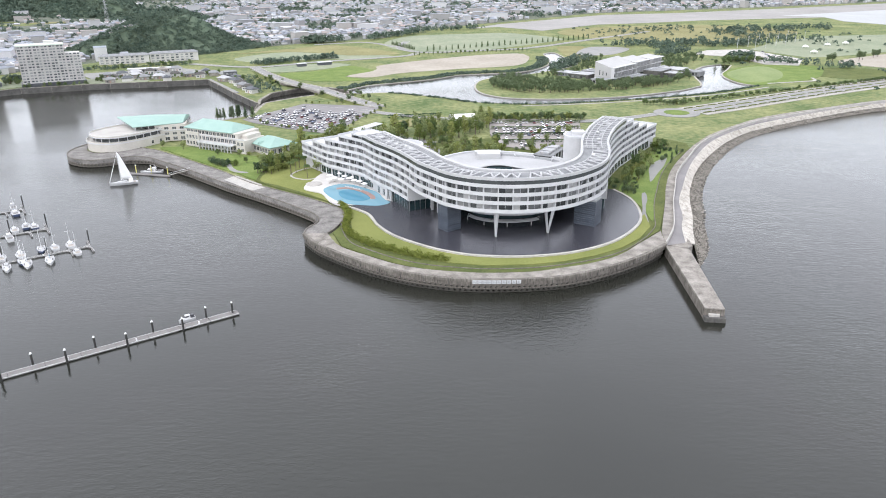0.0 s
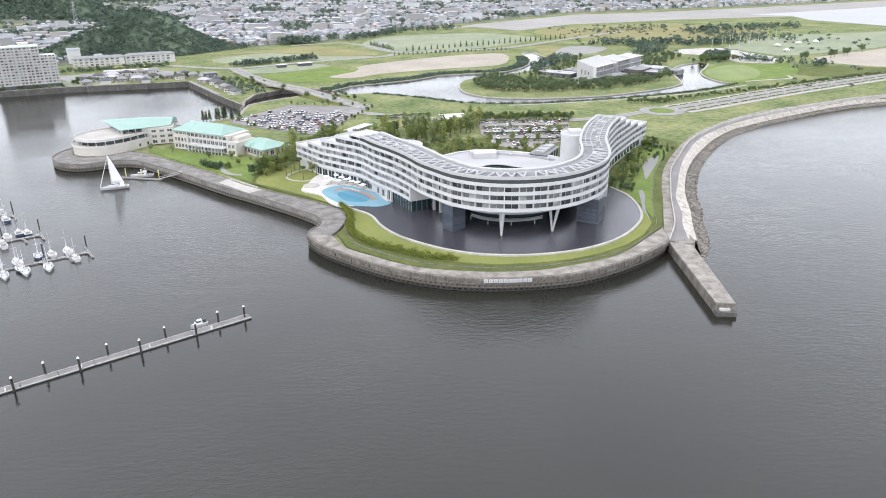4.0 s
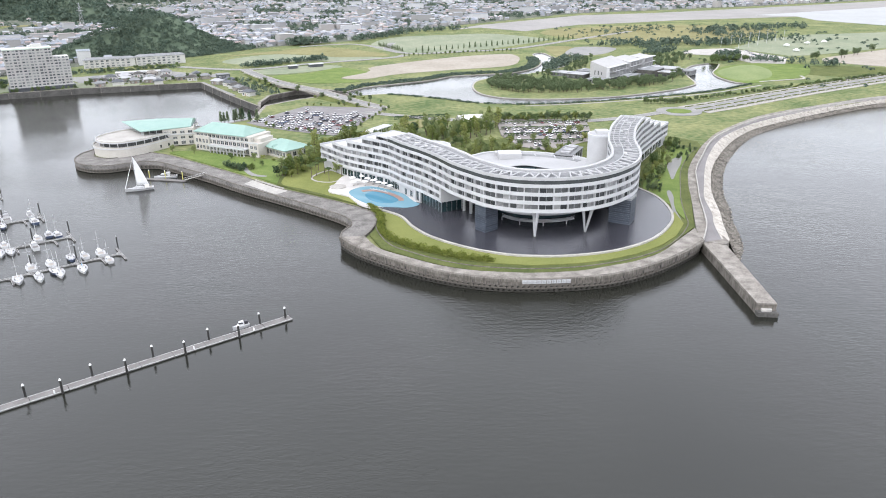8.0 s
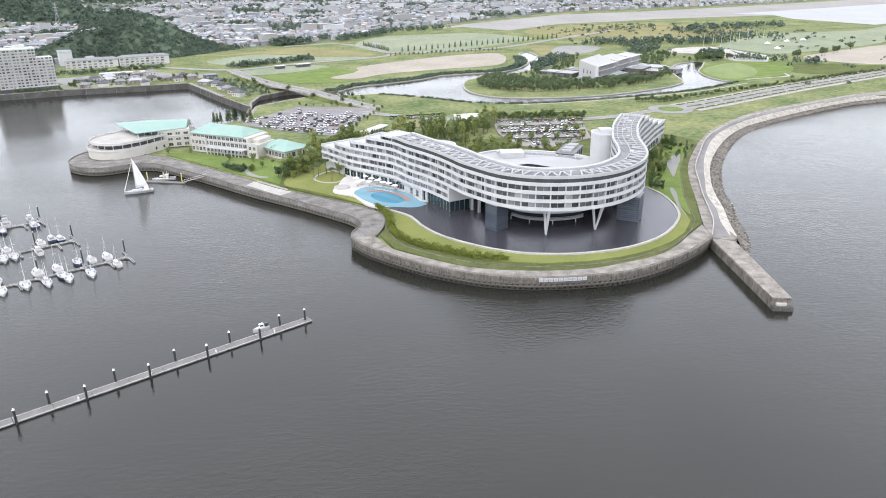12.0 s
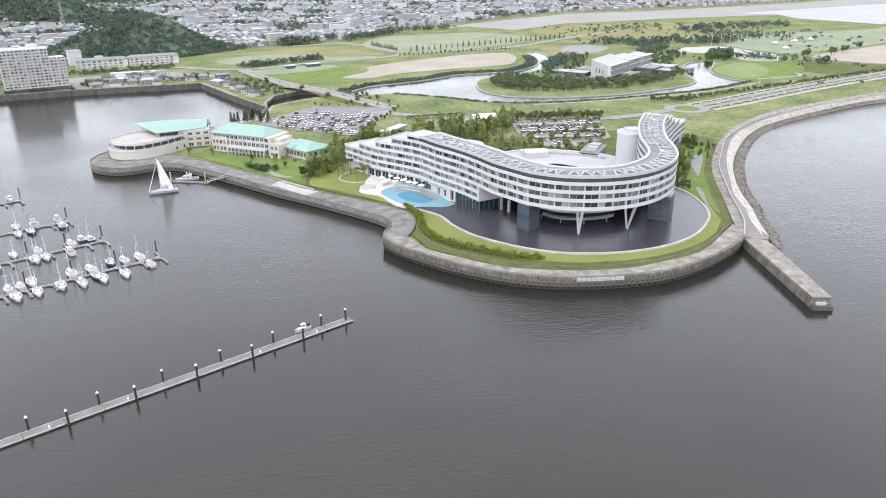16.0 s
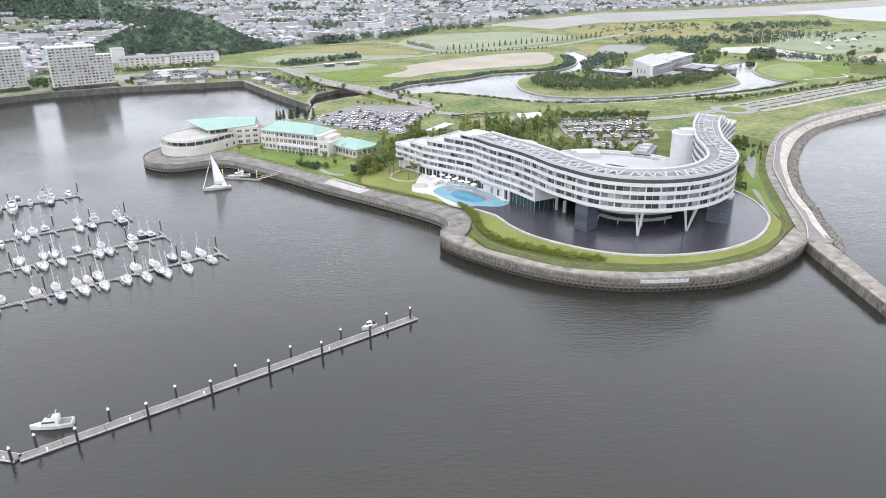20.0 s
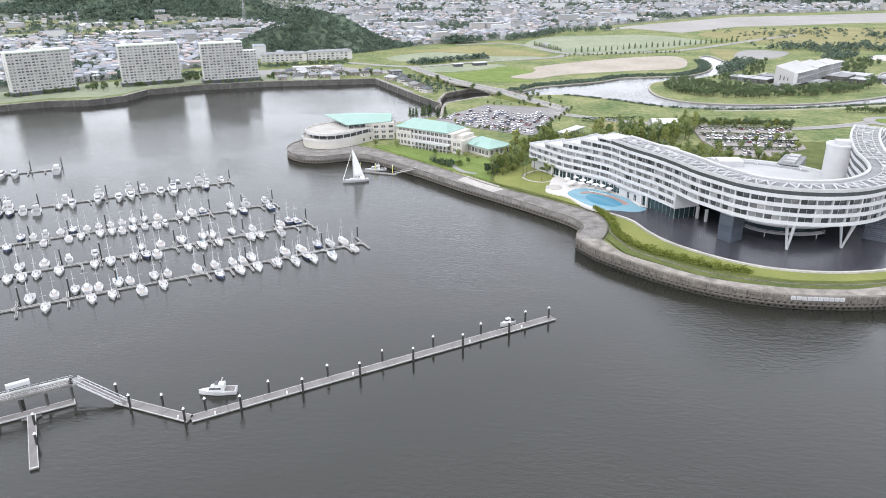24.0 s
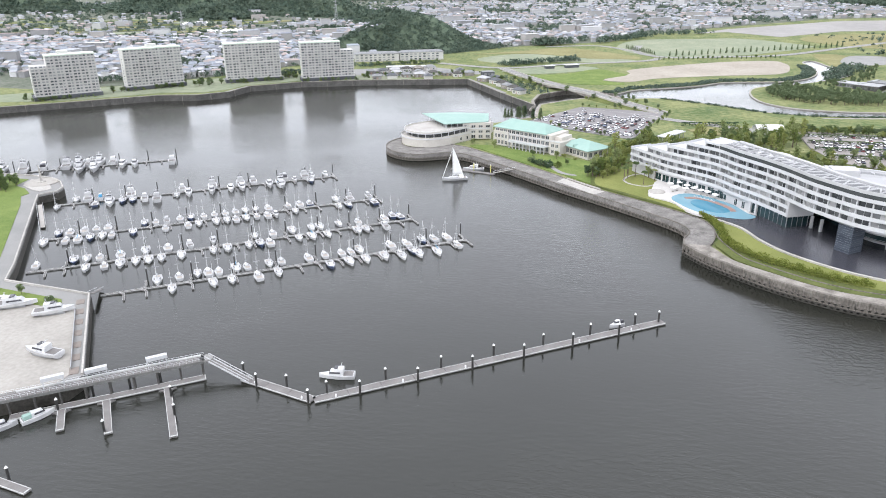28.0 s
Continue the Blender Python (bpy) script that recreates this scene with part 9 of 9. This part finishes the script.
# avenue along the coast road and rows in the fields
for k in range(130):
    p = Vector((176, 573)).lerp(Vector((470, 718)), k / 129)
    plant(T_MID + T_DARK + T_BUSH, p.x, p.y + gr.uniform(-1.2, 1.2), 4.5, 0.34, 0.52, far=True)
for k in range(14):
    plant(T_DARK + T_MID, 158 + k * 2.6, 575 + gr.uniform(-2.5, 2.5), 4.5, 0.4, 0.6, far=True)
for k in range(16):
    p = Vector((-78, 1043)).lerp(Vector((-44, 974)), k / 15)
    plant(T_CONE, p.x, p.y, 4.5, 0.55, 0.7, far=True)
for k in range(30):
    p = Vector((-26, 957)).lerp(Vector((210, 1098)), k / 29)
    plant(T_CONE, p.x, p.y + 2, 4.5, 0.65, 0.85, far=True)
for k in range(26):
    p = Vector((-41, 917)).lerp(Vector((104, 960)), k / 25)
    plant(T_MID + T_CONE, p.x, p.y, 4.5, 0.35, 0.55, far=True)
# island groves
grove(T_DARK, [(42, 700), (40, 672), (48, 650), (66, 637), (100, 630), (130, 634), (176, 655), (214, 676), (222, 692), (190, 694), (160, 676), (128, 676), (104, 690), (76, 716), (60, 722)], 4.4, 230, 0.55, 1.0, 2.9, far=True)
grove(T_DARK + T_CONE, [(84, 735), (120, 760), (146, 795), (160, 850), (172, 880), (186, 870), (160, 790), (140, 760), (110, 725)], 4.4, 60, 0.4, 0.8, 3, far=True)
grove(T_DARK, [(222, 700), (236, 705), (244, 740), (252, 780), (240, 800), (232, 760)], 4.4, 34, 0.5, 0.9, 3, far=True)
grove(T_DARK, [(236, 800), (262, 800), (300, 850), (290, 880), (240, 850)], 4.4, 40, 0.6, 1.0, 3.4, far=True)
grove(T_DARK + T_MID, [(285, 800), (330, 850), (380, 830), (330, 815)], 4.4, 18, 0.7, 1.1, 4, far=True)
for x, y_ in ((500, 860), (508, 866), (470, 835), (478, 842), (540, 890), (430, 825), (436, 828), (640, 965)):
    plant(T_DARK, x, y_, 4.5, 1.0, 1.5, far=True)
# west quay trees and the edge of the harbour wall
grove(T_DARK + T_MID + T_BUSH, [(-425, 310), (-404, 306), (-402, 290), (-420, 280), (-440, 300)], 4.6, 22, 0.5, 0.9, 2.6, far=True)
for x, y_ in ((-408, 270), (-395, 262), (-372, 240), (-355, 222), (-310, 187), (-298, 186), (-284, 183), (-281, 182)):
    plant(T_BUSH + T_MID, x, y_, 4.6, 0.4, 0.7, far=True)
for k in range(34):
    p = gr.choice(((-505, 655), (-490, 660), (-420, 700), (-550, 590), (-600, 545), (-345, 722), (-495, 640)))
    plant(T_DARK + T_MID + T_BUSH, p[0] + gr.uniform(-14, 14), p[1] + gr.uniform(-6, 14), 4.6, 0.5, 0.95, far=True)
for a, b, n in (((-600, 529), (-556, 568), 26), ((-552, 594), (-508, 636), 26), ((-478, 655), (-430, 688), 26), ((-406, 679), (-352, 706), 26), ((-345, 722), (-240, 765), 70), ((-420, 800), (-300, 850), 60)):
    for k in range(n):
        p = Vector(a).lerp(Vector(b), gr.random())
        plant(T_BUSH + T_DARK + T_MID, p.x + gr.uniform(-2, 3) + (gr.uniform(-5, 5) if n > 30 else 0), p.y - gr.uniform(1, 5) + (gr.uniform(-6, 14) if n > 30 else 0), 4.6, 0.3, 0.62, far=True)
for k in range(26):
    p = Vector((-230, 722)).lerp(Vector((-150, 640)), gr.random())
    plant(T_DARK + T_MID + T_BUSH, p.x + gr.uniform(6, 34), p.y + gr.uniform(0, 26), 4.5, 0.4, 0.8, far=True)
for k in range(22):
    p = Vector((-90, 640)).lerp(Vector((-60, 585)), gr.random())
    plant(T_DARK + T_BUSH, p.x + gr.uniform(-30, 8), p.y + gr.uniform(-6, 10), 4.5, 0.4, 0.7, far=True)

# the far trees, joined by leaf and bark
for leaf_name in ("leaf_mid", "leaf_dark", "leaf_light", "bark"):
    vs, fs = [], []
    for src, m in FAR:
        for o in src.children:
            if o.data.materials[0].name != leaf_name:
                continue
            base = len(vs)
            co = np.empty(len(o.data.vertices) * 3)
            o.data.vertices.foreach_get("co", co)
            co = co.reshape(-1, 3) @ np.array(m.to_3x3()).T + np.array(m.translation)
            vs += co.tolist()
            fs += [[base + i for i in p.vertices] for p in o.data.polygons]
    me = bpy.data.meshes.new("far_trees")
    me.from_pydata(vs, [], fs)
    me.materials.append(MATS[leaf_name])
    tagged(new("far_trees" if leaf_name != "bark" else "far_trunks", me), "rows and groves of distant leafy trees" if leaf_name != "bark" else "trunks of the distant tree rows", "trees", kind="stuff")

# ---- clipped bamboo-like hedge along the crescent lawn ----
HEDGE = [(-52, 322), (-47, 311), (-45.6, 300), (-45, 289), (-42.5, 281), (-34, 270.5), (-26, 264.5), (-17, 258.5), (-9, 254.4), (-1, 252)]
hl = spl(HEDGE, 0.5)
vs, fs = [], []
r = random.Random(6)
for k in range(8200):
    p = hl[r.randrange(len(hl))]
    w = 1.5 + 0.4 * math.sin(p[0] * 0.9)
    h = 2.4 + 0.7 * math.sin(p[0] * 1.7 + p[1] * 0.8)
    q = Vector((p[0] + r.gauss(0, 0.5) * w, p[1] + r.gauss(0, 0.5) * w, 5.5 + abs(r.random()) * h))
    a = Vector((r.gauss(0, 0.6), r.gauss(0, 0.6), r.gauss(0, 1))).normalized()
    b = a.cross(Vector((r.gauss(0, 1), r.gauss(0, 1), 0.1))).normalized()
    s = r.uniform(0.18, 0.42)
    base = len(vs)
    vs += [tuple(q + a * s), tuple(q + b * s * 0.6), tuple(q - a * s), tuple(q - b * s * 0.6)]
    fs.append((base, base + 1, base + 2, base + 3))
me = bpy.data.meshes.new("hedge")
me.from_pydata(vs, [], fs)
me.materials.append(MATS["hedge_leaf"])
tagged(new("hedge", me), "ragged yellow-green hedge along the crescent lawn", "hedge", kind="stuff")

# ---- wave blocks of the seawalls, piece by piece ----
for k in range(int(ln_f / 2.05) - 1):
    for j in range(2):
        p, d, n = at_f(1.1 + (k + 0.5 * j) * 2.05)
        o = piece("wave_block", tall_block if j else wet_block, front, Matrix.LocRotScale(p + Vector((0, 0, 0.16 + j * 1.44)), Euler((0, 0, math.atan2(d.y, d.x))), None))
at_p, ln_p = along([Vector((p.x, p.y, 0)) for p in po])
for k in range(8, int(ln_p / 2.25)):
    p, d, n = at_p(1.2 + k * 2.25)
    piece("wave_block", low_block, prom, Matrix.LocRotScale(p + Vector((0, 0, 0.45)), Euler((0, 0, math.atan2(d.y, d.x))), None))
